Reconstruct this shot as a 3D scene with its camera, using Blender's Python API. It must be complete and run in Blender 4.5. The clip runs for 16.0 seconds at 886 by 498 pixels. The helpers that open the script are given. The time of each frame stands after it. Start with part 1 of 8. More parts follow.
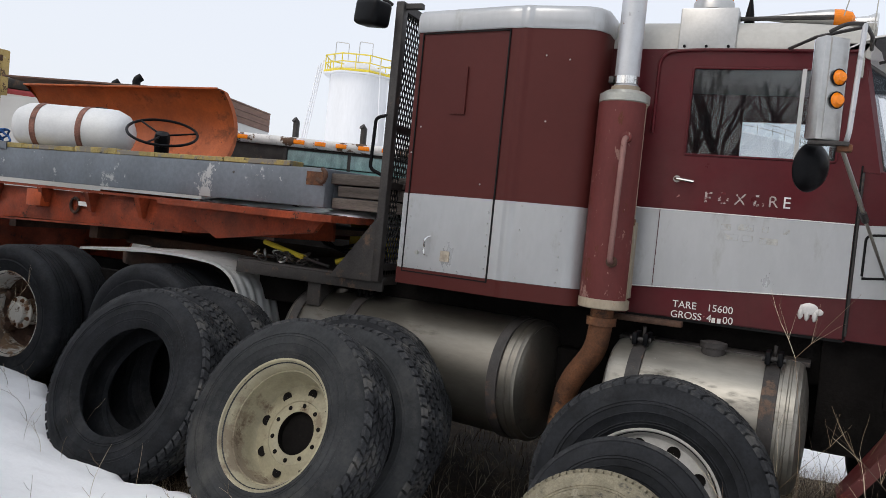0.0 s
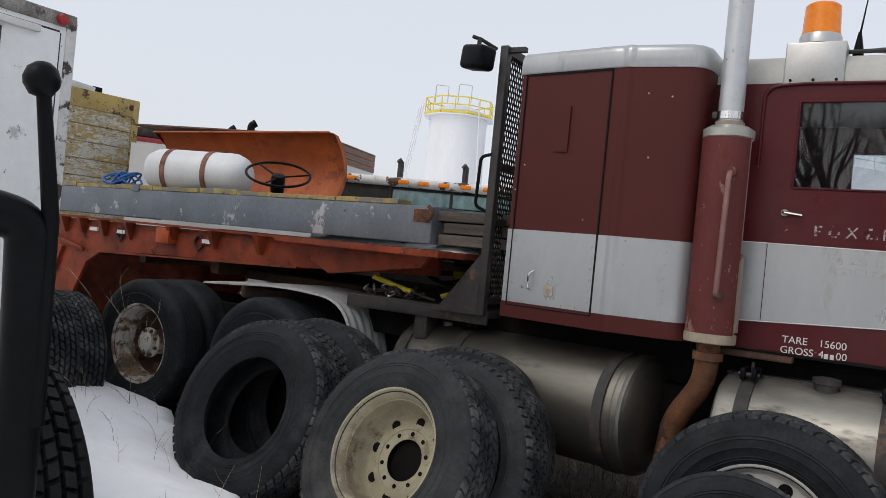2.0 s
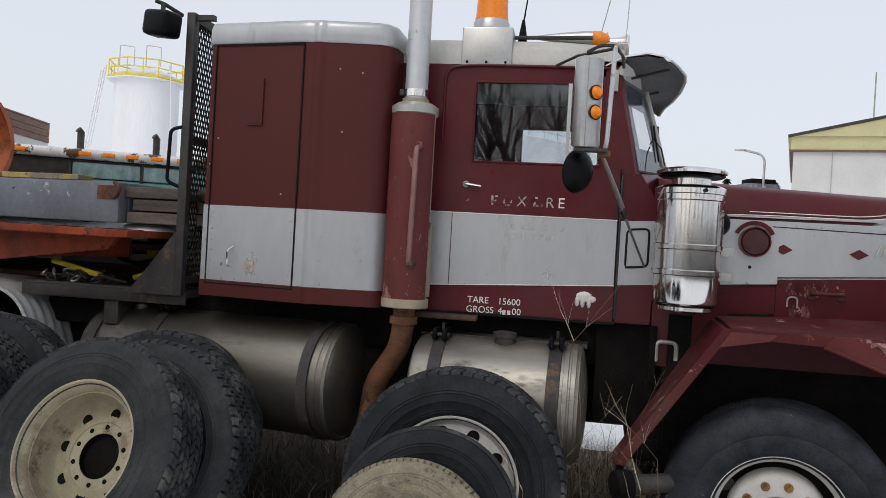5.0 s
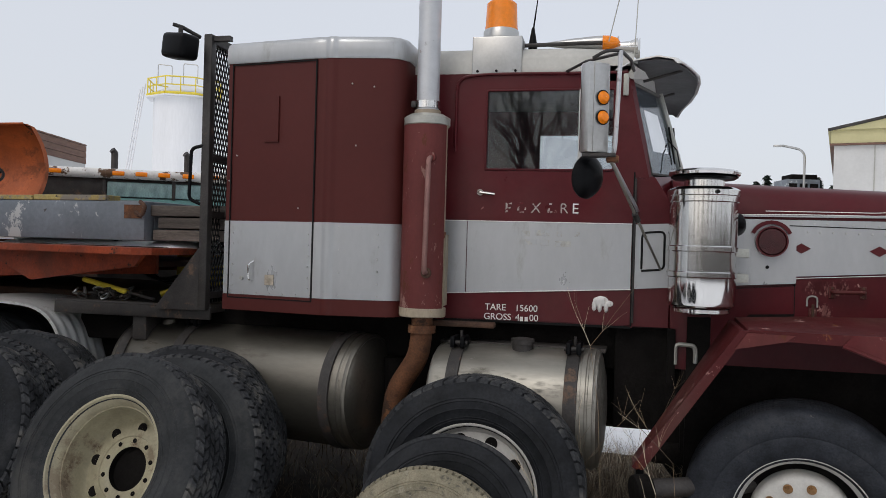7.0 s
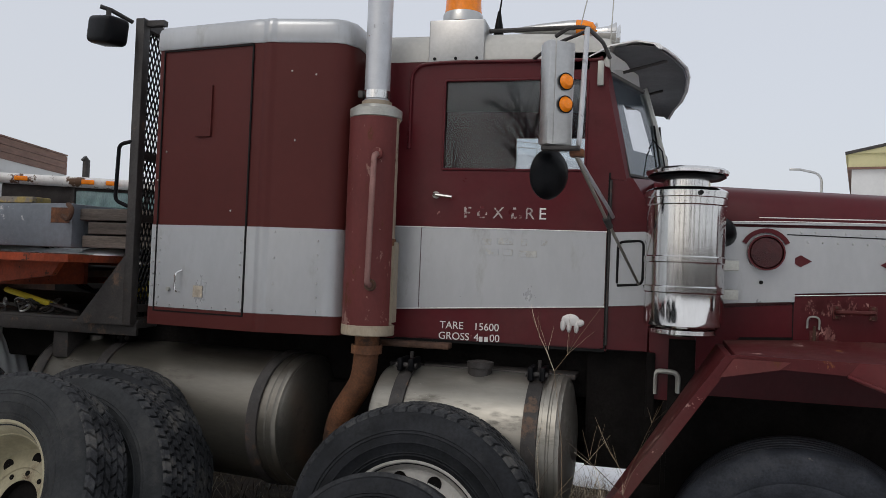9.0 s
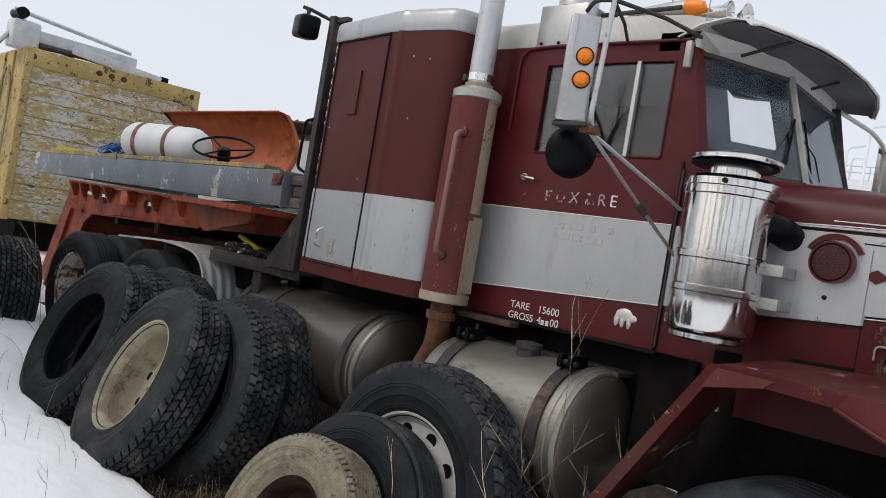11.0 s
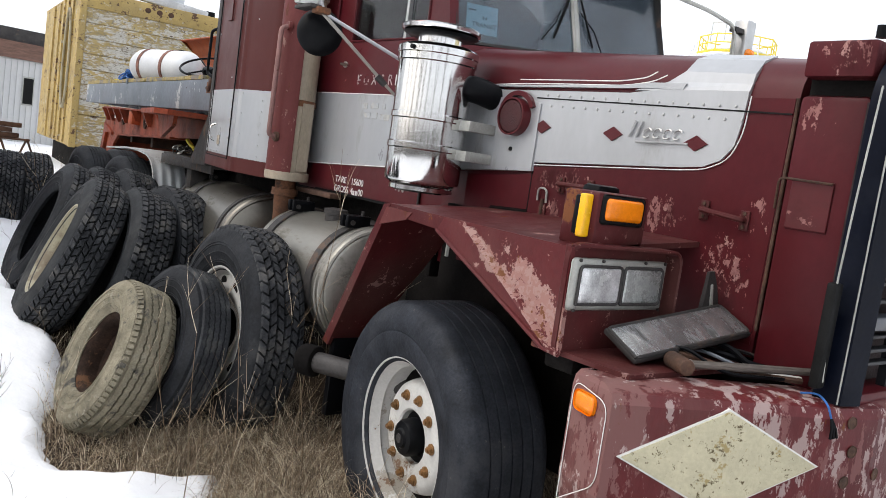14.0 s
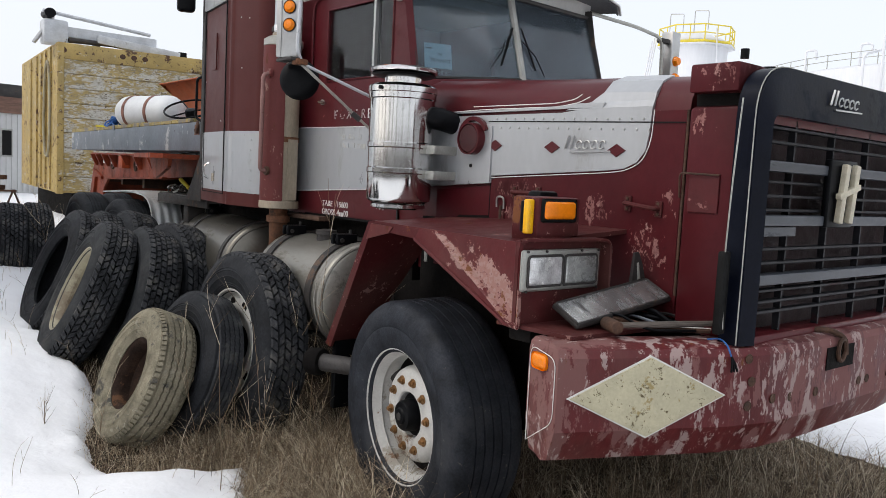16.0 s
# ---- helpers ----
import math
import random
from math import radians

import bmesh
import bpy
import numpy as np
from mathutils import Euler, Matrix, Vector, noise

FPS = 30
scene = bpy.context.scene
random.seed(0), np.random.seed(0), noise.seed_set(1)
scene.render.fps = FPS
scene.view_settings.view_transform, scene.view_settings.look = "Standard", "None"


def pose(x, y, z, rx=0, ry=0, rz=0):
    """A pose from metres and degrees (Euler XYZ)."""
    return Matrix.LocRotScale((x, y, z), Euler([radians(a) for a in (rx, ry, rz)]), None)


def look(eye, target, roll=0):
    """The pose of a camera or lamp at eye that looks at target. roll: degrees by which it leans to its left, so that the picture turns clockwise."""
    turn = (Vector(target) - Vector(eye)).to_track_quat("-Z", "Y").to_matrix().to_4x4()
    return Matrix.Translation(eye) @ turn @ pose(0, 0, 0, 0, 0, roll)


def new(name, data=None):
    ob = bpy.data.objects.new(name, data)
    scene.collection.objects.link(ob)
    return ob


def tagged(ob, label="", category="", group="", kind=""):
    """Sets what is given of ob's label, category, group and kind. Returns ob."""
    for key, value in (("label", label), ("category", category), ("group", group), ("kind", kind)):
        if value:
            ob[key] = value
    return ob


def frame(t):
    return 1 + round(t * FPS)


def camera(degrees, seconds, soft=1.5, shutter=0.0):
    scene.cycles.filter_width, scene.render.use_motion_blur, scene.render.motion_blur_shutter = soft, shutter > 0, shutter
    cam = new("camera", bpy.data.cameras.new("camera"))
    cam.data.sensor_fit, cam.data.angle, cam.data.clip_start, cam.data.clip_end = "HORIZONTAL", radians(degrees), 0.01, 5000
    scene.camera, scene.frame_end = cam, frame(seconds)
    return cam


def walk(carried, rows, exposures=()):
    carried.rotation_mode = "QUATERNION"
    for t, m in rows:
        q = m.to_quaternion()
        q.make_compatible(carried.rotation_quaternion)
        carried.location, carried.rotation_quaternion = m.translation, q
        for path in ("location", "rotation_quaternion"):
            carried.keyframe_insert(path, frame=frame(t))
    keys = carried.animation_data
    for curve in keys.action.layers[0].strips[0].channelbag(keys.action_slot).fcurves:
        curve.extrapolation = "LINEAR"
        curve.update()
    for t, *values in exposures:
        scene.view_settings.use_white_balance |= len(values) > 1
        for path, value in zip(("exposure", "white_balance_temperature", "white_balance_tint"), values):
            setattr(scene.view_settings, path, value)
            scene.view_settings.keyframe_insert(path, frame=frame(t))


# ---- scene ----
cam = camera(58.1, 16.0, soft=0.7)
PATH = [
    (0, (0.547, -4.375, 1.778), (-0.25, -2.542, 1.704), 5.6),
    (0.5, (0.548, -4.453, 1.747), (-0.405, -2.695, 1.7), 5.4),
    (1, (0.530, -4.494, 1.756), (-0.608, -2.834, 1.719), 5.4),
    (1.2, (0.562, -4.509, 1.768), (-0.568, -2.853, 1.728), 5.3),
    (1.5, (0.538, -4.479, 1.769), (-0.571, -2.815, 1.737), 4.9),
    (2, (0.580, -4.515, 1.751), (-0.449, -2.788, 1.751), 5.5),
    (2.5, (0.57, -4.519, 1.779), (-0.31, -2.724, 1.796), 4.8),
    (3, (0.562, -4.506, 1.764), (-0.151, -2.638, 1.795), 4.4),
    (3.5, (0.58, -4.509, 1.778), (0.006, -2.593, 1.786), 3.8),
    (4, (0.604, -4.529, 1.761), (0.072, -2.602, 1.715), 3.6),
    (4.5, (0.651, -4.517, 1.787), (0.212, -2.566, 1.745), 3.4),
    (4.7, (0.617, -4.526, 1.783), (0.272, -2.556, 1.76), 3.5),
    (6.8, (0.727, -4.561, 1.795), (0.359, -2.595, 1.776), 1.7),
    (7, (0.752, -4.555, 1.802), (0.319, -2.603, 1.792), 1.6),
    (7.5, (0.792, -4.567, 1.802), (0.325, -2.623, 1.786), 1.7),
    (8, (0.815, -4.44, 1.81), (0.351, -2.494, 1.806), 1.2),
    (8.5, (0.829, -4.048, 1.767), (0.351, -2.107, 1.799), 1.5),
    (8.7, (0.847, -4.003, 1.757), (0.385, -2.057, 1.799), 2.0),
    (10.8, (2.423, -3.371, 1.693), (1.232, -1.765, 1.695), 9.4),
    (11, (2.496, -3.301, 1.688), (1.142, -1.829, 1.68), 9.5),
    (11.5, (2.7, -3.011, 1.629), (1.323, -1.562, 1.579), 12.3),
    (12, (3.102, -2.826, 1.604), (1.714, -1.394, 1.447), 9.6),
    (12.5, (3.418, -2.637, 1.668), (1.936, -1.305, 1.49), 8.2),
    (13, (3.552, -2.418, 1.684), (2.044, -1.11, 1.565), 9.3),
    (13.5, (3.914, -2.36, 1.615), (2.396, -1.072, 1.424), 9.1),
    (14, (4.059, -2.419, 1.638), (2.513, -1.169, 1.422), 8.1),
    (14.5, (4.104, -2.514, 1.633), (2.561, -1.275, 1.34), 7.9),
    (15, (4.285, -2.584, 1.628), (2.74, -1.347, 1.336), 6.6),
    (15.5, (4.442, -2.716, 1.649), (2.923, -1.446, 1.366), 3.7),
    (16, (4.559, -2.787, 1.679), (3.035, -1.505, 1.494), 3.0),
]
walk(cam, [(t, look(eye, target, roll)) for t, eye, target, roll in PATH],
     [(0.0, 0.05), (0.8, -0.06), (3.0, -0.17), (4.5, -0.12), (7.0, -0.24), (8.2, -0.26), (8.7, -0.36), (10.8, -0.06), (11.1, -0.08), (11.5, -0.30), (12.0, 0.26), (12.5, 0.46), (13.0, 0.34), (14.0, 0.56), (14.6, 0.52), (15.3, 0.46), (16.0, 0.18)])

# ---- light ----
world = bpy.data.worlds.new("overcast_sky")
scene.world = world
world.use_nodes = True
wn, wl = world.node_tree.nodes, world.node_tree.links
wn.clear()
w_sky = wn.new("ShaderNodeTexSky")
w_sky.sky_type, w_sky.sun_disc = "NISHITA", False
w_sky.sun_elevation, w_sky.sun_rotation = radians(38), radians(200)
w_sky.dust_density, w_sky.air_density = 4.0, 1.0
w_low = wn.new("ShaderNodeBackground")
w_low.inputs["Strength"].default_value = 0.03
wl.new(w_sky.outputs[0], w_low.inputs["Color"])
w_cloud = wn.new("ShaderNodeBackground")
w_cloud.inputs["Color"].default_value = (0.80, 0.825, 0.885, 1)
w_cloud.inputs["Strength"].default_value = 0.93
w_add = wn.new("ShaderNodeAddShader")
w_out = wn.new("ShaderNodeOutputWorld")
wl.new(w_low.outputs[0], w_add.inputs[0])
wl.new(w_cloud.outputs[0], w_add.inputs[1])
wl.new(w_add.outputs[0], w_out.inputs["Surface"])

sun = new("sun", bpy.data.lights.new("sun", "SUN"))
sun.data.energy, sun.data.angle, sun.data.color = 0.7, radians(25), (1.0, 0.97, 0.92)
sun.matrix_world = look((0, 0, 0), (0.25, 0.55, -0.8))


# ---- materials ----
def mat(name, base, rough=0.6, metal=0.0, var=0.12, scale=6.0, wear=(), bump=0.0, bscale=60.0, stretch=(1, 1, 1), spec=0.5, grime=0.0, zones=()):
    """A surface with two scales of tone, patches of wear (colour, noise scale, threshold, softness) and fine relief.
    Zones (centre, turn about y, radii) are places where the wear gathers; outside them it is rarer."""
    m = bpy.data.materials.new(name)
    m.use_nodes = True
    n, l = m.node_tree.nodes, m.node_tree.links
    b = n["Principled BSDF"]
    b.inputs["Metallic"].default_value = metal
    b.inputs["Specular IOR Level"].default_value = spec
    tc = n.new("ShaderNodeTexCoord")
    mp = n.new("ShaderNodeMapping")
    mp.inputs["Scale"].default_value = stretch
    l.new(tc.outputs["Object"], mp.inputs["Vector"])

    def noise_at(s, detail=5.0, rgh=0.6):
        t = n.new("ShaderNodeTexNoise")
        t.inputs["Scale"].default_value, t.inputs["Detail"].default_value, t.inputs["Roughness"].default_value = s, detail, rgh
        l.new(mp.outputs[0], t.inputs["Vector"])
        return t.outputs["Fac"]

    def ramp(src, lo, hi):
        r = n.new("ShaderNodeMapRange")
        r.inputs["From Min"].default_value, r.inputs["From Max"].default_value = lo, hi
        l.new(src, r.inputs["Value"])
        return r.outputs[0]

    def mix(fac, c1, c2, mode="MIX"):
        x = n.new("ShaderNodeMix")
        x.data_type, x.blend_type = "RGBA", mode
        for sock, val in ((x.inputs["Factor"], fac), (x.inputs["A"], c1), (x.inputs["B"], c2)):
            if isinstance(val, (tuple, list)):
                sock.default_value = (*val, 1)
            elif isinstance(val, (int, float)):
                sock.default_value = val
            else:
                l.new(val, sock)
        return x.outputs["Result"]

    if wear and isinstance(wear[1] if len(wear) > 1 else (), (int, float)):
        wear = (wear,)
    lo = tuple(max(0, c * (1 - var * 1.6)) for c in base)
    hi = tuple(min(1, c * (1 + var * 1.6)) for c in base)
    col = mix(ramp(noise_at(scale), 0.3, 0.7), lo, hi)
    fine = mix(ramp(noise_at(scale * 14, 3), 0.35, 0.65), (1 - var,) * 3, (1,) * 3)
    col = mix(1.0, col, fine, "MULTIPLY")
    rgh = ramp(noise_at(scale * 3), 0.2, 0.8)
    rr = n.new("ShaderNodeMapRange")
    rr.inputs["To Min"].default_value, rr.inputs["To Max"].default_value = rough * 0.8, min(1, rough * 1.2)
    l.new(rgh, rr.inputs["Value"])
    rough_out = rr.outputs[0]
    zone = None
    for centre, turn, radii in zones:
        zm = n.new("ShaderNodeMapping")
        zm.vector_type = "TEXTURE"
        zm.inputs["Location"].default_value, zm.inputs["Rotation"].default_value, zm.inputs["Scale"].default_value = centre, (0, radians(turn), 0), radii
        l.new(tc.outputs["Object"], zm.inputs["Vector"])
        ln = n.new("ShaderNodeVectorMath")
        ln.operation = "LENGTH"
        l.new(zm.outputs[0], ln.inputs[0])
        f = n.new("ShaderNodeMapRange")
        f.inputs["From Min"].default_value, f.inputs["From Max"].default_value = 1.25, 0.45
        f.inputs["To Min"].default_value, f.inputs["To Max"].default_value = -0.17, 0.05
        l.new(ln.outputs["Value"], f.inputs["Value"])
        if zone is None:
            zone = f.outputs[0]
        else:
            mxm = n.new("ShaderNodeMath")
            mxm.operation = "MAXIMUM"
            l.new(zone, mxm.inputs[0])
            l.new(f.outputs[0], mxm.inputs[1])
            zone = mxm.outputs[0]
    for colour, s, thr, soft in wear:
        cluster = n.new("ShaderNodeMath")
        cluster.operation = "MULTIPLY_ADD"
        cluster.inputs[1].default_value = 0.30
        l.new(noise_at(s * 0.23, 2.0, 0.5), cluster.inputs[0])
        l.new(noise_at(s, 9.0, 0.72), cluster.inputs[2])
        amount = cluster.outputs[0]
        if zone is not None:
            add = n.new("ShaderNodeMath")
            l.new(amount, add.inputs[0])
            l.new(zone, add.inputs[1])
            amount = add.outputs[0]
        w = ramp(amount, thr + 0.15, thr + 0.15 + soft)
        col = mix(w, col, colour)
        rough_out2 = n.new("ShaderNodeMix")
        rough_out2.inputs[3].default_value = 0.85
        l.new(w, rough_out2.inputs[0])
        l.new(rough_out, rough_out2.inputs[2])
        rough_out = rough_out2.outputs[0]
    if grime:
        col = mix(ramp(noise_at(1.7, 6.0), 0.45, 0.75), col, mix(grime, col, (0.16, 0.14, 0.11)))
    l.new(col, b.inputs["Base Color"])
    l.new(rough_out, b.inputs["Roughness"])
    if bump:
        bp = n.new("ShaderNodeBump")
        bp.inputs["Strength"].default_value, bp.inputs["Distance"].default_value = bump, 0.01
        l.new(noise_at(bscale, 4), bp.inputs["Height"])
        l.new(bp.outputs[0], b.inputs["Normal"])
    return m


def glass(name, tint, film=0.06, rough=0.03, ior=1.5):
    m = bpy.data.materials.new(name)
    m.use_nodes = True
    n, l = m.node_tree.nodes, m.node_tree.links
    n.clear()
    out = n.new("ShaderNodeOutputMaterial")
    tr = n.new("ShaderNodeBsdfTransparent")
    tr.inputs[0].default_value = (*tint, 1)
    gl = n.new("ShaderNodeBsdfGlossy")
    gl.inputs["Roughness"].default_value = rough
    mx = n.new("ShaderNodeMixShader")
    fr = n.new("ShaderNodeFresnel")
    fr.inputs["IOR"].default_value = ior
    l.new(fr.outputs[0], mx.inputs[0])
    l.new(tr.outputs[0], mx.inputs[1])
    l.new(gl.outputs[0], mx.inputs[2])
    # Diffuse film for dirt; its bluish grey also paints in sky reflection.
    df = n.new("ShaderNodeBsdfDiffuse")
    df.inputs[0].default_value = (0.37, 0.43, 0.49, 1)
    tc = n.new("ShaderNodeTexCoord")
    nz = n.new("ShaderNodeTexNoise")
    nz.inputs["Scale"].default_value = 7.0
    nz.inputs["Detail"].default_value = 6.0
    l.new(tc.outputs["Object"], nz.inputs["Vector"])
    mr = n.new("ShaderNodeMapRange")
    mr.inputs["From Min"].default_value, mr.inputs["From Max"].default_value = 0.3, 0.75
    mr.inputs["To Min"].default_value, mr.inputs["To Max"].default_value = film * 0.4, film * 1.8
    l.new(nz.outputs["Fac"], mr.inputs["Value"])
    m2 = n.new("ShaderNodeMixShader")
    l.new(mr.outputs[0], m2.inputs[0])
    l.new(mx.outputs[0], m2.inputs[1])
    l.new(df.outputs[0], m2.inputs[2])
    l.new(m2.outputs[0], out.inputs[0])
    return m


RUST = (0.16, 0.06, 0.025)
HY = -0.045
M_MAROON = mat("maroon_paint", (0.080, 0.0086, 0.0124), 0.32, var=0.07, scale=2.2, wear=(((0.28, 0.13, 0.12), 9, 0.69, 0.012), ((0.055, 0.006, 0.008), 3.5, 0.56, 0.25)), bump=0.03, grime=0.10, spec=0.22)
M_MAROON_CHIPPED = mat("chipped_maroon_paint", (0.071, 0.0075, 0.0110), 0.36, var=0.09, scale=3, stretch=(1, 1, 0.6), wear=(((0.34, 0.19, 0.17), 17, 0.575, 0.008), ((0.26, 0.12, 0.11), 38, 0.585, 0.010), ((0.045, 0.006, 0.008), 5, 0.50, 0.12)), bump=0.06, grime=0.06, spec=0.15,
                       zones=(((2.60, HY, 1.42), 0, (0.13, 0.2, 0.17)), ((2.33, HY, 1.56), 0, (0.10, 0.2, 0.09)), ((1.82, HY, 1.63), 0, (0.17, 0.2, 0.07)), ((2.68, HY, 1.60), 30, (0.08, 0.2, 0.10)), ((2.84, HY, 1.94), 0, (0.07, 0.2, 0.09)), ((2.90, HY, 2.10), 0, (0.16, 0.2, 0.10)), ((1.80, HY, 1.50), 0, (0.06, 0.2, 0.09))))
M_BUMPER = mat("flaked_maroon_bumper_paint", (0.120, 0.020, 0.022), 0.45, var=0.16, scale=3, stretch=(1, 1, 0.42), wear=(((0.19, 0.085, 0.080), 8, 0.50, 0.010), ((0.35, 0.255, 0.24), 15, 0.555, 0.008), ((0.16, 0.075, 0.045), 3, 0.59, 0.08), ((0.40, 0.30, 0.28), 45, 0.65, 0.010), (RUST, 26, 0.66, 0.02)), bump=0.15, grime=0.35, spec=0.25)
M_MAROON_WORN = mat("worn_maroon_paint", (0.076, 0.0135, 0.0145), 0.48, var=0.10, scale=4, wear=(((0.27, 0.15, 0.135), 14, 0.635, 0.012), ((0.25, 0.13, 0.115), 38, 0.65, 0.012), (RUST, 9, 0.64, 0.03)), bump=0.10, grime=0.25, spec=0.15)
M_FENDER_BARE = mat("flaked_fender_paint", (0.100, 0.0145, 0.0165), 0.46, var=0.10, scale=4, wear=(((0.33, 0.20, 0.175), 15, 0.50, 0.012), ((0.30, 0.155, 0.135), 40, 0.53, 0.02), (RUST, 22, 0.62, 0.03)), bump=0.10, grime=0.2, spec=0.2,
                    zones=(((2.40, -0.68, 1.27), 28, (0.30, 0.3, 0.075)), ((2.12, -0.65, 1.345), 27, (0.30, 0.3, 0.035)), ((2.44, -0.68, 1.20), 28, (0.16, 0.3, 0.06))))
M_MAROON_FADED = mat("faded_maroon_paint", (0.074, 0.0165, 0.0145), 0.45, var=0.04, scale=2, bump=0.03, spec=0.18)
M_SHIELD = mat("weathered_maroon_shield", (0.120, 0.030, 0.028), 0.55, var=0.10, scale=4, stretch=(1, 1, 0.5), wear=(((0.25, 0.14, 0.12), 13, 0.64, 0.012), ((0.33, 0.23, 0.20), 40, 0.665, 0.012), ((0.10, 0.035, 0.02), 12, 0.62, 0.03)), bump=0.10, spec=0.2)
M_SHIELD_PALE = mat("chalky_pink_bar", (0.24, 0.12, 0.105), 0.6, var=0.15, scale=9, wear=((0.12, 0.05, 0.03), 20, 0.6, 0.05), bump=0.08)
M_SILVER = mat("silver_paint", (0.44, 0.45, 0.46), 0.31, 0.45, var=0.04, scale=2.4, stretch=(1, 1, 0.4), wear=((0.34, 0.335, 0.32), 3.2, 0.58, 0.14), bump=0.03, grime=0.1)
M_ALU = mat("brushed_aluminium", (0.50, 0.50, 0.49), 0.33, 0.8, var=0.07, scale=4, bump=0.05)
M_TANK = mat("aluminium_tank", (0.185, 0.174, 0.150), 0.40, 0.85, var=0.12, scale=3, stretch=(0.3, 1, 1), wear=(((0.13, 0.12, 0.105), 5, 0.60, 0.12), ((0.34, 0.33, 0.30), 42, 0.68, 0.02)), bump=0.06, grime=0.4)
M_TANK_PALE = mat("pale_aluminium_tank", (0.30, 0.288, 0.255), 0.42, 0.75, var=0.10, scale=3, stretch=(0.3, 1, 1), wear=(((0.20, 0.19, 0.165), 5, 0.60, 0.10), ((0.46, 0.45, 0.42), 30, 0.64, 0.02)), bump=0.06, grime=0.3)
M_CHROME = mat("polished_chrome", (0.74, 0.735, 0.72), 0.12, 1.0, var=0.06, scale=6, stretch=(1, 1, 0.3), wear=((0.32, 0.30, 0.27), 13, 0.66, 0.08), bump=0.05, bscale=11)
M_PIPE = mat("pitted_grey_pipe", (0.52, 0.53, 0.55), 0.42, 0.5, var=0.05, scale=8, wear=(((0.30, 0.22, 0.17), 24, 0.675, 0.015), ((0.36, 0.36, 0.37), 10, 0.6, 0.05)))
M_ROOF = mat("dirty_white_roof_paint", (0.50, 0.49, 0.455), 0.55, var=0.08, scale=2.5, wear=((0.28, 0.22, 0.16), 6, 0.67, 0.05), bump=0.05, grime=0.3)
M_WHITE = mat("white_paint", (0.68, 0.68, 0.66), 0.5, var=0.05, scale=3, wear=(((0.33, 0.30, 0.27), 5, 0.69, 0.02), ((0.22, 0.15, 0.11), 18, 0.725, 0.02)), bump=0.05, grime=0.15)
M_BLACK = mat("black_paint", (0.0045, 0.0048, 0.0058), 0.38, spec=0.10, var=0.25, scale=6, wear=((0.05, 0.05, 0.05), 14, 0.73, 0.02), bump=0.05)
M_GRILLE_BLACK = mat("scratched_black_grille", (0.0040, 0.0055, 0.0120), 0.33, spec=0.07, var=0.2, scale=4, wear=(((0.16, 0.15, 0.15), 18, 0.73, 0.015), ((0.010, 0.012, 0.018), 3, 0.52, 0.2)), bump=0.05)
M_GRILLE_BAR = mat("worn_grille_bar", (0.016, 0.016, 0.019), 0.5, spec=0.2, var=0.25, scale=5, stretch=(1, 0.3, 1), wear=(((0.06, 0.014, 0.017), 3.5, 0.52, 0.1), ((0.24, 0.23, 0.22), 11, 0.68, 0.03)), bump=0.1)
M_GRILLE_THICK = mat("blue_grey_grille_bar", (0.050, 0.056, 0.068), 0.40, spec=0.4, var=0.2, scale=5, stretch=(1, 0.3, 1), wear=(((0.012, 0.014, 0.02), 6, 0.60, 0.06), ((0.22, 0.21, 0.20), 18, 0.70, 0.03)), bump=0.08)
M_CORE = mat("maroon_radiator_core", (0.022, 0.008, 0.009), 0.8, var=0.3, scale=8, bump=0.3)
M_BLACKWORN = mat("dusty_black_steel", (0.035, 0.031, 0.029), 0.62, var=0.3, scale=7, wear=((0.12, 0.075, 0.05), 8, 0.6, 0.08), bump=0.2)
# Near-black for the underframe and wherever shade is put into the colour.
M_DARK = mat("underframe_and_shade_black", (0.009, 0.0078, 0.0072), 0.85, spec=0.1, var=0.3, scale=5, bump=0.3)
M_RUBBER = mat("weathered_rubber", (0.0165, 0.018, 0.021), 0.72, spec=0.22, var=0.35, scale=5, wear=((0.046, 0.047, 0.048), 3.0, 0.55, 0.2), bump=0.25, bscale=40)
M_RUBBER_BLACK = mat("black_machine_rubber", (0.0085, 0.009, 0.010), 0.7, spec=0.15, var=0.3, scale=5, wear=((0.025, 0.025, 0.026), 3.0, 0.56, 0.2), bump=0.25, bscale=40)
M_RUBBER_GREY = mat("dusty_grey_rubber", (0.036, 0.038, 0.040), 0.8, spec=0.15, var=0.22, scale=4, wear=((0.082, 0.080, 0.075), 2.5, 0.5, 0.25), bump=0.2, bscale=40)
M_TREAD = mat("dusty_tread_rubber", (0.042, 0.044, 0.048), 0.8, spec=0.2, var=0.4, scale=6, wear=((0.095, 0.091, 0.084), 6, 0.52, 0.15), bump=0.3, bscale=50)
M_RUBBER_TAN = mat("mud_stained_rubber", (0.235, 0.21, 0.15), 0.9, spec=0.15, var=0.25, scale=9, wear=(((0.065, 0.062, 0.055), 8, 0.56, 0.08), ((0.31, 0.285, 0.22), 12, 0.6, 0.08)), bump=0.5, bscale=45)
M_RIM_CREAM = mat("cream_painted_rim", (0.37, 0.335, 0.225), 0.5, var=0.14, scale=5, wear=(((0.23, 0.185, 0.125), 4, 0.54, 0.08), ((0.13, 0.09, 0.055), 9, 0.63, 0.05)), bump=0.12, grime=0.4)
M_RIM_WHITE = mat("white_painted_rim", (0.58, 0.57, 0.54), 0.45, var=0.09, scale=6, wear=(((0.36, 0.33, 0.28), 6, 0.57, 0.05), ((0.16, 0.08, 0.04), 11, 0.64, 0.03)), bump=0.08, grime=0.35)
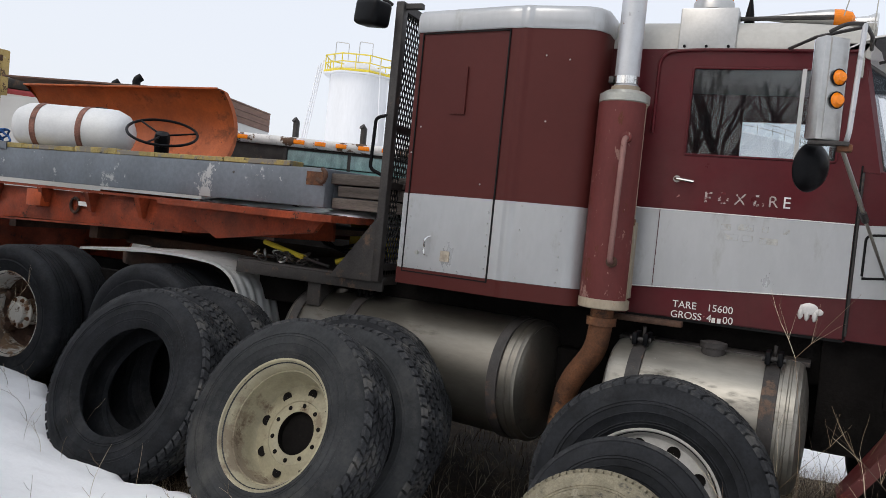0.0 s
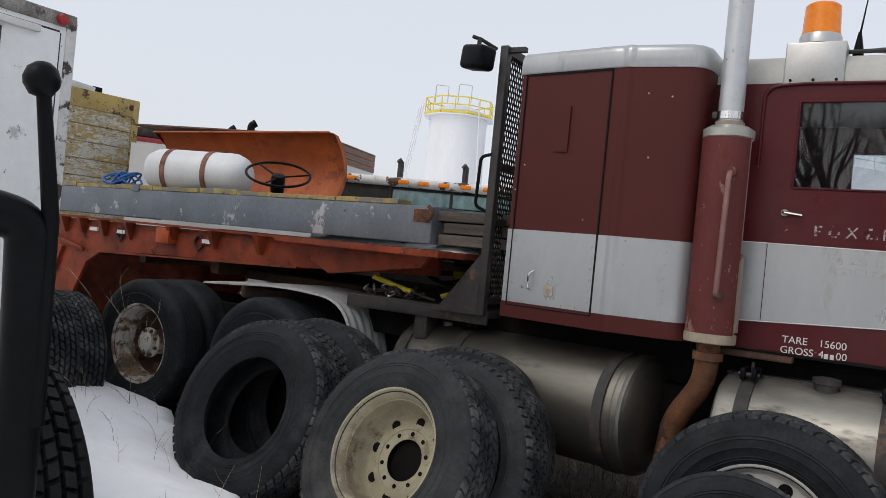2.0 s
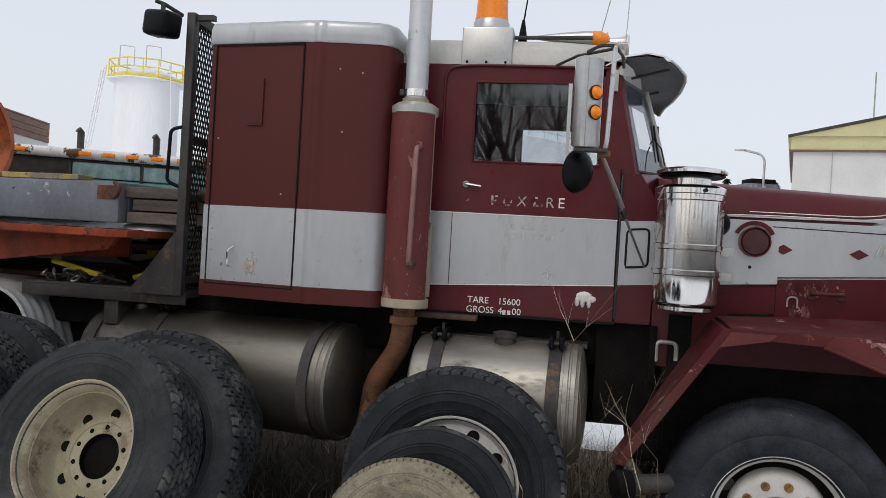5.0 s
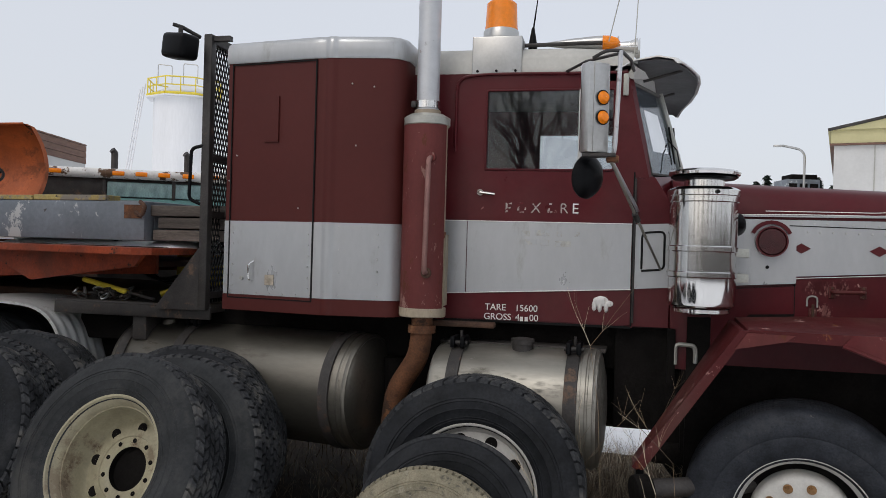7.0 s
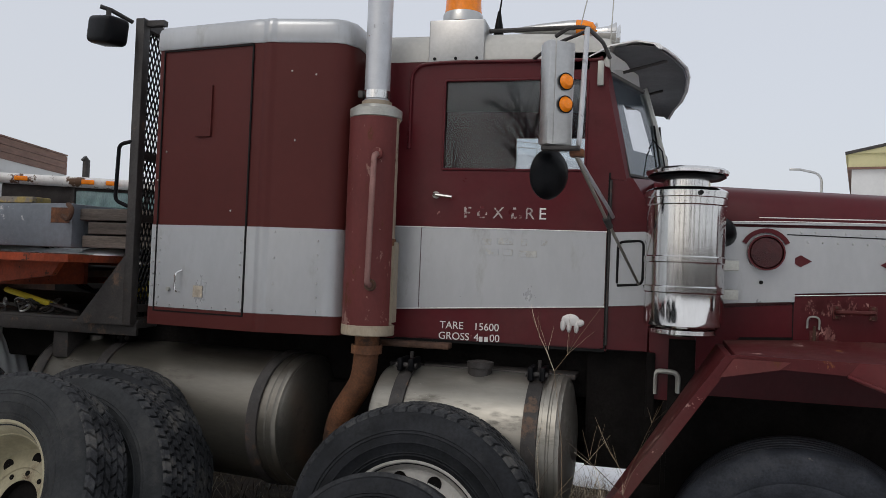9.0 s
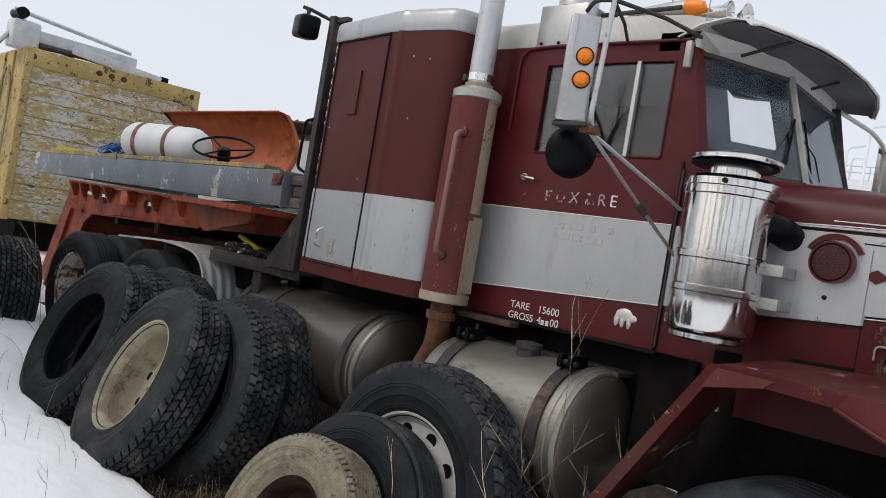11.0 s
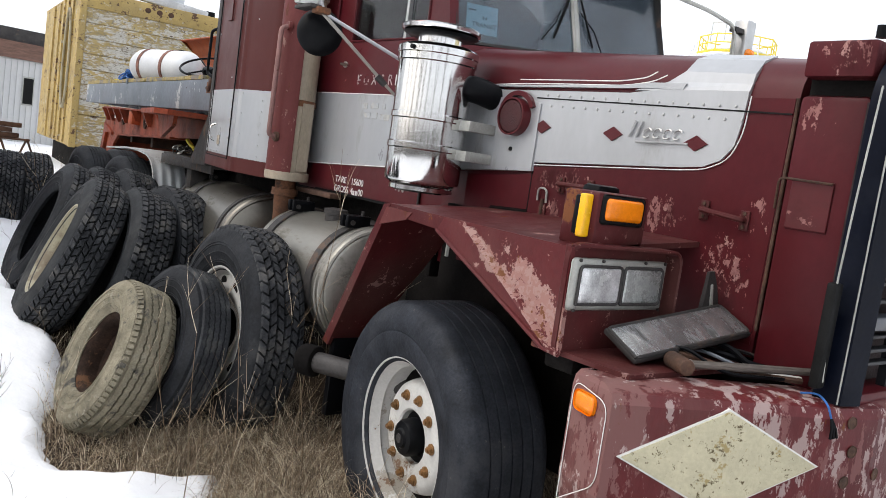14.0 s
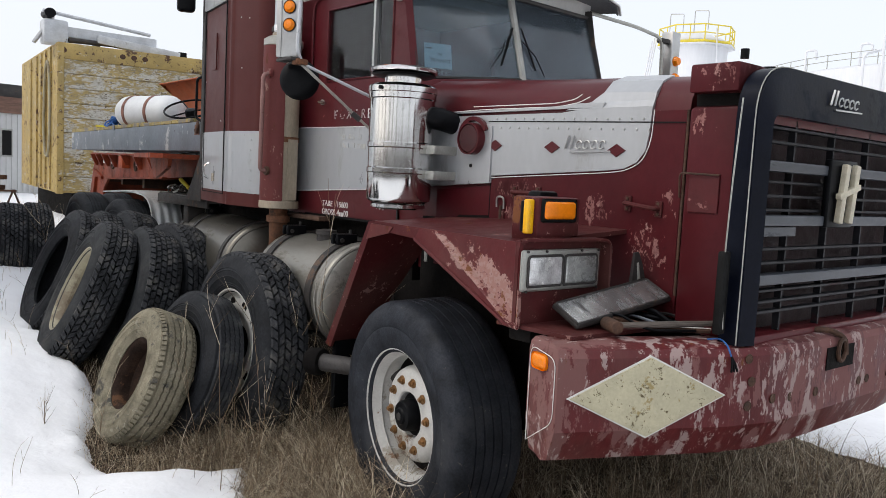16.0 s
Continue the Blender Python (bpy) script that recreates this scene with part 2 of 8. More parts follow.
M_RIM_RUSTY = mat("rusty_white_rim", (0.55, 0.53, 0.48), 0.5, var=0.12, scale=6, wear=(((0.20, 0.115, 0.06), 7, 0.49, 0.08), ((0.07, 0.04, 0.025), 13, 0.55, 0.05)), bump=0.15, grime=0.4)
M_RIM_GREY = mat("grey_painted_rim", (0.50, 0.485, 0.45), 0.5, var=0.1, scale=6, wear=((0.20, 0.15, 0.10), 8, 0.66, 0.08), bump=0.08)
M_RUST = mat("rusty_pipe", (0.155, 0.062, 0.026), 0.8, var=0.35, scale=6, wear=(((0.25, 0.13, 0.06), 6, 0.55, 0.15), ((0.05, 0.025, 0.015), 11, 0.58, 0.05)), bump=0.3)
M_RUSTDARK = mat("dark_rusty_steel", (0.080, 0.040, 0.024), 0.85, var=0.35, scale=6, bump=0.3)
# Rust colour taken darker so the rim reads as a shaded hole.
M_RUSTHOLE = mat("shade_darkened_rusty_rim", (0.032, 0.018, 0.012), 0.85, spec=0.15, var=0.4, scale=9, wear=((0.10, 0.05, 0.025), 8, 0.6, 0.05), bump=0.3)
M_GOLD = mat("brass_lug_nut", (0.30, 0.165, 0.07), 0.45, 0.6, var=0.25, scale=20)
M_CREAM_PIPE = mat("stained_cream_muffler", (0.36, 0.30, 0.22), 0.6, var=0.15, scale=5, stretch=(1, 1, 0.5), wear=(((0.20, 0.10, 0.045), 5, 0.55, 0.06), ((0.10, 0.05, 0.03), 11, 0.62, 0.04)), bump=0.1)
M_AMBER = mat("amber_lens", (0.90, 0.24, 0.006), 0.22, var=0.08, scale=30, bump=0.2, bscale=120)
# Opaque lenses: patchy reflector reflections are put into their colours.
M_LENS = mat("clear_lamp_lens", (0.80, 0.81, 0.78), 0.16, 0.35, var=0.30, scale=13, wear=((0.42, 0.43, 0.40), 9, 0.52, 0.10), bump=0.12, bscale=22)
M_LENS_DULL = mat("greyer_lamp_lens", (0.44, 0.45, 0.43), 0.20, 0.35, var=0.35, scale=11, wear=((0.24, 0.25, 0.24), 8, 0.50, 0.12), bump=0.12, bscale=22)
M_BEZEL = mat("dull_grey_bezel", (0.40, 0.40, 0.365), 0.42, 0.4, var=0.12, scale=9)
M_MIRROR = mat("mirror_glass", (0.75, 0.77, 0.80), 0.05, 1.0, var=0.03, scale=4)
M_MIRROR_DUSTY = mat("dusty_mirror_glass", (0.42, 0.43, 0.43), 0.24, 0.8, var=0.3, scale=9, stretch=(3, 1, 1), wear=(((0.13, 0.125, 0.12), 5, 0.54, 0.10), ((0.5, 0.5, 0.48), 22, 0.66, 0.03)))
M_ORANGE = mat("faded_orange_paint", (0.250, 0.040, 0.011), 0.6, var=0.25, scale=4, wear=(((0.11, 0.026, 0.013), 3.2, 0.52, 0.15), ((0.05, 0.022, 0.014), 14, 0.62, 0.03)), bump=0.12, grime=0.12, spec=0.3)
M_ORANGE_PLOW = mat("scuffed_orange_plow_paint", (0.41, 0.088, 0.015), 0.55, var=0.18, scale=3, wear=(((0.22, 0.06, 0.02), 4, 0.57, 0.08), ((0.07, 0.035, 0.02), 12, 0.645, 0.02)), bump=0.12)
M_GREY_STEEL = mat("chalky_blue_grey_paint", (0.155, 0.178, 0.205), 0.6, var=0.15, scale=2, wear=(((0.44, 0.45, 0.45), 3.4, 0.57, 0.025), ((0.06, 0.05, 0.045), 9, 0.68, 0.02), ((0.20, 0.10, 0.05), 14, 0.70, 0.02)), bump=0.08)
M_YELLOW_WOOD = mat("peeling_yellow_timber", (0.36, 0.28, 0.10), 0.8, var=0.25, scale=5, wear=(((0.20, 0.18, 0.15), 4.5, 0.50, 0.05), ((0.035, 0.032, 0.03), 7, 0.62, 0.03)), bump=0.2)
M_OLD_WOOD = mat("weathered_timber", (0.125, 0.105, 0.09), 0.85, var=0.35, scale=4, stretch=(0.4, 3, 3), bump=0.3)
M_YELLOW_BOX = mat("peeling_yellow_box_paint", (0.44, 0.315, 0.105), 0.65, var=0.12, scale=2.5, wear=(((0.10, 0.055, 0.03), 9, 0.575, 0.02), ((0.52, 0.47, 0.36), 8, 0.60, 0.02), ((0.06, 0.035, 0.02), 30, 0.62, 0.02)), bump=0.15, grime=0.3)
M_YELLOW_PLANK = mat("flaking_yellow_planks", (0.42, 0.315, 0.125), 0.75, var=0.12, scale=3, stretch=(0.6, 1, 1.4), wear=(((0.50, 0.48, 0.42), 4.0, 0.47, 0.10), ((0.56, 0.54, 0.48), 16.0, 0.52, 0.02), ((0.22, 0.19, 0.14), 34, 0.55, 0.03), ((0.10, 0.065, 0.04), 7.0, 0.62, 0.02)), bump=0.3)
M_YELLOW = mat("yellow_rail_paint", (0.75, 0.60, 0.05), 0.5, var=0.1, scale=4)
M_TANKWHITE = mat("white_storage_tank_paint", (0.74, 0.75, 0.77), 0.55, var=0.04, scale=0.4, stretch=(1, 1, 0.2))
M_BLUE = mat("blue_rope", (0.03, 0.14, 0.42), 0.7, var=0.3, scale=20)
M_TEAL = mat("teal_cab_paint", (0.10, 0.24, 0.23), 0.45, var=0.15, scale=4)
M_RED = mat("red_trailer_paint", (0.32, 0.035, 0.04), 0.5, var=0.15, scale=2)
M_BROWN_WALL = mat("brown_cladding", (0.16, 0.085, 0.06), 0.7, var=0.2, scale=3, stretch=(1, 1, 6))
M_VAN = mat("peeling_white_van_paint", (0.88, 0.895, 0.89), 0.5, var=0.04, scale=2, wear=(((0.55, 0.56, 0.55), 3.5, 0.62, 0.04), ((0.06, 0.055, 0.05), 7.5, 0.66, 0.012), ((0.25, 0.10, 0.05), 17, 0.71, 0.02)), bump=0.05, grime=0.08)
M_BLDG = mat("grey_white_cladding", (0.55, 0.55, 0.54), 0.6, var=0.05, scale=0.5)
M_BLDG_Y = mat("pale_yellow_fascia", (0.50, 0.46, 0.25), 0.6, var=0.06, scale=0.5)
# The glass's blue cast is put into the paper's colour.
M_PAPER = mat("glass_tinted_paper", (0.50, 0.70, 0.76), 0.7, var=0.03, scale=5)
M_INK = mat("grey_ink", (0.05, 0.07, 0.08), 0.8, var=0.05, scale=5)
M_LETTER = mat("white_lettering", (0.72, 0.71, 0.68), 0.6, var=0.08, scale=20)
M_GHOST = mat("worn_letter_traces", (0.42, 0.36, 0.34), 0.6, var=0.2, scale=40, wear=((0.10, 0.010, 0.014), 26, 0.5, 0.03))
M_GHOST_TAN = mat("tan_letter_traces", (0.42, 0.415, 0.385), 0.5, var=0.15, scale=40, wear=((0.40, 0.41, 0.42), 34, 0.48, 0.03))
M_GASKET = mat("black_seal", (0.010, 0.010, 0.010), 0.6, spec=0.12, var=0.2, scale=20)
M_SIGN = mat("dirty_cream_reflector", (0.55, 0.505, 0.345), 0.6, var=0.10, scale=6, wear=(((0.60, 0.57, 0.46), 7, 0.62, 0.04), ((0.36, 0.28, 0.13), 16, 0.59, 0.04), ((0.13, 0.10, 0.05), 65, 0.60, 0.02)), bump=0.2)
M_CABIN = mat("dark_cabin_trim", (0.012, 0.012, 0.013), 0.8, spec=0.2, var=0.2, scale=6)
M_SNOW = mat("old_snow", (0.955, 0.96, 0.97), 0.75, var=0.02, scale=2.2, bump=0.5, bscale=17, wear=(((0.78, 0.77, 0.75), 2.1, 0.72, 0.10), ((0.35, 0.29, 0.22), 55, 0.74, 0.02)))
M_EARTH = mat("dry_grass_earth", (0.045, 0.032, 0.022), 0.95, spec=0.1, var=0.4, scale=5, wear=((0.10, 0.07, 0.042), 4, 0.56, 0.2), bump=0.8, bscale=30)
M_GRASS = mat("dry_grass", (0.26, 0.185, 0.10), 0.85, var=0.3, scale=3)
gn, gl_ = M_GRASS.node_tree.nodes, M_GRASS.node_tree.links
g_geo = gn.new("ShaderNodeNewGeometry")
g_ramp = gn.new("ShaderNodeValToRGB")
g_ramp.color_ramp.elements[0].color = (0.050, 0.033, 0.021, 1)
g_ramp.color_ramp.elements[1].color = (0.74, 0.64, 0.47, 1)
g_mid = g_ramp.color_ramp.elements.new(0.58)
g_mid.color = (0.25, 0.178, 0.108, 1)
gl_.new(g_geo.outputs["Random Per Island"], g_ramp.inputs["Fac"])
gl_.new(g_ramp.outputs["Color"], gn["Principled BSDF"].inputs["Base Color"])
M_BARK = mat("grey_bark", (0.09, 0.075, 0.06), 0.9, var=0.3, scale=10, bump=0.4)
M_NEEDLE = mat("dark_spruce", (0.025, 0.040, 0.028), 0.9, var=0.3, scale=4)
G_WINDOW = glass("cab_window_glass", (0.88, 0.90, 0.91), 0.006, 0.01)
G_SCREEN = glass("dirty_sky_filmed_windscreen", (0.68, 0.78, 0.83), 0.075, 0.02, 1.55)


# ---- mesh helpers ----
def put(name, bm, material, parent=None, label="", smooth=False, m=None):
    me = bpy.data.meshes.new(name)
    bmesh.ops.recalc_face_normals(bm, faces=bm.faces[:])
    bm.to_mesh(me)
    bm.free()
    if smooth:
        me.polygons.foreach_set("use_smooth", [True] * len(me.polygons))
        me.update()
        if smooth != "all":
            me.set_sharp_from_angle(angle=radians(38))
    me.materials.append(material)
    ob = new(name, me)
    if parent:
        ob.parent = parent
    if m is not None:
        ob.matrix_basis = m
    if label:
        ob["label"] = label
    return ob


def part(name, bm, material, parent, label="", smooth=True, m=None):
    return put(name, bm, material, parent, label, smooth, m)


def thing(name, label, category, m=None, group=""):
    ob = new(name)
    ob.empty_display_size = 0.1
    if m is not None:
        ob.matrix_basis = m
    return tagged(ob, label, category, group)


def same_mesh(ob, m, parent=None):
    """Another object on the mesh of ob."""
    o = new(ob.name.split(".")[0], ob.data)
    o.parent = parent or ob.parent
    o.matrix_basis = m
    return o


def box(x0, x1, y0, y1, z0, z1, bevel=0.0, seg=2, bm=None):
    bm = bm or bmesh.new()
    r = bmesh.ops.create_cube(bm, size=1)
    vs = r["verts"]
    bmesh.ops.scale(bm, vec=(abs(x1 - x0), abs(y1 - y0), abs(z1 - z0)), verts=vs)
    bmesh.ops.translate(bm, vec=((x0 + x1) / 2, (y0 + y1) / 2, (z0 + z1) / 2), verts=vs)
    if bevel:
        es = list({e for v in vs for e in v.link_edges})
        bmesh.ops.bevel(bm, geom=es, offset=bevel, segments=seg, affect="EDGES", profile=0.5)
    return bm


def frame_of(d):
    d = Vector(d).normalized()
    return d.to_track_quat("Z", "Y").to_matrix().to_4x4()


def cyl(p0, p1, r0, r1=None, seg=24, bevel=0.0, bm=None, caps=True):
    bm = bm or bmesh.new()
    p0, p1 = Vector(p0), Vector(p1)
    r = bmesh.ops.create_cone(bm, cap_ends=caps, segments=seg, radius1=r0, radius2=r0 if r1 is None else r1, depth=(p1 - p0).length)
    vs = r["verts"]
    if bevel:
        es = [e for e in {e for v in vs for e in v.link_edges} if any(len(f.verts) > 4 for f in e.link_faces)]
        b = bmesh.ops.bevel(bm, geom=es, offset=bevel, segments=2, affect="EDGES", profile=0.5)
        vs = list({v for v in vs if v.is_valid} | set(b["verts"]))
    bmesh.ops.transform(bm, matrix=Matrix.Translation((p0 + p1) / 2) @ frame_of(p1 - p0), verts=vs)
    return bm


def tube(points, r, seg=10, bm=None, closed=False):
    """A round bar along points."""
    bm = bm or bmesh.new()
    pts = [Vector(p) for p in points]
    rings = []
    n = len(pts)
    up = None
    for i, p in enumerate(pts):
        a = pts[(i - 1) % n] if closed or i > 0 else p
        b = pts[(i + 1) % n] if closed or i < n - 1 else p
        d = (b - a).normalized()
        if up is None:
            up = d.orthogonal().normalized()
        up = (up - d * up.dot(d)).normalized()
        side = d.cross(up)
        rad = r[i] if isinstance(r, (list, tuple)) else r
        rings.append([bm.verts.new(p + rad * (math.cos(k * math.tau / seg) * up + math.sin(k * math.tau / seg) * side)) for k in range(seg)])
    for i in range(n if closed else n - 1):
        a, b = rings[i], rings[(i + 1) % n]
        for k in range(seg):
            bm.faces.new((a[k], a[(k + 1) % seg], b[(k + 1) % seg], b[k]))
    if not closed:
        bm.faces.new(rings[0][::-1])
        bm.faces.new(rings[-1])
    return bm


def bend(points, radius=0.08, steps=5):
    """Points with the inner corners rounded."""
    pts = [Vector(p) for p in points]
    out = [pts[0]]
    for a, b, c in zip(pts, pts[1:], pts[2:]):
        r = min(radius, (a - b).length * 0.45, (c - b).length * 0.45)
        p, q = b + (a - b).normalized() * r, b + (c - b).normalized() * r
        for k in range(steps + 1):
            t = k / steps
            out.append((1 - t) ** 2 * p + 2 * t * (1 - t) * b + t * t * q)
    return out + [pts[-1]]


def lathe(profile, seg=48, axis="Y", bm=None, closed=False):
    """Turns (radius, along) points about an axis."""
    bm = bm or bmesh.new()
    rings = []
    for r, a in profile:
        ring = []
        for k in range(seg):
            c, s = r * math.cos(k * math.tau / seg), r * math.sin(k * math.tau / seg)
            ring.append(bm.verts.new({"Y": (c, a, s), "Z": (c, s, a), "X": (a, c, s)}[axis]))
        rings.append(ring)
    pairs = list(zip(rings, rings[1:])) + ([(rings[-1], rings[0])] if closed else [])
    for a, b in pairs:
        for k in range(seg):
            bm.faces.new((a[k], a[(k + 1) % seg], b[(k + 1) % seg], b[k]))
    return bm


def prism(poly, y0, y1, plane="xz", bevel=0.0, bm=None):
    """A flat outline (x, z) drawn out from y0 to y1; plane names the outline's axes."""
    bm = bm or bmesh.new()

    def place(a, b, c):
        return {"xz": (a, c, b), "yz": (c, a, b), "xy": (a, b, c)}[plane]

    v0 = [bm.verts.new(place(a, b, y0)) for a, b in poly]
    v1 = [bm.verts.new(place(a, b, y1)) for a, b in poly]
    n = len(poly)
    fs = [bm.faces.new(v0), bm.faces.new(v1[::-1])]
    for i in range(n):
        fs.append(bm.faces.new((v0[i], v0[(i + 1) % n], v1[(i + 1) % n], v1[i])))
    if bevel:
        es = list({e for f in fs for e in f.edges})
        bmesh.ops.bevel(bm, geom=es, offset=bevel, segments=2, affect="EDGES", profile=0.5, clamp_overlap=True)
    return bm


def loft(sections, cap=True, bm=None):
    """Skin over rings of points of equal length."""
    bm = bm or bmesh.new()
    rings = [[bm.verts.new(p) for p in s] for s in sections]
    n = len(rings[0])
    for a, b in zip(rings, rings[1:]):
        for k in range(n):
            bm.faces.new((a[k], a[(k + 1) % n], b[(k + 1) % n], b[k]))
    if cap:
        bm.faces.new(rings[0][::-1])
        bm.faces.new(rings[-1])
    return bm


def text(name, words, size, m, material, parent, label=""):
    cu = bpy.data.curves.new(name, "FONT")
    cu.body, cu.size, cu.extrude = words, size, 0.001
    tmp = bpy.data.objects.new(name, cu)
    me = bpy.data.meshes.new_from_object(tmp)
    bpy.data.objects.remove(tmp)
    me.materials.clear()
    me.materials.append(material)
    ob = new(name, me)
    ob.parent = parent
    ob.matrix_basis = m
    if label:
        ob["label"] = label
    return ob


# ---- ground ----
def smoothstep(a, b, x):
    t = min(1, max(0, (x - a) / (b - a)))
    return t * t * (3 - 2 * t)


def height(x, y):
    h = 0.13 * smoothstep(0.6, -2.0, x) + 0.09 * smoothstep(-2.5, -5.0, x)
    return h + 0.02 * noise.noise((x * 0.8, y * 0.8, 0.3))


def bare(x, y):
    """How far inside the snow-free patch round the truck a place lies, in metres."""
    px = (-30, -6.0, -4.9, -4.2, -3.2, -2.5, -1.6, -0.75, 0.06, 0.43, 0.58, 0.72, 0.95, 1.18, 1.40, 1.7, 2.6, 6.0, 30)
    py = (0.6, 0.30, 0.02, -0.28, -0.84, -1.10, -1.13, -1.22, -1.48, -1.42, -1.20, -0.80, -0.92, -1.08, -1.02, -1.14, -1.8, -2.4, -3.0)
    edge = float(np.interp(x, px, py))
    far = float(np.interp(x, (-8, -5, -2, 1, 3, 5), (1.2, 1.8, 3.2, 2.7, 2.5, 2.0)))
    d = min(y - edge, far - y, 5.2 - x, x + 7.5)
    return d + 0.06 * noise.noise((x * 2.2, y * 2.2, 1.7)) + 0.06 * noise.noise((x * 7, y * 7, 4.1)) + 0.03 * noise.noise((x * 17, y * 17, 2.2))


def grid(xs, ys, fn):
    bm = bmesh.new()
    rows = [[bm.verts.new((x, y, fn(x, y))) for x in xs] for y in ys]
    for a, b in zip(rows, rows[1:]):
        for i in range(len(xs) - 1):
            bm.faces.new((a[i], a[i + 1], b[i + 1], b[i]))
    return bm


XS = [-900, -400, -150, -60, -30, -18] + [-12 + 0.09 * i for i in range(61)] + [-6.54 + 0.06 * i for i in range(165)] + [3.42 + 0.09 * i for i in range(46)] + [9, 12, 20, 40, 100, 300, 900]
YS = [-400, -120, -40, -18, -10] + [-6 + 0.09 * i for i in range(36)] + [-2.79 + 0.05 * i for i in range(70)] + [0.78 + 0.09 * i for i in range(37)] + [5, 7, 10, 16, 30, 60, 120, 300, 900]
tagged(put("ground", grid(sorted({*XS[::2], XS[-1]}), sorted({*YS[::2], YS[-1]}), lambda x, y: height(x, y) - 0.01), M_EARTH, smooth="all"), "bare brown earth under dry grass", "ground", kind="structure")


def snow_height(x, y):
    d = -bare(x, y)
    deep = (0.09 + 0.085 * smoothstep(-0.3, -1.6, x)) * smoothstep(-0.03, 0.10, d) + 0.08 * smoothstep(0.05, 0.6, d) + 0.12 * smoothstep(0.3, 1.6, d) * smoothstep(-0.5, -2.5, x)
    dip = -0.12 * smoothstep(0.0, -0.2, d)
    return height(x, y) + deep + dip - 0.03 + 0.018 * noise.noise((x * 3, y * 3, 8)) + 0.007 * noise.noise((x * 11, y * 11, 5))


tagged(put("snow", grid(XS, YS, snow_height), M_SNOW, smooth="all"), "old lumpy snow lying over the yard", "snow", kind="structure")


# ---- wheels ----
def tyre_mesh(R, bead, w, rows, n, block, skew, fill=0.8, rise=0.014, bm=None):
    """A tyre about Y, outer bead at y = 0, drawn towards +y, with raised tread blocks."""
    k = R / 0.527
    s = w / 0.22
    def rib(f, y):
        return [(bead + (R - bead) * (f - 0.012), y), (bead + (R - bead) * f, y - 0.0035), (bead + (R - bead) * (f + 0.012), y - 0.001)]

    prof = [(bead, 0.004), (bead + 0.02, -0.014)] + rib(0.17, -0.021) + rib(0.22, -0.024) + rib(0.40, -0.034) + rib(0.56, -0.037) + rib(0.62, -0.036)
    prof += [(R - 0.062 * k, -0.034), (R - 0.022 * k, -0.016), (R - 0.012, 0.002), (R - 0.014, 0.02), (R - 0.014, w - 0.02), (R - 0.012, w - 0.002), (R - 0.022 * k, w + 0.016),
            (R - 0.055 * k, w + 0.034), (bead + (R - bead) * 0.5, w + 0.036), (bead + 0.02, w + 0.014), (bead, w - 0.004), (bead + 0.01, w - 0.03),
            (R - 0.07, w - 0.01), (R - 0.035, w - 0.04), (R - 0.035, 0.04), (R - 0.07, 0.01), (bead + 0.01, 0.03)]
    carcass = lathe(prof, 72, "Y", closed=True)
    bm = bmesh.new()
    y_lo, y_hi = -0.012, w + 0.012
    dy = (y_hi - y_lo) / rows
    for j in range(rows):
        edge = j in (0, rows - 1)
        ya, yb = y_lo + dy * (j + 0.07), y_lo + dy * (j + 0.93)
        sk = skew * (1 if j % 2 else -1)
        for i in range(n):
            th = math.tau * (i + 0.5 * (j % 2)) / n
            d = math.pi / n * fill
            lo, hi = [], []
            for yy, dd in ((ya, -1), (ya, 1), (yb, 1), (yb, -1)):
                a = th + dd * d + (sk if yy == yb else -sk) * math.pi / n
                drop = 0.012 if edge and (yy < 0.01 or yy > w - 0.01) else 0.0
                a2 = th + (a - th) * 0.93
                y2 = yy + (0.004 if yy == ya else -0.004)
                lo.append(bm.verts.new(((R - 0.026 - drop) * math.cos(a), yy, (R - 0.026 - drop) * math.sin(a))))
                hi.append(bm.verts.new(((R + rise - drop) * math.cos(a2), y2, (R + rise - drop) * math.sin(a2))))
            bm.faces.new(hi)
            for q in range(4):
                bm.faces.new((lo[q], lo[(q + 1) % 4], hi[(q + 1) % 4], hi[q]))
    return carcass, bm


def rib_tyre_mesh(R, bead, w, grooves):
    """A steering tyre with grooves that run round it."""
    k = R / 0.527
    tread = []
    for g in range(grooves + 1):
        a = 0.012 + (w - 0.024) * g / (grooves + 1)
        b = 0.012 + (w - 0.024) * (g + 1) / (grooves + 1)
        tread += [(R, a + 0.004), (R, b - 0.004)]
        if g < grooves:
            tread += [(R - 0.007, b - 0.002), (R - 0.007, b + 0.002)]
    prof = [(bead, 0.004), (bead + 0.02, -0.016), (bead + 0.05, -0.024), (bead + (R - bead) * 0.45, -0.040), (bead + (R - bead) * 0.5, -0.036), (bead + (R - bead) * 0.56, -0.043),
            (R - 0.06 * k, -0.038), (R - 0.03 * k, -0.026), (R - 0.012, -0.008)] + tread
    prof += [(R - 0.012, w + 0.008), (R - 0.03 * k, w + 0.026), (R - 0.06 * k, w + 0.038), (bead + (R - bead) * 0.5, w + 0.04), (bead + 0.02, w + 0.016), (bead, w - 0.004),
             (bead + 0.01, w - 0.03), (R - 0.07, w - 0.01), (R - 0.035, w - 0.04), (R - 0.035, 0.04), (R - 0.07, 0.01), (bead + 0.01, 0.03)]
    return lathe(prof, 84, "Y", closed=True)


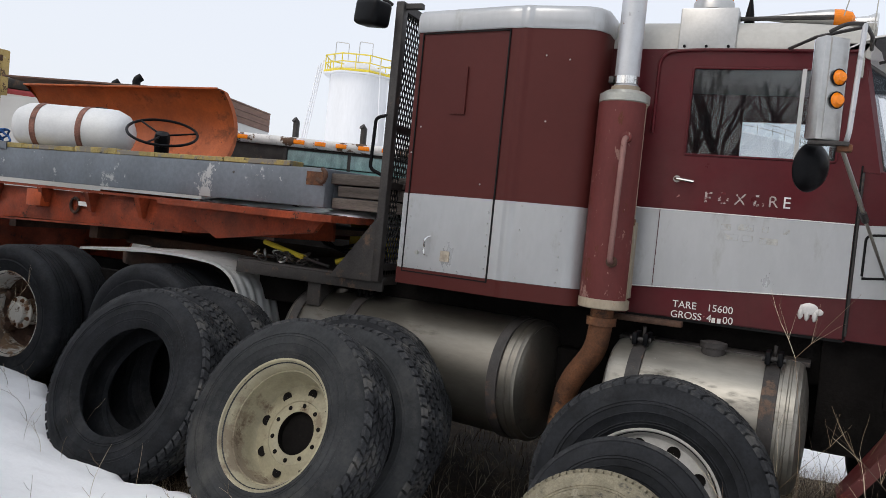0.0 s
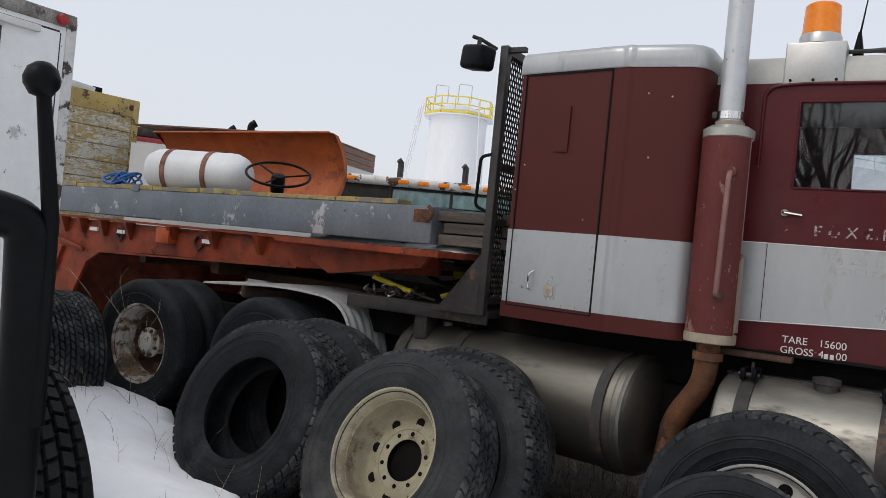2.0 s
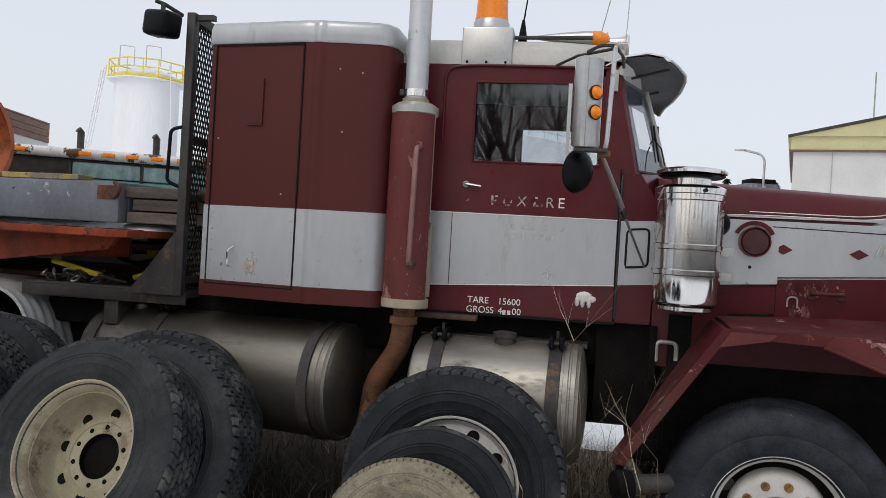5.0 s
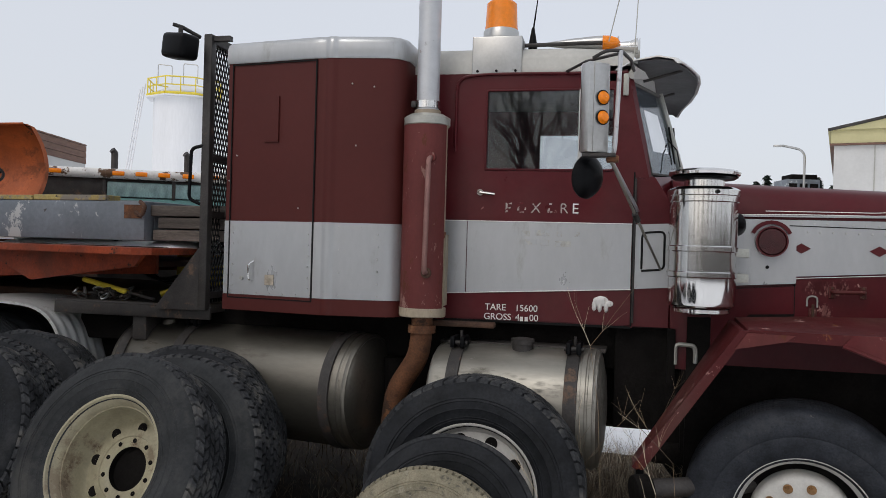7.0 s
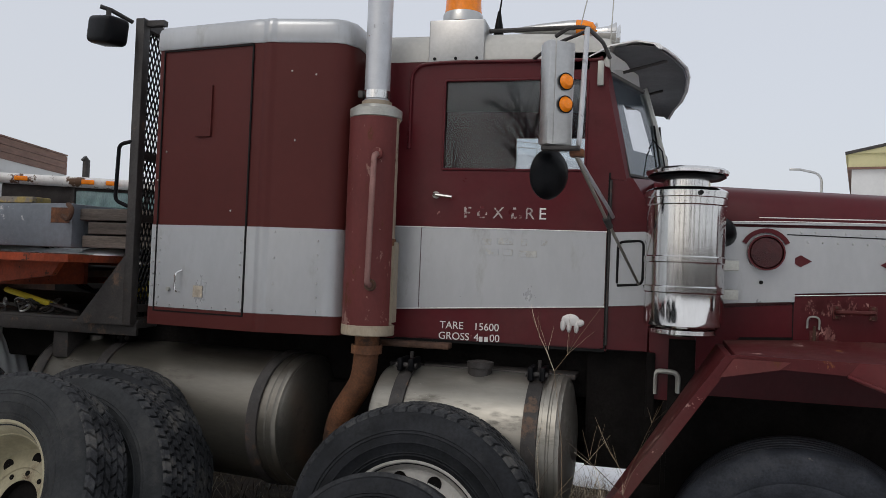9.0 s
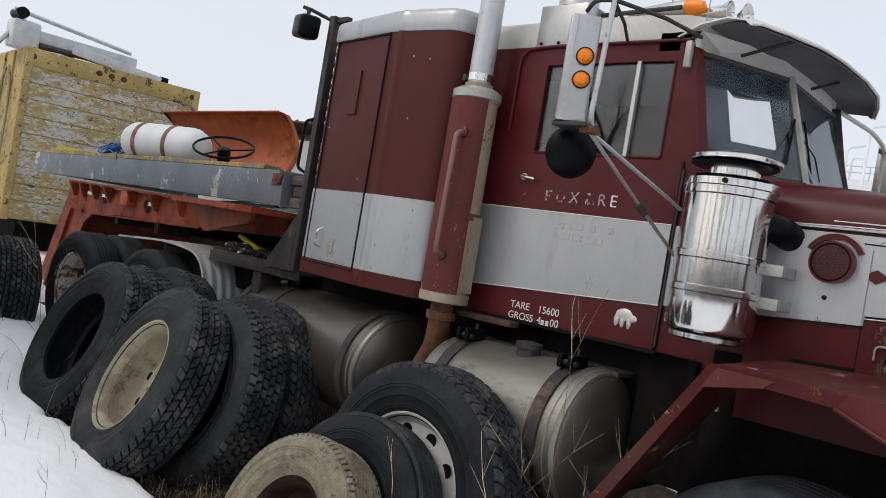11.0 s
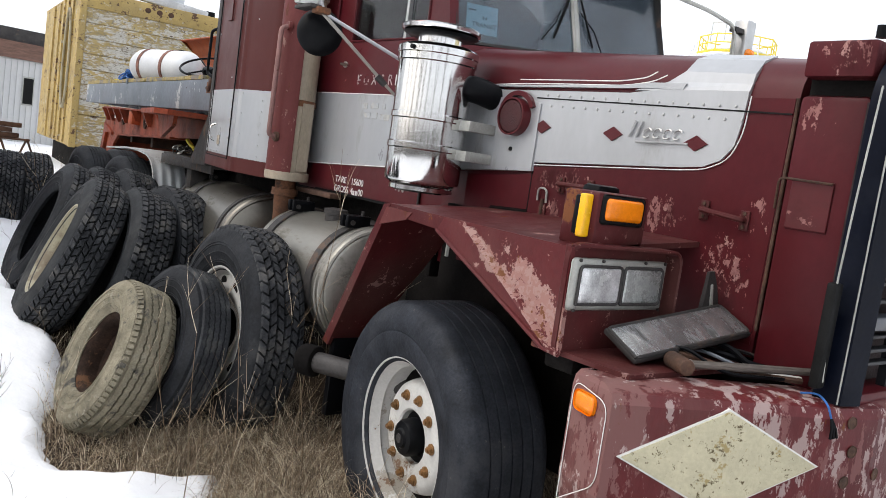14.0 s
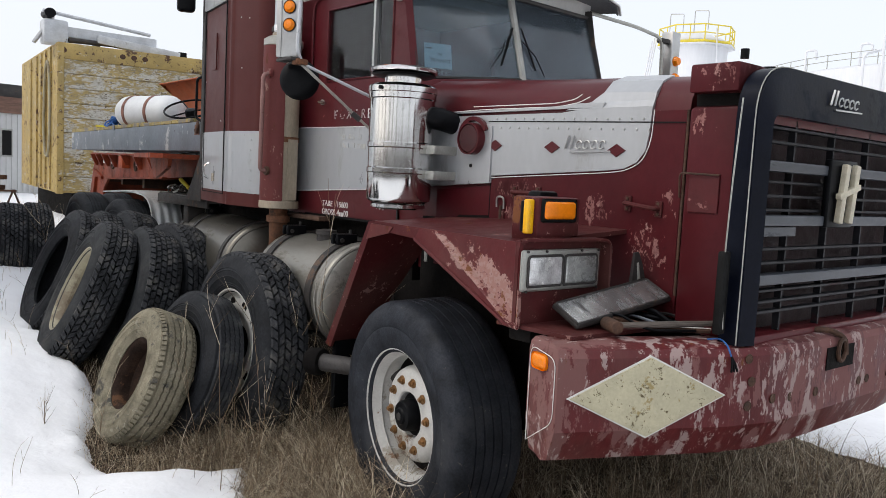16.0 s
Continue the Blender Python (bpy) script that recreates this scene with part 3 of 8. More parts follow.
def zigzag_ribs(R, w, ribs, n, rise=0.006):
    """Raised ribs that wander from side to side as they run round the tyre."""
    verts, faces = [], []
    step = (w + 0.004) / ribs
    for j in range(ribs):
        base = len(verts)
        for i in range(2 * n):
            a = math.tau * i / (2 * n)
            off = 0.09 * step * (1 if i % 2 else -1)
            for k, (f, r) in enumerate(((0.06, R - 0.012), (0.14, R + rise), (0.86, R + rise), (0.94, R - 0.012))):
                y = -0.002 + step * (j + f) + (0 if (j == 0 and k < 2) or (j == ribs - 1 and k > 1) else off)
                verts.append((r * math.cos(a), y, r * math.sin(a)))
        m = 8 * n
        for i in range(2 * n):
            for k in range(3):
                p, q = base + 4 * i + k, base + (4 * (i + 1) + k) % m
                faces.append((p, p + 1, q + 1, q))
    bm = bmesh.new()
    vs = [bm.verts.new(v) for v in verts]
    for f in faces:
        bm.faces.new([vs[k] for k in f])
    return bm


def rim_mesh(f, w, prof):
    """A pressed-steel rim: flange radius f, then the dish points, then back to the inner flange."""
    outer = [(f - 0.004, 0.012), (f + 0.010, 0.004), (f + 0.014, -0.008), (f + 0.008, -0.016), (f - 0.002, -0.014), (f - 0.008, 0.0), (f - 0.018, 0.012)]
    return lathe(outer + prof, 64, "Y")


def hole(p, n, r, depth=0.02, seg=18):
    """A dark disc standing in for a hole's shade, with a thin raised edge."""
    p, n = Vector(p), Vector(n).normalized()
    bm = bmesh.new()
    lathe([(r * 1.1, 0.0), (r * 1.08, 0.0025), (r, 0.0025), (r * 0.97, 0.0012), (0.001, 0.0016)], seg, "Z", bm)
    bmesh.ops.transform(bm, matrix=Matrix.Translation(p) @ frame_of(n), verts=bm.verts)
    return bm


def nut(p, n, r=0.017, h=0.02):
    p, n = Vector(p), Vector(n).normalized()
    bm = cyl(p, p + n * h * 0.35, r * 1.35, seg=16)
    cyl(p + n * h * 0.3, p + n * h, r, r * 0.92, seg=6, bm=bm)
    cyl(p + n * h, p + n * h * 1.4, r * 0.55, seg=8, bm=bm)
    return bm


def ring_of(n, r, y, start=0.0):
    return [(r * math.cos(start + math.tau * i / n), y, r * math.sin(start + math.tau * i / n)) for i in range(n)]


def at_wheel(x, y, z, az, lean, spin=0.0):
    return pose(x, y, z, -lean, 0, az + 90) @ pose(0, 0, 0, 0, spin, 0)


MESH = {}


def lug_tyre(parent, material=None, R=0.552, bead=0.312, w=0.22, m=None, style="lug", label=""):
    """A tyre under its wheel: the carcass, and its tread blocks under that."""
    material = material or M_RUBBER
    key = (style, R, bead, w, material.name)
    if key not in MESH:
        tread = None
        if style == "lug":
            body, tread = tyre_mesh(R, bead, w, 6, 58, 0.9, 0.42, 0.83, 0.012)
        elif style == "block":
            body, tread = tyre_mesh(R, bead, w, 6, 64, 0.9, 0.42, 0.84, 0.007)
        elif style == "worn":
            body, tread = tyre_mesh(R, bead, w, 6, 64, 0.9, 0.18, 0.78, 0.008)
        elif style == "zigzag":
            body, tread = tyre_mesh(R, bead, w, 6, 70, 0.9, 0.1, 0.8, 0.004)
            tread = zigzag_ribs(R, w, 5, 60)
        elif style == "muddy":
            body, tread = tyre_mesh(R, bead, w, 2, 78, 0.9, 0.0, 0.72, 0.004)
            for v in list(tread.verts):
                v.co.y = -0.014 + (v.co.y + 0.012) * 0.26 if v.co.y < w / 2 else w + 0.014 - (w + 0.012 - v.co.y) * 0.26
            mid = zigzag_ribs(R, w * 0.72, 4, 56)
            bmesh.ops.translate(mid, vec=(0, w * 0.14, 0), verts=mid.verts)
            me = bpy.data.meshes.new("ribs")
            mid.to_mesh(me)
            tread.from_mesh(me)
            bpy.data.meshes.remove(me)
        else:
            body = rib_tyre_mesh(R, bead, w, 5)
        o = part("tyre", body, material, parent, label, m=m)
        MESH[key] = (o.data, None)
        if tread:
            MESH[key] = (o.data, tagged(part("tread", tread, material if material in (M_RUBBER_TAN, M_RUBBER_BLACK) else M_TREAD, o, smooth=False), kind="stuff").data)
        return o
    o = new("tyre", MESH[key][0])
    o.parent = parent
    if m is not None:
        o.matrix_basis = m
    if label:
        o["label"] = label
    if MESH[key][1]:
        b = tagged(new("tread", MESH[key][1]), kind="stuff")
        b.parent = o
    return o


def deep_rim(parent, material, f=0.325, holes=8, studs=10, hole_mat=None, m=None):
    r = part("rim", rim_mesh(f, 0.22, [(f - 0.03, 0.03), (f - 0.036, 0.05), (f - 0.042, 0.05), (f - 0.046, 0.115), (f - 0.056, 0.16), (f - 0.064, 0.186), (f - 0.072, 0.196), (f - 0.095, 0.192), (f - 0.14, 0.182), (f - 0.158, 0.180), (f - 0.162, 0.186),
                                       (0.118, 0.186), (0.112, 0.190), (0.112, 0.23)]), material, parent, m=m)
    for p in ring_of(holes, f - 0.115, 0.186, 0.2):
        part("hand_hole", hole(p, (-p[0] * 0.15, -0.6, -p[2] * 0.15), 0.025), M_DARK, r)
    for p in ring_of(studs, 0.142, 0.185):
        part("stud_hole", hole(p, (0, -1, 0), 0.011, seg=10), M_DARK, r)
    part("hub_bore", lathe([(0.111, 0.19), (0.111, 0.225), (0.001, 0.227)], 32, "Y"), M_DARK, r)
    return r


def loose_tyre(label, m, style="lug", material=None, R=0.552, bead=0.312, w=0.22, group="tyres leaning against the truck"):
    t = thing("tyre", label, "tyre", m, group)
    lug_tyre(t, material, R, bead, w, style=style).name = "tyre_carcass"
    return t


# wheel and tyres that lean on the tanks
lean_b = thing("truck_wheel", "dusty truck tyre on a cream rim leaning back", "wheel", at_wheel(-1.693, -1.106, 0.695, -98.7, 24.2, 17), "tyres leaning against the truck")
lug_tyre(lean_b, M_RUBBER_GREY)
deep_rim(lean_b, M_RIM_CREAM)
loose_tyre("black lug tyre without a rim leaning in snow", at_wheel(-2.797, -0.984, 0.700, -92.6, 23.0, 5))
loose_tyre("worn dark tyre standing behind the cream wheel", at_wheel(-1.551, -0.795, 0.640, -94, 16.6, 31), "worn", M_RUBBER_GREY)
loose_tyre("dark lug tyre standing against the fuel tank", at_wheel(-1.635, -0.500, 0.637, -87.4, 8.5, 13))
loose_tyre("dark lug tyre standing behind the rimless one", at_wheel(-2.86, -0.745, 0.680, -94, 19, 44), "worn")
loose_tyre("dark tyre leaning by the mudguard", at_wheel(-2.76, -0.50, 0.675, -92, 14, 8))
loose_tyre("dark lug tyre standing on snow beside the drive wheels", at_wheel(-5.25, -0.93, 0.57, -97, 4, 8))
loose_tyre("second dark lug tyre standing on the snow", at_wheel(-5.30, -0.66, 0.57, -96, 3, 29))

lean_g = thing("truck_wheel", "dark truck tyre on a grey pressed rim leaning on the tank", "wheel", at_wheel(0.062, -0.67, 0.588, -90, 4.5, 9), "tyres leaning against the truck")
lug_tyre(lean_g, M_RUBBER, style="lug")
rim_g = part("rim", rim_mesh(0.325, 0.22, [(0.302, 0.02), (0.296, 0.034), (0.285, 0.040), (0.270, 0.034), (0.235, 0.022), (0.20, 0.028), (0.165, 0.060), (0.14, 0.066), (0.11, 0.066), (0.11, 0.12)]), M_RIM_GREY, lean_g)
for p in ring_of(10, 0.252, 0.027, 0.1):
    part("hand_hole", hole(p, (0, -1, 0), 0.029), M_DARK, rim_g)
part("hub_bore", lathe([(0.109, 0.08), (0.108, 0.11), (0.001, 0.112)], 32, "Y"), M_DARK, rim_g)

lean_e = thing("small_tyre", "small mud-stained tan tyre leaning in dry grass", "tyre", at_wheel(-0.052, -1.235, 0.446, -91, 22.5, 3), "tyres leaning against the truck")
lug_tyre(lean_e, M_RUBBER_TAN, 0.395, 0.215, 0.19, style="muddy").name = "tyre_carcass"
rim_e = part("inner_rim", lathe([(0.219, 0.010), (0.206, 0.016), (0.188, 0.03), (0.180, 0.06), (0.176, 0.10), (0.150, 0.125), (0.115, 0.13), (0.075, 0.12), (0.07, 0.15)], 40, "Y"), M_RUSTHOLE, lean_e, "rusty pressed rim darkened for shade")
part("rim_bore", lathe([(0.069, 0.13), (0.069, 0.15), (0.001, 0.152)], 24, "Y"), M_DARK, rim_e)
for p in ring_of(6, 0.128, 0.128, 0.3):
    part("hand_hole", hole(p, (0, -1, 0), 0.016, seg=12), M_DARK, rim_e)
lean_f = thing("small_tyre", "small ribbed black tyre between two others", "tyre", at_wheel(-0.005, -0.95, 0.490, -86, 16, 0), "tyres leaning against the truck")
lug_tyre(lean_f, M_RUBBER, 0.425, 0.225, 0.155, style="zigzag").name = "tyre_carcass"
part("bead_ring", lathe([(0.228, 0.0), (0.222, 0.008), (0.220, 0.03), (0.224, 0.05)], 40, "Y"), M_BLACK, lean_f)

# ---- the truck ----
YC = 0.66
truck = thing("semi_truck", "old maroon and silver sleeper truck parked in snow", "truck")

# frame rails and underside: near-black, partly added fillers, shade put into their colour
for y in (0.28, 1.0):
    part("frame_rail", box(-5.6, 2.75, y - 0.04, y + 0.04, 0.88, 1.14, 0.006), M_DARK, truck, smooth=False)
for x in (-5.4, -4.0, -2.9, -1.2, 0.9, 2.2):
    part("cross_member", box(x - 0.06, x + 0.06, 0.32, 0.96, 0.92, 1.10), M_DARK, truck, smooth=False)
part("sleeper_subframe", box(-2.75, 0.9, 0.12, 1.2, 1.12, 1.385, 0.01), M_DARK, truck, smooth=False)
# Added near-black filler for the dark below the sleeper.
part("underbody_filler", box(-2.6, 0.62, 0.30, 1.02, 0.62, 1.0, 0.03), M_DARK, truck, smooth=False)
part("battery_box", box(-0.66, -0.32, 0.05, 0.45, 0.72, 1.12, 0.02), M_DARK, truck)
# Far tank in near-black: the shade over there is its colour.
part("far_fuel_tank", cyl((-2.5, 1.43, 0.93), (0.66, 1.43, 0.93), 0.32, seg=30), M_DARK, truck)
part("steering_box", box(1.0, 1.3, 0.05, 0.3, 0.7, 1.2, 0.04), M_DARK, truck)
# Added near-black panel that closes a bright gap below the cab.
part("dark_gap_panel", box(0.74, 1.12, 0.06, 0.09, 0.80, 1.40), M_DARK, truck, smooth=False)
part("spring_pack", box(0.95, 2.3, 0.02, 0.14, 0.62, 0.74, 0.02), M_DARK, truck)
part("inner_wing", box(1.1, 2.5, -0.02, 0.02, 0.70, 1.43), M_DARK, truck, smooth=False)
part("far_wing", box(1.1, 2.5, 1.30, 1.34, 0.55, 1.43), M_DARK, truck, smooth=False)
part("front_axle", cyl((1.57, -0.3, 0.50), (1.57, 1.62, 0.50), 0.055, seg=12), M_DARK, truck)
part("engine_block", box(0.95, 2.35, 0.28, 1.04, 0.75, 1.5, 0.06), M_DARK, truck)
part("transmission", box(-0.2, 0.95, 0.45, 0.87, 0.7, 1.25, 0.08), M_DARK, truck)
part("step_bracket", box(1.02, 1.06, -0.06, 0.0, 1.08, 1.38, 0.006), M_DARK, truck)
part("step_hanger", tube(bend([(1.06, -0.05, 1.19), (1.06, -0.05, 1.30), (1.165, -0.05, 1.295), (1.165, -0.05, 1.20)], 0.03), 0.012, 8), M_BEZEL, truck, "bent grey step hanger")
part("crossbar_pipe", cyl((0.93, -0.535, 0.640), (1.50, -0.31, 0.66), 0.048, seg=16), M_BLACKWORN, truck)
part("pipe_end_cap", cyl((0.845, -0.570, 0.636), (0.93, -0.535, 0.640), 0.074, seg=20, bevel=0.016), M_DARK, truck)

# cab shell: side walls with window openings, back wall, floor, roof
CAB_T = 0.035
WIN = (-0.02, 0.70, 2.245, 2.70)


def cab_side(y0, y1, WIN=WIN):
    bm = bmesh.new()
    prism([(-0.46, 1.37), (0.83, 1.37), (0.83, 2.20), (WIN[1] + 0.09, WIN[2] - 0.0), (-0.46, WIN[2])], y0, y1, bm=bm)
    prism([(-0.46, WIN[2]), (WIN[0], WIN[2]), (WIN[0], WIN[3]), (-0.46, WIN[3])], y0, y1, bm=bm)
    prism([(-0.46, WIN[3]), (0.79, WIN[3]), (0.76, 2.80), (-0.46, 2.80)], y0, y1, bm=bm)
    prism([(WIN[1], WIN[2]), (0.80, WIN[2]), (0.80, WIN[3]), (WIN[1], WIN[3])], y0, y1, bm=bm)
    return bm


part("cab_shell", cab_side(0.0, CAB_T), M_MAROON, truck, "maroon steel cab side", smooth=False)
part("cab_shell", cab_side(2 * YC - CAB_T, 2 * YC, (0.16, 0.70, 2.245, 2.62)), M_MAROON, truck, smooth=False)
part("cab_back", box(-0.50, -0.46, 0.0, 2 * YC, 1.37, 2.80), M_CABIN, truck, smooth=False)
part("cab_floor", box(-0.46, 1.0, 0.04, 2 * YC - 0.04, 1.37, 1.42), M_CABIN, truck, smooth=False)
part("dashboard", box(0.72, 0.93, 0.06, 2 * YC - 0.06, 1.8, 2.20, 0.05), M_CABIN, truck)
for y in (0.38, 0.94):
    part("cab_seat", box(-0.25, 0.2, y - 0.2, y + 0.2, 1.6, 1.78, 0.05), M_CABIN, truck)
    part("seat_back", box(-0.32, -0.18, y - 0.2, y + 0.2, 1.72, 2.36, 0.05), M_CABIN, truck)
roof_sec = []
for x, z, s in ((-0.50, 2.80, 0.0), (-0.50, 2.93, 0.03), (-0.44, 2.965, 0.08), (0.50, 2.955, 0.08), (0.72, 2.90, 0.05), (0.80, 2.81, 0.0)):
    roof_sec.append((x, z, s))
bm = bmesh.new()
ring = []
for s, z in ((0.0, 2.80), (0.0, 2.885), (0.02, 2.925), (0.07, 2.955), (YC, 2.985), (2 * YC - 0.07, 2.955), (2 * YC - 0.02, 2.925), (2 * YC, 2.885), (2 * YC, 2.80)):
    ring.append((s, z))
loft([[(x, y, z + dz) for y, z in ring] for x, dz in ((-0.50, -0.0), (0.45, -0.005), (0.68, -0.02), (0.80, -0.045))], bm=bm)
part("cab_roof", bm, M_ROOF, truck, "chalky white cab roof")
part("drip_rail", tube(bend([(-0.20, -0.012, 2.35), (-0.20, -0.012, 2.78), (-0.02, -0.012, 2.795), (0.76, -0.012, 2.79)], 0.14), 0.008, 8), M_MAROON, truck)

# windscreen: two flat panes meeting in the middle
WB = [(0.905, 0.03, 2.225), (1.12, YC, 2.265), (1.11, 1.42, 2.25)]
WT = [(0.775, 0.04, 2.745), (0.965, YC, 2.775), (0.96, 1.41, 2.765)]


def screen(side):
    e = 0 if side < 0 else 2
    a, b, c, d = [Vector(p) for p in (WB[e], WB[1], WT[1], WT[e])]
    bm = bmesh.new()
    nrm = (b - a).cross(d - a).normalized() * 0.003
    loft([[a - nrm, b - nrm, c - nrm, d - nrm], [a + nrm, b + nrm, c + nrm, d + nrm]], bm=bm)
    pane = part("windscreen_pane", bm, G_SCREEN, truck, "dirty windscreen glass", smooth=False)
    pane.visible_shadow = False
    bm = tube([a, b, c, d], 0.017, 6, closed=True)
    part("windscreen_seal", bm, M_BLACKWORN, truck)


screen(-1)
screen(1)
part("centre_post", tube([(1.128, YC, 2.24), (0.967, YC, 2.79)], 0.022, 8), M_BEZEL, truck)
for side in (0, 1):
    k = (lambda v: v) if side == 0 else (lambda v: 2 * YC - v)
    bm = bmesh.new()
    fx, oy = (0.0, 0.003) if side == 0 else (0.20, 0.11)
    loft([[(0.705, k(-0.003), 2.215), (0.90 + fx, k(-oy), 2.20), (0.925 + fx, k(0.035 - oy), 2.20), (0.72, k(0.04), 2.215)],
          [(0.705, k(-0.003), 2.79), (0.765 + fx, k(-oy), 2.81), (0.79 + fx, k(0.035 - oy), 2.81), (0.72, k(0.04), 2.81)]], bm=bm)
    part("windscreen_pillar", bm, M_MAROON if side == 0 else M_BLACKWORN, truck, smooth=False)
bm = bmesh.new()
loft([[(0.74, 0.0, 2.745), (0.95, YC, 2.78), (0.95, 2 * YC + 0.11, 2.765), (0.6, 2 * YC, 2.745), (0.6, 0.0, 2.745)],
      [(0.80, 0.0, 2.83), (0.93, YC, 2.90), (0.95, 2 * YC + 0.11, 2.86), (0.6, 2 * YC, 2.83), (0.6, 0.0, 2.83)]], bm=bm)
part("windscreen_header", bm, M_WHITE, truck, smooth=False)
bm = bmesh.new()
loft([[(0.80, 0.0, 1.38), (1.02, 0.0, 1.38), (1.05, 0.05, 1.38), (1.05, 2 * YC - 0.05, 1.38), (1.02, 2 * YC, 1.38), (0.80, 2 * YC, 1.38)],
      [(0.83, 0.0, 2.05), (1.03, 0.0, 2.05), (1.06, 0.05, 2.05), (1.06, 2 * YC - 0.05, 2.05), (1.03, 2 * YC, 2.05), (0.83, 2 * YC, 2.05)],
      [(0.83, 0.0, 2.21), (0.93, 0.0, 2.21), (1.14, YC - 0.1, 2.26), (1.14, YC + 0.1, 2.26), (1.13, 2 * YC + 0.11, 2.235), (0.83, 2 * YC, 2.21)]], bm=bm)
part("cowl", bm, M_MAROON, truck, "maroon scuttle below the windscreen")

# hood, sides and stripe
H0, H1 = 1.03, 2.755


def hood_ring(x, top, y0):
    y1 = 2 * YC - y0
    return [(x, y0, 1.16), (x, y0, top - 0.17), (x, y0 + 0.012, top - 0.10), (x, y0 + 0.05, top - 0.035), (x, y0 + 0.13, top), (x, YC, top + 0.03), (x, y1 - 0.13, top), (x, y1 - 0.05, top - 0.035),
            (x, y1 - 0.012, top - 0.10), (x, y1, top - 0.17), (x, y1, 1.16)]


part("hood", loft([hood_ring(H0, 2.205, -0.02), hood_ring(1.25, 2.19, -0.03), hood_ring(2.0, 2.155, HY), hood_ring(H1, 2.125, HY - 0.01)]), M_MAROON, truck, "maroon engine hood with scraped paint")

SKIN = 0.004
STRIPE_Y = HY - 0.012
part("hood_stripe", prism([(1.05, 1.605), (1.66, 1.652), (1.66, 1.688), (2.36, 1.733), (2.46, 1.743), (2.525, 1.770), (2.566, 1.820), (2.580, 1.90), (2.586, 2.0),
                           (2.24, 2.0), (2.10, 1.985), (1.35, 1.985), (1.05, 1.975)], STRIPE_Y - SKIN, HY + 0.03), M_SILVER, truck, "silver stripe on the hood side", smooth=False)
bm = bmesh.new()
loft([[(2.12, STRIPE_Y - 0.004, 1.995), (2.586, STRIPE_Y - 0.004, 1.995), (2.586, STRIPE_Y + 0.02, 1.995), (2.12, STRIPE_Y + 0.02, 1.995)],
      [(2.255, HY + 0.000, 2.030), (2.588, HY - 0.006, 2.025), (2.588, HY + 0.03, 2.025), (2.255, HY + 0.03, 2.03)],
      [(2.312, HY + 0.010, 2.068), (2.588, HY + 0.002, 2.058), (2.588, HY + 0.03, 2.05), (2.312, HY + 0.03, 2.06)],
      [(2.320, HY + 0.055, 2.120), (2.584, HY + 0.050, 2.110), (2.584, HY + 0.07, 2.09), (2.320, HY + 0.07, 2.10)],
      [(2.325, HY + 0.14, 2.152), (2.57, HY + 0.14, 2.143), (2.57, HY + 0.15, 2.12), (2.325, HY + 0.15, 2.13)]], bm=bm)
part("hood_stripe", bm, M_SILVER, truck, smooth=False)
part("lower_hood_side", prism([(1.24, 1.20), (2.742, 1.20), (2.746, 1.98), (2.604, 1.98), (2.598, 1.90), (2.582, 1.81), (2.54, 1.756), (2.47, 1.726), (2.36, 1.716), (1.66, 1.671), (1.66, 1.638), (1.24, 1.60)], HY - 0.0125, HY + 0.02), M_MAROON_CHIPPED, truck, "chipped maroon hood side", smooth=False)
for pts in ([(1.05, 2.0), (1.6, 2.014), (2.08, 2.012), (2.20, 2.028), (2.255, 2.05)], [(1.5, 2.03), (2.06, 2.028), (2.17, 2.042), (2.21, 2.062)]):
    part("pinstripe", tube(bend([(x, STRIPE_Y - 0.001, z) for x, z in pts], 0.1), 0.0024, 5), M_LETTER, truck)
part("pinstripe", tube(bend([(1.66, STRIPE_Y - 0.003, 1.678), (2.36, STRIPE_Y - 0.003, 1.723), (2.47, STRIPE_Y - 0.003, 1.734), (2.555, STRIPE_Y - 0.003, 1.775), (2.590, STRIPE_Y - 0.003, 1.86), (2.596, STRIPE_Y - 0.003, 1.985)], 0.06), 0.0022, 5), M_LETTER, truck)
part("flow_stripe", prism([(1.25, 1.998), (2.05, 2.002), (2.20, 2.004), (2.33, 1.998), (2.34, 2.022), (2.20, 2.024), (2.08, 2.014), (1.25, 2.004)], STRIPE_Y - SKIN, HY + 0.01), M_SILVER, truck, smooth=False)
part("hood_seam", prism([(1.62, 1.952), (2.745, 1.929), (2.745, 1.934), (1.62, 1.957)], STRIPE_Y - 0.006, HY), M_GASKET, truck, smooth=False)
for z in (1.968, 1.925):
    for i in range(15):
        x = 1.68 + 0.062 * i + (0.03 if z < 1.95 else 0)
        zz = z - 0.0204 * (x - 1.62)
        part("rivet", cyl((x, STRIPE_Y - 0.003, zz), (x, STRIPE_Y - 0.009, zz), 0.006, 0.004, seg=8), M_ALU, truck)
part("hood_side_panel", prism([(1.22, 1.622), (1.655, 1.65), (1.655, 1.93), (1.60, 1.945), (1.36, 1.952), (1.22, 1.952)], STRIPE_Y - 0.012, STRIPE_Y), M_SILVER, truck, smooth=False)
for x, z in ((1.68, 1.836), (2.055, 1.830), (2.422, 1.819)):
    part("diamond_badge", prism([(x - 0.047, z), (x, z + 0.027), (x + 0.047, z), (x, z - 0.027)], STRIPE_Y - 0.010, STRIPE_Y - 0.002), M_MAROON, truck, smooth=False)


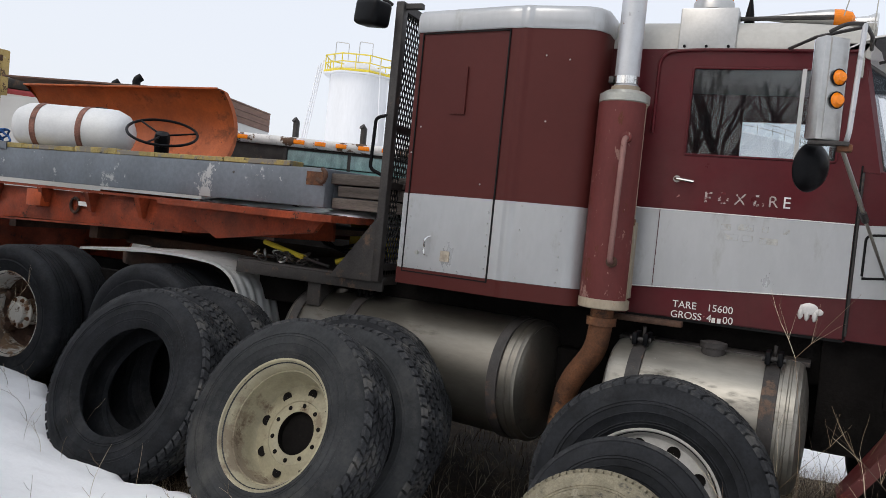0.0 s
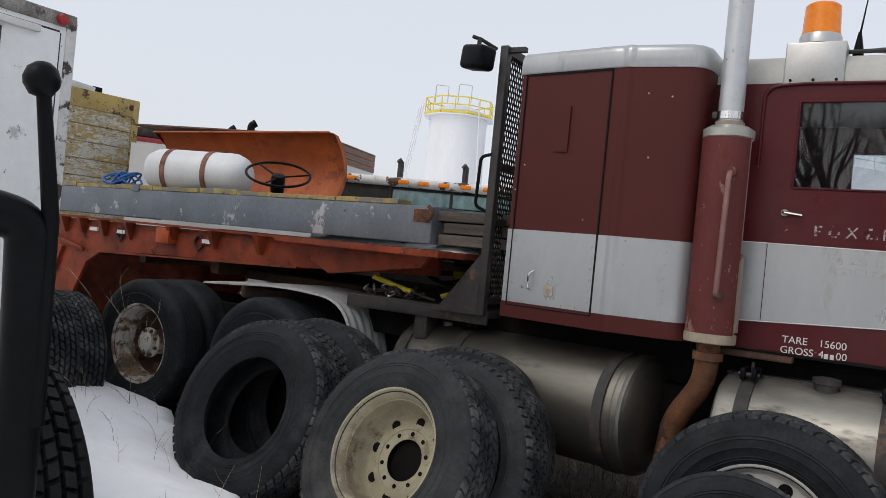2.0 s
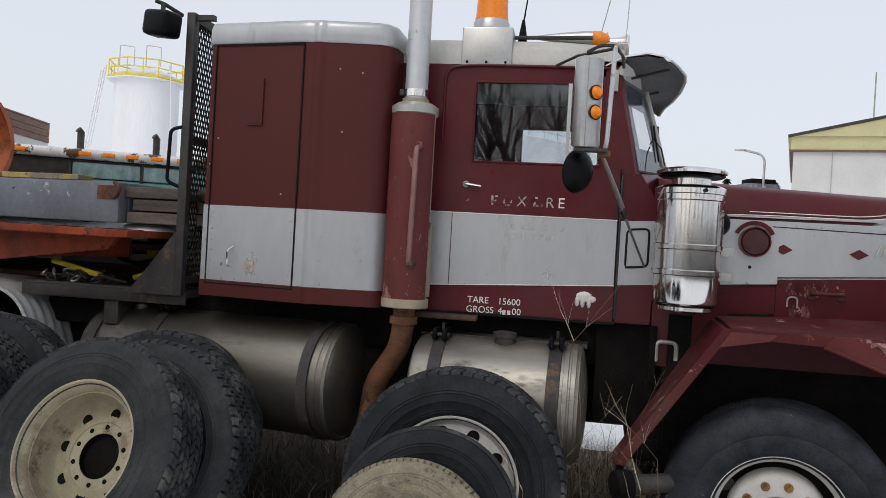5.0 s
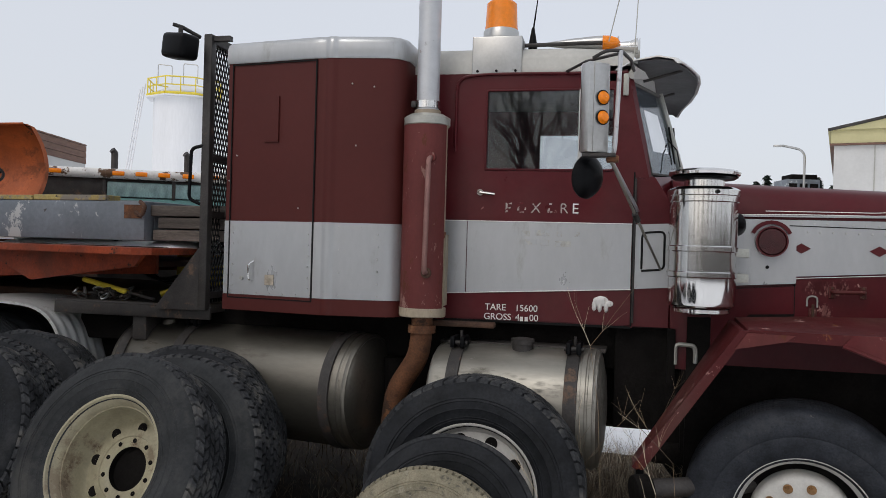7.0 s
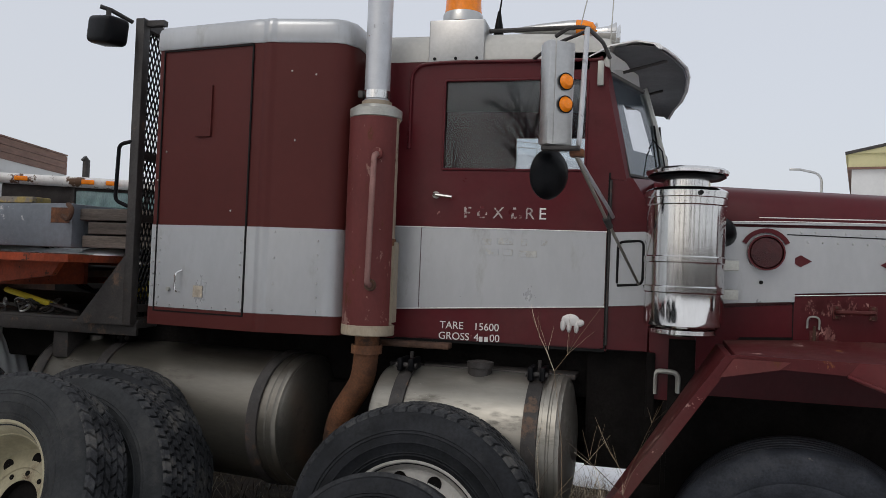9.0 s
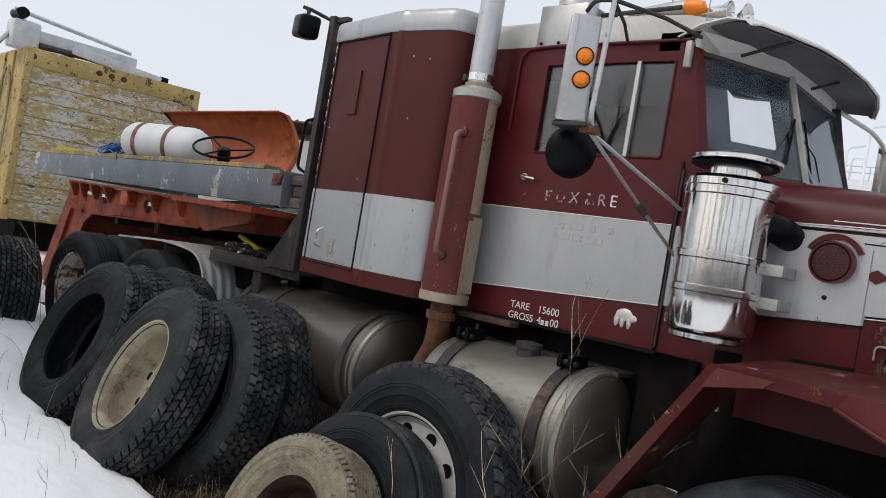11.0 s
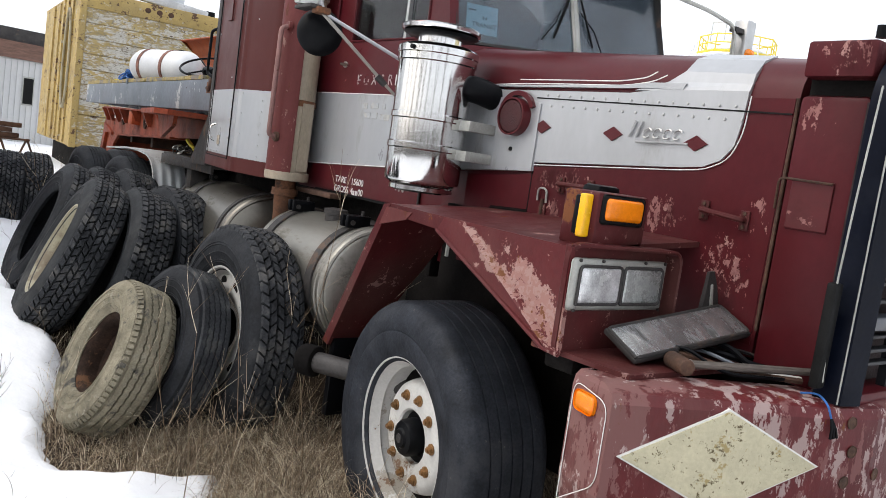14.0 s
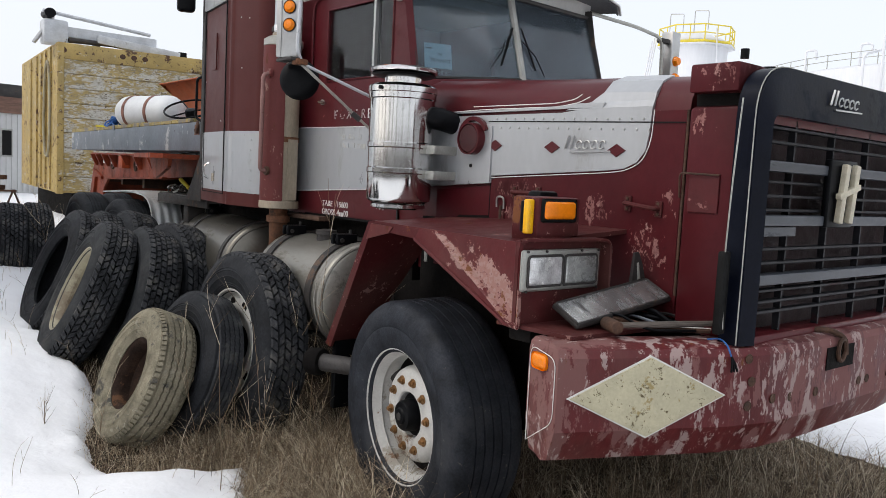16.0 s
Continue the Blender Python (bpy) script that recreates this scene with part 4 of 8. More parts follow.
def script_badge(m, material, w=0.27):
    """A plain flowing bar in place of a maker's name."""
    bm = tube([(0.02 * w, 0, -0.004), (0.10 * w, 0, 0.055)], 0.0045, 6)
    tube([(0.13 * w, 0, -0.004), (0.21 * w, 0, 0.055)], 0.0045, 6, bm=bm)
    for k in range(4):
        c = (0.32 + 0.16 * k) * w
        tube([(c + 0.062 * w * math.cos(a) + 0.35 * 0.017 * math.sin(a), 0.0, 0.014 + 0.017 * math.sin(a)) for a in np.linspace(0.4, 5.6, 10)], 0.0036, 5, bm=bm)
    tube([(w * 0.15, 0, -0.020), (w * 0.9, 0, -0.014), (w * 0.98, 0, -0.014)], 0.0038, 6, bm=bm)
    return part("script_badge", bm, material, truck, "flowing metal script badge", m=m)


script_badge(pose(2.13, STRIPE_Y - 0.012, 1.828), M_ALU)
sig = part("side_lamp", lathe([(0.001, -0.045), (0.066, -0.043), (0.072, -0.035), (0.072, 0.0)], 36, "Y"), mat("dark_red_lens", (0.050, 0.005, 0.007), 0.45, var=0.2, scale=30, bump=0.8, bscale=160), truck, "dark red meshed side lamp", m=pose(1.528, STRIPE_Y - 0.012, 1.868))
part("lamp_rim", lathe([(0.073, -0.045), (0.080, -0.045), (0.080, 0.0), (0.073, 0.0)], 36, "Y", closed=True), M_MAROON, sig)
arch = [(1.528 + r * math.cos(radians(a)), 1.868 + r * math.sin(radians(a))) for r, span in ((0.112, range(25, 156, 13)), (0.092, range(155, 24, -13))) for a in span]
part("lamp_arch", prism(arch, STRIPE_Y - 0.030, STRIPE_Y - 0.008), M_MAROON, truck, "maroon arch over the side lamp", smooth=False)
part("key_hole", cyl((1.514, STRIPE_Y - 0.013, 1.733), (1.514, STRIPE_Y - 0.017, 1.733), 0.009, seg=12), M_GASKET, truck)
for x0, z0, x1, z1 in ((2.50, 1.603, 2.652, 1.588), (1.835, 1.614, 1.985, 1.616)):
    gh = part("grab_handle", tube(bend([(x0, HY - 0.01, z0), (x0, HY - 0.05, z0), (x1, HY - 0.05, z1), (x1, HY - 0.01, z1)], 0.02), 0.010, 8), M_MAROON_WORN, truck)
    for x, z in ((x0, z0), (x1, z1)):
        part("handle_foot", box(x - 0.016, x + 0.016, HY - 0.022, HY - 0.012, z - 0.034, z + 0.030, 0.003), M_MAROON_WORN, gh, smooth=False)
        for dz in (-0.023, 0.020):
            part("handle_bolt", cyl((x, HY - 0.021, z + dz), (x, HY - 0.027, z + dz), 0.006, seg=8), M_RUSTDARK, gh)
part("hood_side_seam", box(1.653, 1.657, HY - 0.0145, HY, 1.475, 1.652), M_GASKET, truck, smooth=False)
# Flat near-black plate; the opening's shade is put into its colour.
part("hood_notch", prism([(1.40, 1.440), (1.43, 1.478), (1.655, 1.490), (1.66, 1.455), (1.72, 1.450), (1.735, 1.425), (1.40, 1.425)], HY - 0.0155, HY), M_DARK, truck, "near-black plate drawn as a shaded gap", smooth=False)
latch = part("hood_latch", tube(bend([(1.715, HY - 0.02, 1.535), (1.715, HY - 0.024, 1.588), (1.765, HY - 0.024, 1.588), (1.765, HY - 0.02, 1.53)], 0.022, 5), 0.0045, 6), M_BEZEL, truck, "worn hood latch")
part("latch_plate", box(1.725, 1.765, HY - 0.020, HY - 0.012, 1.462, 1.525, 0.004), M_MAROON_WORN, latch)
part("latch_spring", cyl((1.745, HY - 0.022, 1.47), (1.745, HY - 0.022, 1.545), 0.007, seg=8), M_RUSTDARK, latch)

# radiator shell and grille
part("radiator_side", box(2.772, 2.985, HY - 0.04, 2 * YC - HY + 0.04, 1.12, 1.99, 0.02), M_MAROON_CHIPPED, truck, "maroon radiator shell")
part("radiator_cap_box", box(2.790, 2.995, HY - 0.080, HY + 0.10, 2.036, 2.142, 0.010), M_MAROON_CHIPPED, truck)
part("radiator_top", box(2.775, 3.02, HY + 0.1, 2 * YC - HY - 0.1, 2.02, 2.13, 0.03), M_MAROON, truck)
# Near-black strip paints the shade of the gap under the cap box.
part("cap_box_gap_shade", box(2.79, 2.985, HY - 0.02, HY + 0.09, 1.985, 2.038), M_DARK, truck, smooth=False)
part("hood_catch", tube(bend([(2.745, HY - 0.02, 1.64), (2.765, HY - 0.06, 1.735), (2.93, HY - 0.055, 1.730)], 0.02), 0.004, 6), M_RUSTDARK, truck)
part("hinge_rod", cyl((2.758, HY - 0.018, 1.25), (2.758, HY - 0.018, 1.98), 0.006, seg=8), M_RUSTDARK, truck)
part("access_plate", box(2.80, 2.93, HY - 0.048, HY - 0.036, 1.585, 1.735, 0.004), M_MAROON, truck, smooth=False)
GX = 3.06
gy0, gy1 = -0.145, 2 * YC + 0.145
shell = bend([(GX, gy0, 1.12), (GX, gy0, 2.13), (GX, gy1, 2.13), (GX, gy1, 1.12)], 0.20, 8)
inner = bend([(GX, gy0 + 0.075, 1.12), (GX, gy0 + 0.075, 1.955), (GX, gy1 - 0.075, 1.955), (GX, gy1 - 0.075, 1.12)], 0.05, 8)
bm = bmesh.new()
a = [bm.verts.new((p.x + 0.03, p.y, p.z)) for p in shell]
b = [bm.verts.new((p.x + 0.05, p.y, p.z)) for p in inner]
c = [bm.verts.new((p.x - 0.02, p.y, p.z)) for p in inner]
d = [bm.verts.new((p.x - 0.05, p.y - 0.004 * (1 if p.y < YC else -1), p.z)) for p in shell]
for r0, r1 in ((a, b), (b, c), (d, a)):
    for i in range(len(r0) - 1):
        bm.faces.new((r0[i], r0[i + 1], r1[i + 1], r1[i]))
part("grille_surround", bm, M_GRILLE_BLACK, truck, "black grille surround")
part("surround_trim", tube([(p.x + 0.022, p.y - 0.003, p.z + 0.002) for p in shell], 0.0028, 5), M_BEZEL, truck)
part("radiator_core", box(2.98, 3.0, gy0 + 0.05, gy1 - 0.05, 1.12, 1.97), M_CORE, truck, smooth=False)
for z in (1.914, 1.862, 1.717, 1.665, 1.613, 1.468, 1.416, 1.312, 1.270, 1.231):
    part("grille_bar", box(GX - 0.012, GX + 0.022, gy0 + 0.08, gy1 - 0.08, z - 0.006, z + 0.005, 0.002, 1), M_GRILLE_BAR, truck, smooth=False)
for z in (1.774, 1.576, 1.357):
    part("grille_bar", box(GX - 0.01, GX + 0.045, gy0 + 0.08, gy1 - 0.08, z - 0.021, z + 0.019, 0.006, 2), M_GRILLE_THICK, truck, "broad blue-grey grille bar", smooth=False)
part("grille_top_strip", box(GX - 0.02, GX + 0.012, gy0 + 0.078, gy1 - 0.078, 1.925, 1.958, 0.003), M_MAROON, truck, "maroon strip under the grille header", smooth=False)
part("grille_patch", box(GX + 0.012, GX + 0.026, gy0 + 0.09, gy0 + 0.36, 1.515, 1.552, 0.003), M_GRILLE_THICK, truck, smooth=False)
for i in range(4):
    y = gy0 + 0.32 + (gy1 - gy0 - 0.64) * i / 3
    part("grille_upright", box(GX - 0.015, GX + 0.012, y - 0.006, y + 0.006, 1.14, 1.95), M_GRILLE_BAR, truck, smooth=False)
part("grille_sill", box(2.99, GX + 0.04, gy0 + 0.06, gy1 - 0.06, 1.115, 1.15, 0.006), M_MAROON, truck)
M_BADGE = mat("cream_badge", (0.55, 0.50, 0.38), 0.5, var=0.15, scale=20)
for y, tilt in ((0.47, 8), (0.56, 8)):
    part("grille_badge", box(-0.012, 0.012, -0.018, 0.018, -0.118, 0.118, 0.004), M_BADGE, truck, m=pose(GX + 0.075, y, 1.685, -tilt))
part("grille_badge", box(-0.012, 0.012, -0.09, 0.09, -0.012, 0.012, 0.004), M_BADGE, truck, m=pose(GX + 0.078, 0.515, 1.695, 14))
part("badge_plate", box(GX + 0.03, GX + 0.058, 0.395, 0.625, 1.55, 1.82, 0.008), M_BLACK, truck)
script_badge(pose(GX + 0.048, YC - 0.31, 2.03, 0, 0, 90), M_ALU, 0.29)
part("radiator_filler", cyl((2.9, 0.25, 2.12), (2.9, 0.25, 2.17), 0.045, seg=18, bevel=0.01), M_BLACK, truck)
part("shell_knob", cyl((2.95, HY + 0.02, 2.165), (2.95, HY + 0.02, 2.20), 0.016, seg=10), M_BLACK, truck)

# fender: its outer edge runs out from the tip behind the wheel to the lamp box
FY0, FY1 = -0.685, -0.05


def fy(x):
    return -0.545 - 0.130 * (x - 1.36)


def fender():
    top = []
    for x, zo, zi in ((1.36, 1.437, 1.462), (1.75, 1.436, 1.482), (2.20, 1.440, 1.492), (2.50, 1.446, 1.492)):
        top.append([(x, fy(x), zo), (x, FY1, zi), (x, FY1, zi - 0.018), (x, fy(x), zo - 0.018)])
    part("fender_top", loft(top), M_MAROON_WORN, truck, "scraped maroon fender", smooth=False)
    part("fender_strut", loft([[(1.325, -0.535, 1.430), (1.350, -0.535, 1.430), (1.350, FY1 - 0.05, 1.445), (1.325, FY1 - 0.05, 1.445)],
                               [(0.845, -0.455, 0.715), (0.866, -0.455, 0.705), (0.866, FY1 - 0.2, 0.705), (0.845, FY1 - 0.2, 0.715)]]), M_MAROON_WORN, truck, smooth=False)
    part("strut_lip", loft([[(1.318, -0.548, 1.432), (1.372, -0.552, 1.440), (1.372, -0.534, 1.440), (1.318, -0.530, 1.432)],
                            [(0.838, -0.470, 0.722), (0.895, -0.474, 0.712), (0.895, -0.456, 0.712), (0.838, -0.452, 0.722)]]), M_MAROON_WORN, truck, smooth=False)
    part("fender_gusset", loft([[(1.30, -0.548, 1.345), (1.352, -0.556, 1.425), (1.56, -0.578, 1.424), (1.52, -0.574, 1.392)],
                                [(1.30, -0.536, 1.345), (1.352, -0.544, 1.425), (1.56, -0.566, 1.424), (1.52, -0.562, 1.392)]]), M_SHIELD, truck, "faded fender gusset", smooth=False)

    def side(outline, out, thick=0.016):
        return loft([[(x, fy(x) - out, z) for x, z in outline], [(x, fy(x) - out + thick, z) for x, z in outline]])

    part("fender_lip", side([(1.36, 1.398), (1.36, 1.440), (1.80, 1.441), (1.80, 1.388)], 0.003), M_MAROON_WORN, truck, smooth=False)
    part("fender_side", side([(1.76, 1.388), (1.80, 1.441), (2.515, 1.448), (2.525, 1.135), (2.455, 1.135)], 0.005), M_FENDER_BARE, truck, "scraped maroon fender side", smooth=False)
    part("fender_crease", loft([[(1.93, fy(1.93) - 0.005, 1.428), (2.00, fy(2.0) - 0.005, 1.432), (1.965, fy(1.97) - 0.026, 1.428)],
                                [(2.475, fy(2.475) - 0.005, 1.14), (2.515, fy(2.515) - 0.005, 1.14), (2.495, fy(2.5) - 0.026, 1.14)]]), M_FENDER_BARE, truck, smooth=False)
    part("fender_edge_roll", tube([(1.76, fy(1.76) - 0.004, 1.388), (2.455, fy(2.455) - 0.004, 1.135), (2.525, fy(2.525) - 0.004, 1.133)], 0.009, 8), M_FENDER_BARE, truck)
    # Near-black sheet puts the wheel arch's shade into its colour.
    part("arch_shade_sheet", box(1.12, 2.4, FY1, FY1 + 0.03, 0.48, 1.45), M_DARK, truck, smooth=False)


fender()


def lamp_hood():
    """The rounded sheet-metal lip that stands out round the headlamp."""
    def outline(g):
        pts = bend([(0, -0.704 + g, 1.150), (0, -0.704 + g, 1.462 - g), (0, -0.222 - g, 1.462 - g), (0, -0.222 - g, 1.160)], 0.055 - g, 6)
        return [(p.y, p.z) for p in pts]
    bm = bmesh.new()
    rows = [[bm.verts.new((2.50 + (x - 2.50) * (0.22 + 0.78 * smoothstep(-0.70, -0.55, y)), y, z)) for y, z in outline(g)] for x, g in ((2.49, 0.0), (2.562, 0.0), (2.566, 0.006), (2.562, 0.012), (2.49, 0.012))]
    for a, b in zip(rows, rows[1:]):
        for i in range(len(a) - 1):
            bm.faces.new((a[i], a[i + 1], b[i + 1], b[i]))
    part("headlamp_hood", bm, M_MAROON_WORN, truck, "rounded maroon lip round the headlamp")


lamp_hood()
part("headlamp_panel", box(2.488, 2.512, -0.698, -0.226, 1.135, 1.455, 0.004), M_MAROON_WORN, truck, smooth=False)
part("fender_foot", loft([[(2.40, FY0, 1.125), (2.76, FY0 + 0.02, 1.125), (2.78, -0.05, 1.125), (2.40, -0.05, 1.125)], [(2.40, FY0, 1.14), (2.76, FY0 + 0.02, 1.14), (2.78, -0.05, 1.14), (2.40, -0.05, 1.14)]]), M_MAROON_WORN, truck, smooth=False)
hl = part("headlamp", box(2.512, 2.534, -0.698, -0.258, 1.264, 1.420, 0.014, 3), M_BEZEL, truck, "pair of rectangular headlamps in a grey bezel")
for y in (-0.673, -0.473):
    ln = part("lamp_lens", box(2.524, 2.542, y, y + 0.188, 1.284, 1.398, 0.014, 3), M_LENS if y < -0.5 else M_LENS_DULL, hl)
    part("lens_frame", tube(bend([(2.538, y, 1.284), (2.538, y, 1.398), (2.538, y + 0.188, 1.398), (2.538, y + 0.188, 1.284), (2.538, y, 1.284)], 0.016, 3), 0.005, 6), M_BLACKWORN, ln)
for y, z in ((-0.675, 1.414), (-0.575, 1.414), (-0.375, 1.414), (-0.275, 1.414), (-0.675, 1.266), (-0.275, 1.266)):
    part("bezel_screw", cyl((2.532, y, z), (2.538, y, z), 0.005, seg=8), M_BLACKWORN, hl)
part("marker_lamp_box", box(2.36, 2.50, -0.60, -0.36, 1.445, 1.615, 0.012), M_MAROON_WORN, truck)
part("marker_bezel", box(2.494, 2.508, -0.585, -0.388, 1.520, 1.610, 0.012, 3), M_GASKET, truck)
part("marker_lens", box(2.495, 2.518, -0.572, -0.40, 1.532, 1.600, 0.014, 3), M_AMBER, truck, "amber rectangular marker lamp")
part("marker_lens", box(2.452, 2.480, -0.632, -0.598, 1.475, 1.605, 0.006, 3), mat("yellow_lens", (0.85, 0.45, 0.01), 0.25, var=0.08, scale=20), truck, "yellow side marker lens")
part("marker_backing", box(2.425, 2.453, -0.622, -0.59, 1.48, 1.60, 0.008), M_BLACK, truck)
part("marker_socket", box(2.29, 2.365, -0.45, -0.34, 1.455, 1.635, 0.014), M_BLACK, truck, "black rubber lamp boot")

# bumper
BP = [(2.635, -0.742), (2.81, -0.785), (3.09, -0.17), (3.14, 0.0), (3.165, 0.25)]
BP = BP + [(x, 2 * YC - y) for x, y in BP[::-1]]


def offset_in(poly, d):
    last = len(poly) - 1
    return [(x - (0 if i in (0, last) else d), y + (d * 0.5 if y < YC else -d * 0.5)) for i, (x, y) in enumerate(poly)]


secs = []
for d, z in ((0.10, 0.695), (0.05, 0.715), (0.0, 0.83), (0.0, 1.085), (0.012, 1.112), (0.05, 1.125), (0.16, 1.125), (0.16, 0.70)):
    secs.append([(x, y, z) for x, y in offset_in(BP, d)])
bm = bmesh.new()
rings = [[bm.verts.new(p) for p in s] for s in secs]
for a, b in zip(rings, rings[1:] + rings[:1]):
    for i in range(len(a) - 1):
        bm.faces.new((a[i], a[i + 1], b[i + 1], b[i]))
bm.faces.new([r[0] for r in rings])
bm.faces.new([r[-1] for r in rings][::-1])
bumper = part("bumper", bm, M_BUMPER, truck, "heavy scraped maroon steel bumper", smooth=False)
u = Vector((3.09 - 2.81, -0.17 + 0.785, 0)).normalized()
nrm = Vector((u.y, -u.x, 0))
M_FACE = Matrix(((u.x, -nrm.x, 0, 2.81), (u.y, -nrm.y, 0, -0.785), (0, 0, 1, 0), (0, 0, 0, 1)))
part("diamond_border", prism([(0.036, 0.948), (0.345, 1.095), (0.654, 0.948), (0.345, 0.801)], -0.004, 0.01), M_LETTER, bumper, m=M_FACE, smooth=False)
part("diamond_plate", prism([(0.047, 0.948), (0.345, 1.0885), (0.643, 0.948), (0.345, 0.8075)], -0.008, 0.01), M_SIGN, bumper, "dirty cream diamond plate", m=M_FACE, smooth=False)
u2 = Vector((2.81 - 2.635, -0.785 + 0.742, 0)).normalized()
M_END = Matrix(((u2.x, -u2.y, 0, 2.635), (u2.y, u2.x, 0, -0.742), (0, 0, 1, 0), (0, 0, 0, 1)))
part("end_marker", box(0.026, 0.12, -0.014, 0.01, 1.025, 1.083, 0.02, 4), M_AMBER, bumper, "amber bumper lamp", m=M_END)
part("end_outline", tube(bend([(0.012, -0.003, 0.76), (0.012, -0.003, 1.10), (0.168, -0.003, 1.08), (0.168, -0.003, 0.86), (0.012, -0.003, 0.755)], 0.04), 0.0016, 5), M_LETTER, bumper, m=M_END)
for x, y, z in ((3.112, -0.10, 1.075), (3.118, -0.08, 0.99), (3.116, -0.09, 0.90), (3.144, 0.035, 0.918), (3.154, 0.15, 0.912), (3.166, 0.33, 0.91), (3.166, 0.72, 0.905), (3.166, 0.80, 0.905), (3.166, 1.02, 0.90)):
    part("bolt_hole", hole((x, y, z), (1, -0.25 if y < 0 else 0, 0), 0.017, seg=12), M_RUSTDARK, bumper)
# Near-black block stands in for the shaded slot.
part("tow_slot", box(3.13, 3.169, 0.40, 0.64, 0.985, 1.075), M_DARK, bumper, smooth=False)
part("tow_chain", tube(bend([(3.06, 0.40, 1.135), (3.14, 0.46, 1.14), (3.18, 0.52, 1.11), (3.178, 0.54, 1.04)], 0.03), 0.012, 7), M_RUSTDARK, bumper)
part("tow_eye", tube([(3.18, 0.50 + 0.03 * math.cos(a), 1.06 + 0.045 * math.sin(a)) for a in np.linspace(0, math.tau, 12, endpoint=False)], 0.009, 6, closed=True), M_RUSTDARK, bumper)

# door skin, stripe and fittings
door = part("door", prism([(-0.115, 1.385), (0.815, 1.385), (0.815, 2.235), (-0.115, 2.235)], -0.010, 0.002), M_MAROON, truck, "maroon driver's door", smooth=False)
part("door_stripe", prism([(-0.113, 1.535), (0.813, 1.585), (0.813, 1.945), (-0.113, 1.945)], -0.0145, -0.008), M_SILVER, door, "silver stripe with ghost lettering", smooth=False)
part("cab_stripe", prism([(-0.46, 1.515), (-0.119, 1.533), (-0.119, 1.945), (-0.46, 1.945)], -0.0065, 0.01), M_SILVER, truck, smooth=False)
part("cowl_stripe", prism([(0.82, 1.587), (1.03, 1.603), (1.03, 1.955), (0.82, 1.945)], -0.008, 0.02), M_SILVER, truck, smooth=False)
for z0, z1, in ((1.947, 1.947), (1.532, 1.584)):
    part("pinstripe", tube([(-0.46, -0.012, z0 - (0.018 if z0 < 1.8 else 0)), (-0.11, -0.016, z0), (0.815, -0.016, z1)], 0.003, 5), M_LETTER, truck)
part("door_sill_line", box(-0.24, 0.82, -0.004, 0.0, 1.365, 1.378), M_GASKET, truck, smooth=False)
part("door_gap", box(0.816, 0.824, -0.011, 0.0, 1.38, 2.235), M_GASKET, truck, smooth=False)
part("hinge_strip", cyl((0.828, -0.012, 1.40), (0.828, -0.012, 2.20), 0.006, seg=8), M_BLACKWORN, truck)
part("door_handle", tube(bend([(-0.05, -0.012, 2.112), (-0.05, -0.045, 2.112), (0.045, -0.045, 2.100)], 0.02), 0.009, 8), M_CHROME, door, "chrome door handle")
part("handle_plate", cyl((-0.045, -0.006, 2.112), (-0.045, -0.02, 2.112), 0.018, seg=16), M_BEZEL, door)
part("window_frame", tube(bend([(WIN[0], -0.006, WIN[2]), (WIN[1], -0.006, WIN[2]), (WIN[1], -0.006, WIN[3]), (WIN[0], -0.006, WIN[3]), (WIN[0], -0.006, WIN[2])], 0.015), 0.006, 6), M_MAROON, truck)
part("window_divider", box(0.505, 0.525, -0.012, 0.012, WIN[2], WIN[3]), M_ALU, truck, smooth=False)
for y in (0.012, 2 * YC - 0.012):
    g = part("side_window", box(WIN[0], WIN[1], y - 0.003, y + 0.003, WIN[2], WIN[3]), G_WINDOW, truck, "dark side window glass", smooth=False)
    g.visible_shadow = False
for word, x, z in (("TARE", 0.0, 1.437), ("15600", 0.175, 1.437), ("GROSS", -0.005, 1.383), ("4", 0.178, 1.383), ("00", 0.258, 1.383)):
    text("weight_lettering", word, 0.052, pose(x, -0.0125, z, 90), M_LETTER, door, "white painted weight lettering")
for x in (0.205, 0.232):
    part("lettering_smudge", box(x, x + 0.018, -0.0128, -0.011, 1.380, 1.405), M_LETTER, door, smooth=False)
for x, z0, z1, w in ((0.105, 2.0, 2.055, 0.012), (0.120, 2.047, 2.055, 0.02), (0.120, 2.022, 2.030, 0.014), (0.172, 2.012, 2.046, 0.012), (0.186, 2.0, 2.010, 0.024), (0.186, 2.048, 2.058, 0.020), (0.212, 2.016, 2.030, 0.010),
                     (0.345, 2.0, 2.03, 0.012), (0.360, 2.0, 2.010, 0.014), (0.352, 2.046, 2.056, 0.016), (0.385, 2.0, 2.018, 0.010)):
    part("name_trace", box(x, x + w, -0.0125, -0.009, z0, z1), M_GHOST, door, "worn-off sign-writing", smooth=False)
for word, x, ink in (("X", 0.250, M_GHOST), ("R", 0.412, M_GHOST), ("E", 0.480, M_LETTER)):
    text("name_lettering", word, 0.082, pose(x, -0.0125, 2.0, 90), ink, door, "worn white sign-written letter")
for x, w, z in ((0.20, 0.05, 1.865), (0.28, 0.08, 1.87), (0.40, 0.03, 1.868), (0.50, 0.03, 1.868), (0.22, 0.07, 1.815), (0.31, 0.05, 1.815), (0.39, 0.09, 1.81)):
    part("name_trace", box(x, x + w, -0.0165, -0.014, z, z + 0.032, 0.002, 1), M_GHOST_TAN, door, "ghost of removed lettering", smooth=False)
bear = bmesh.new()
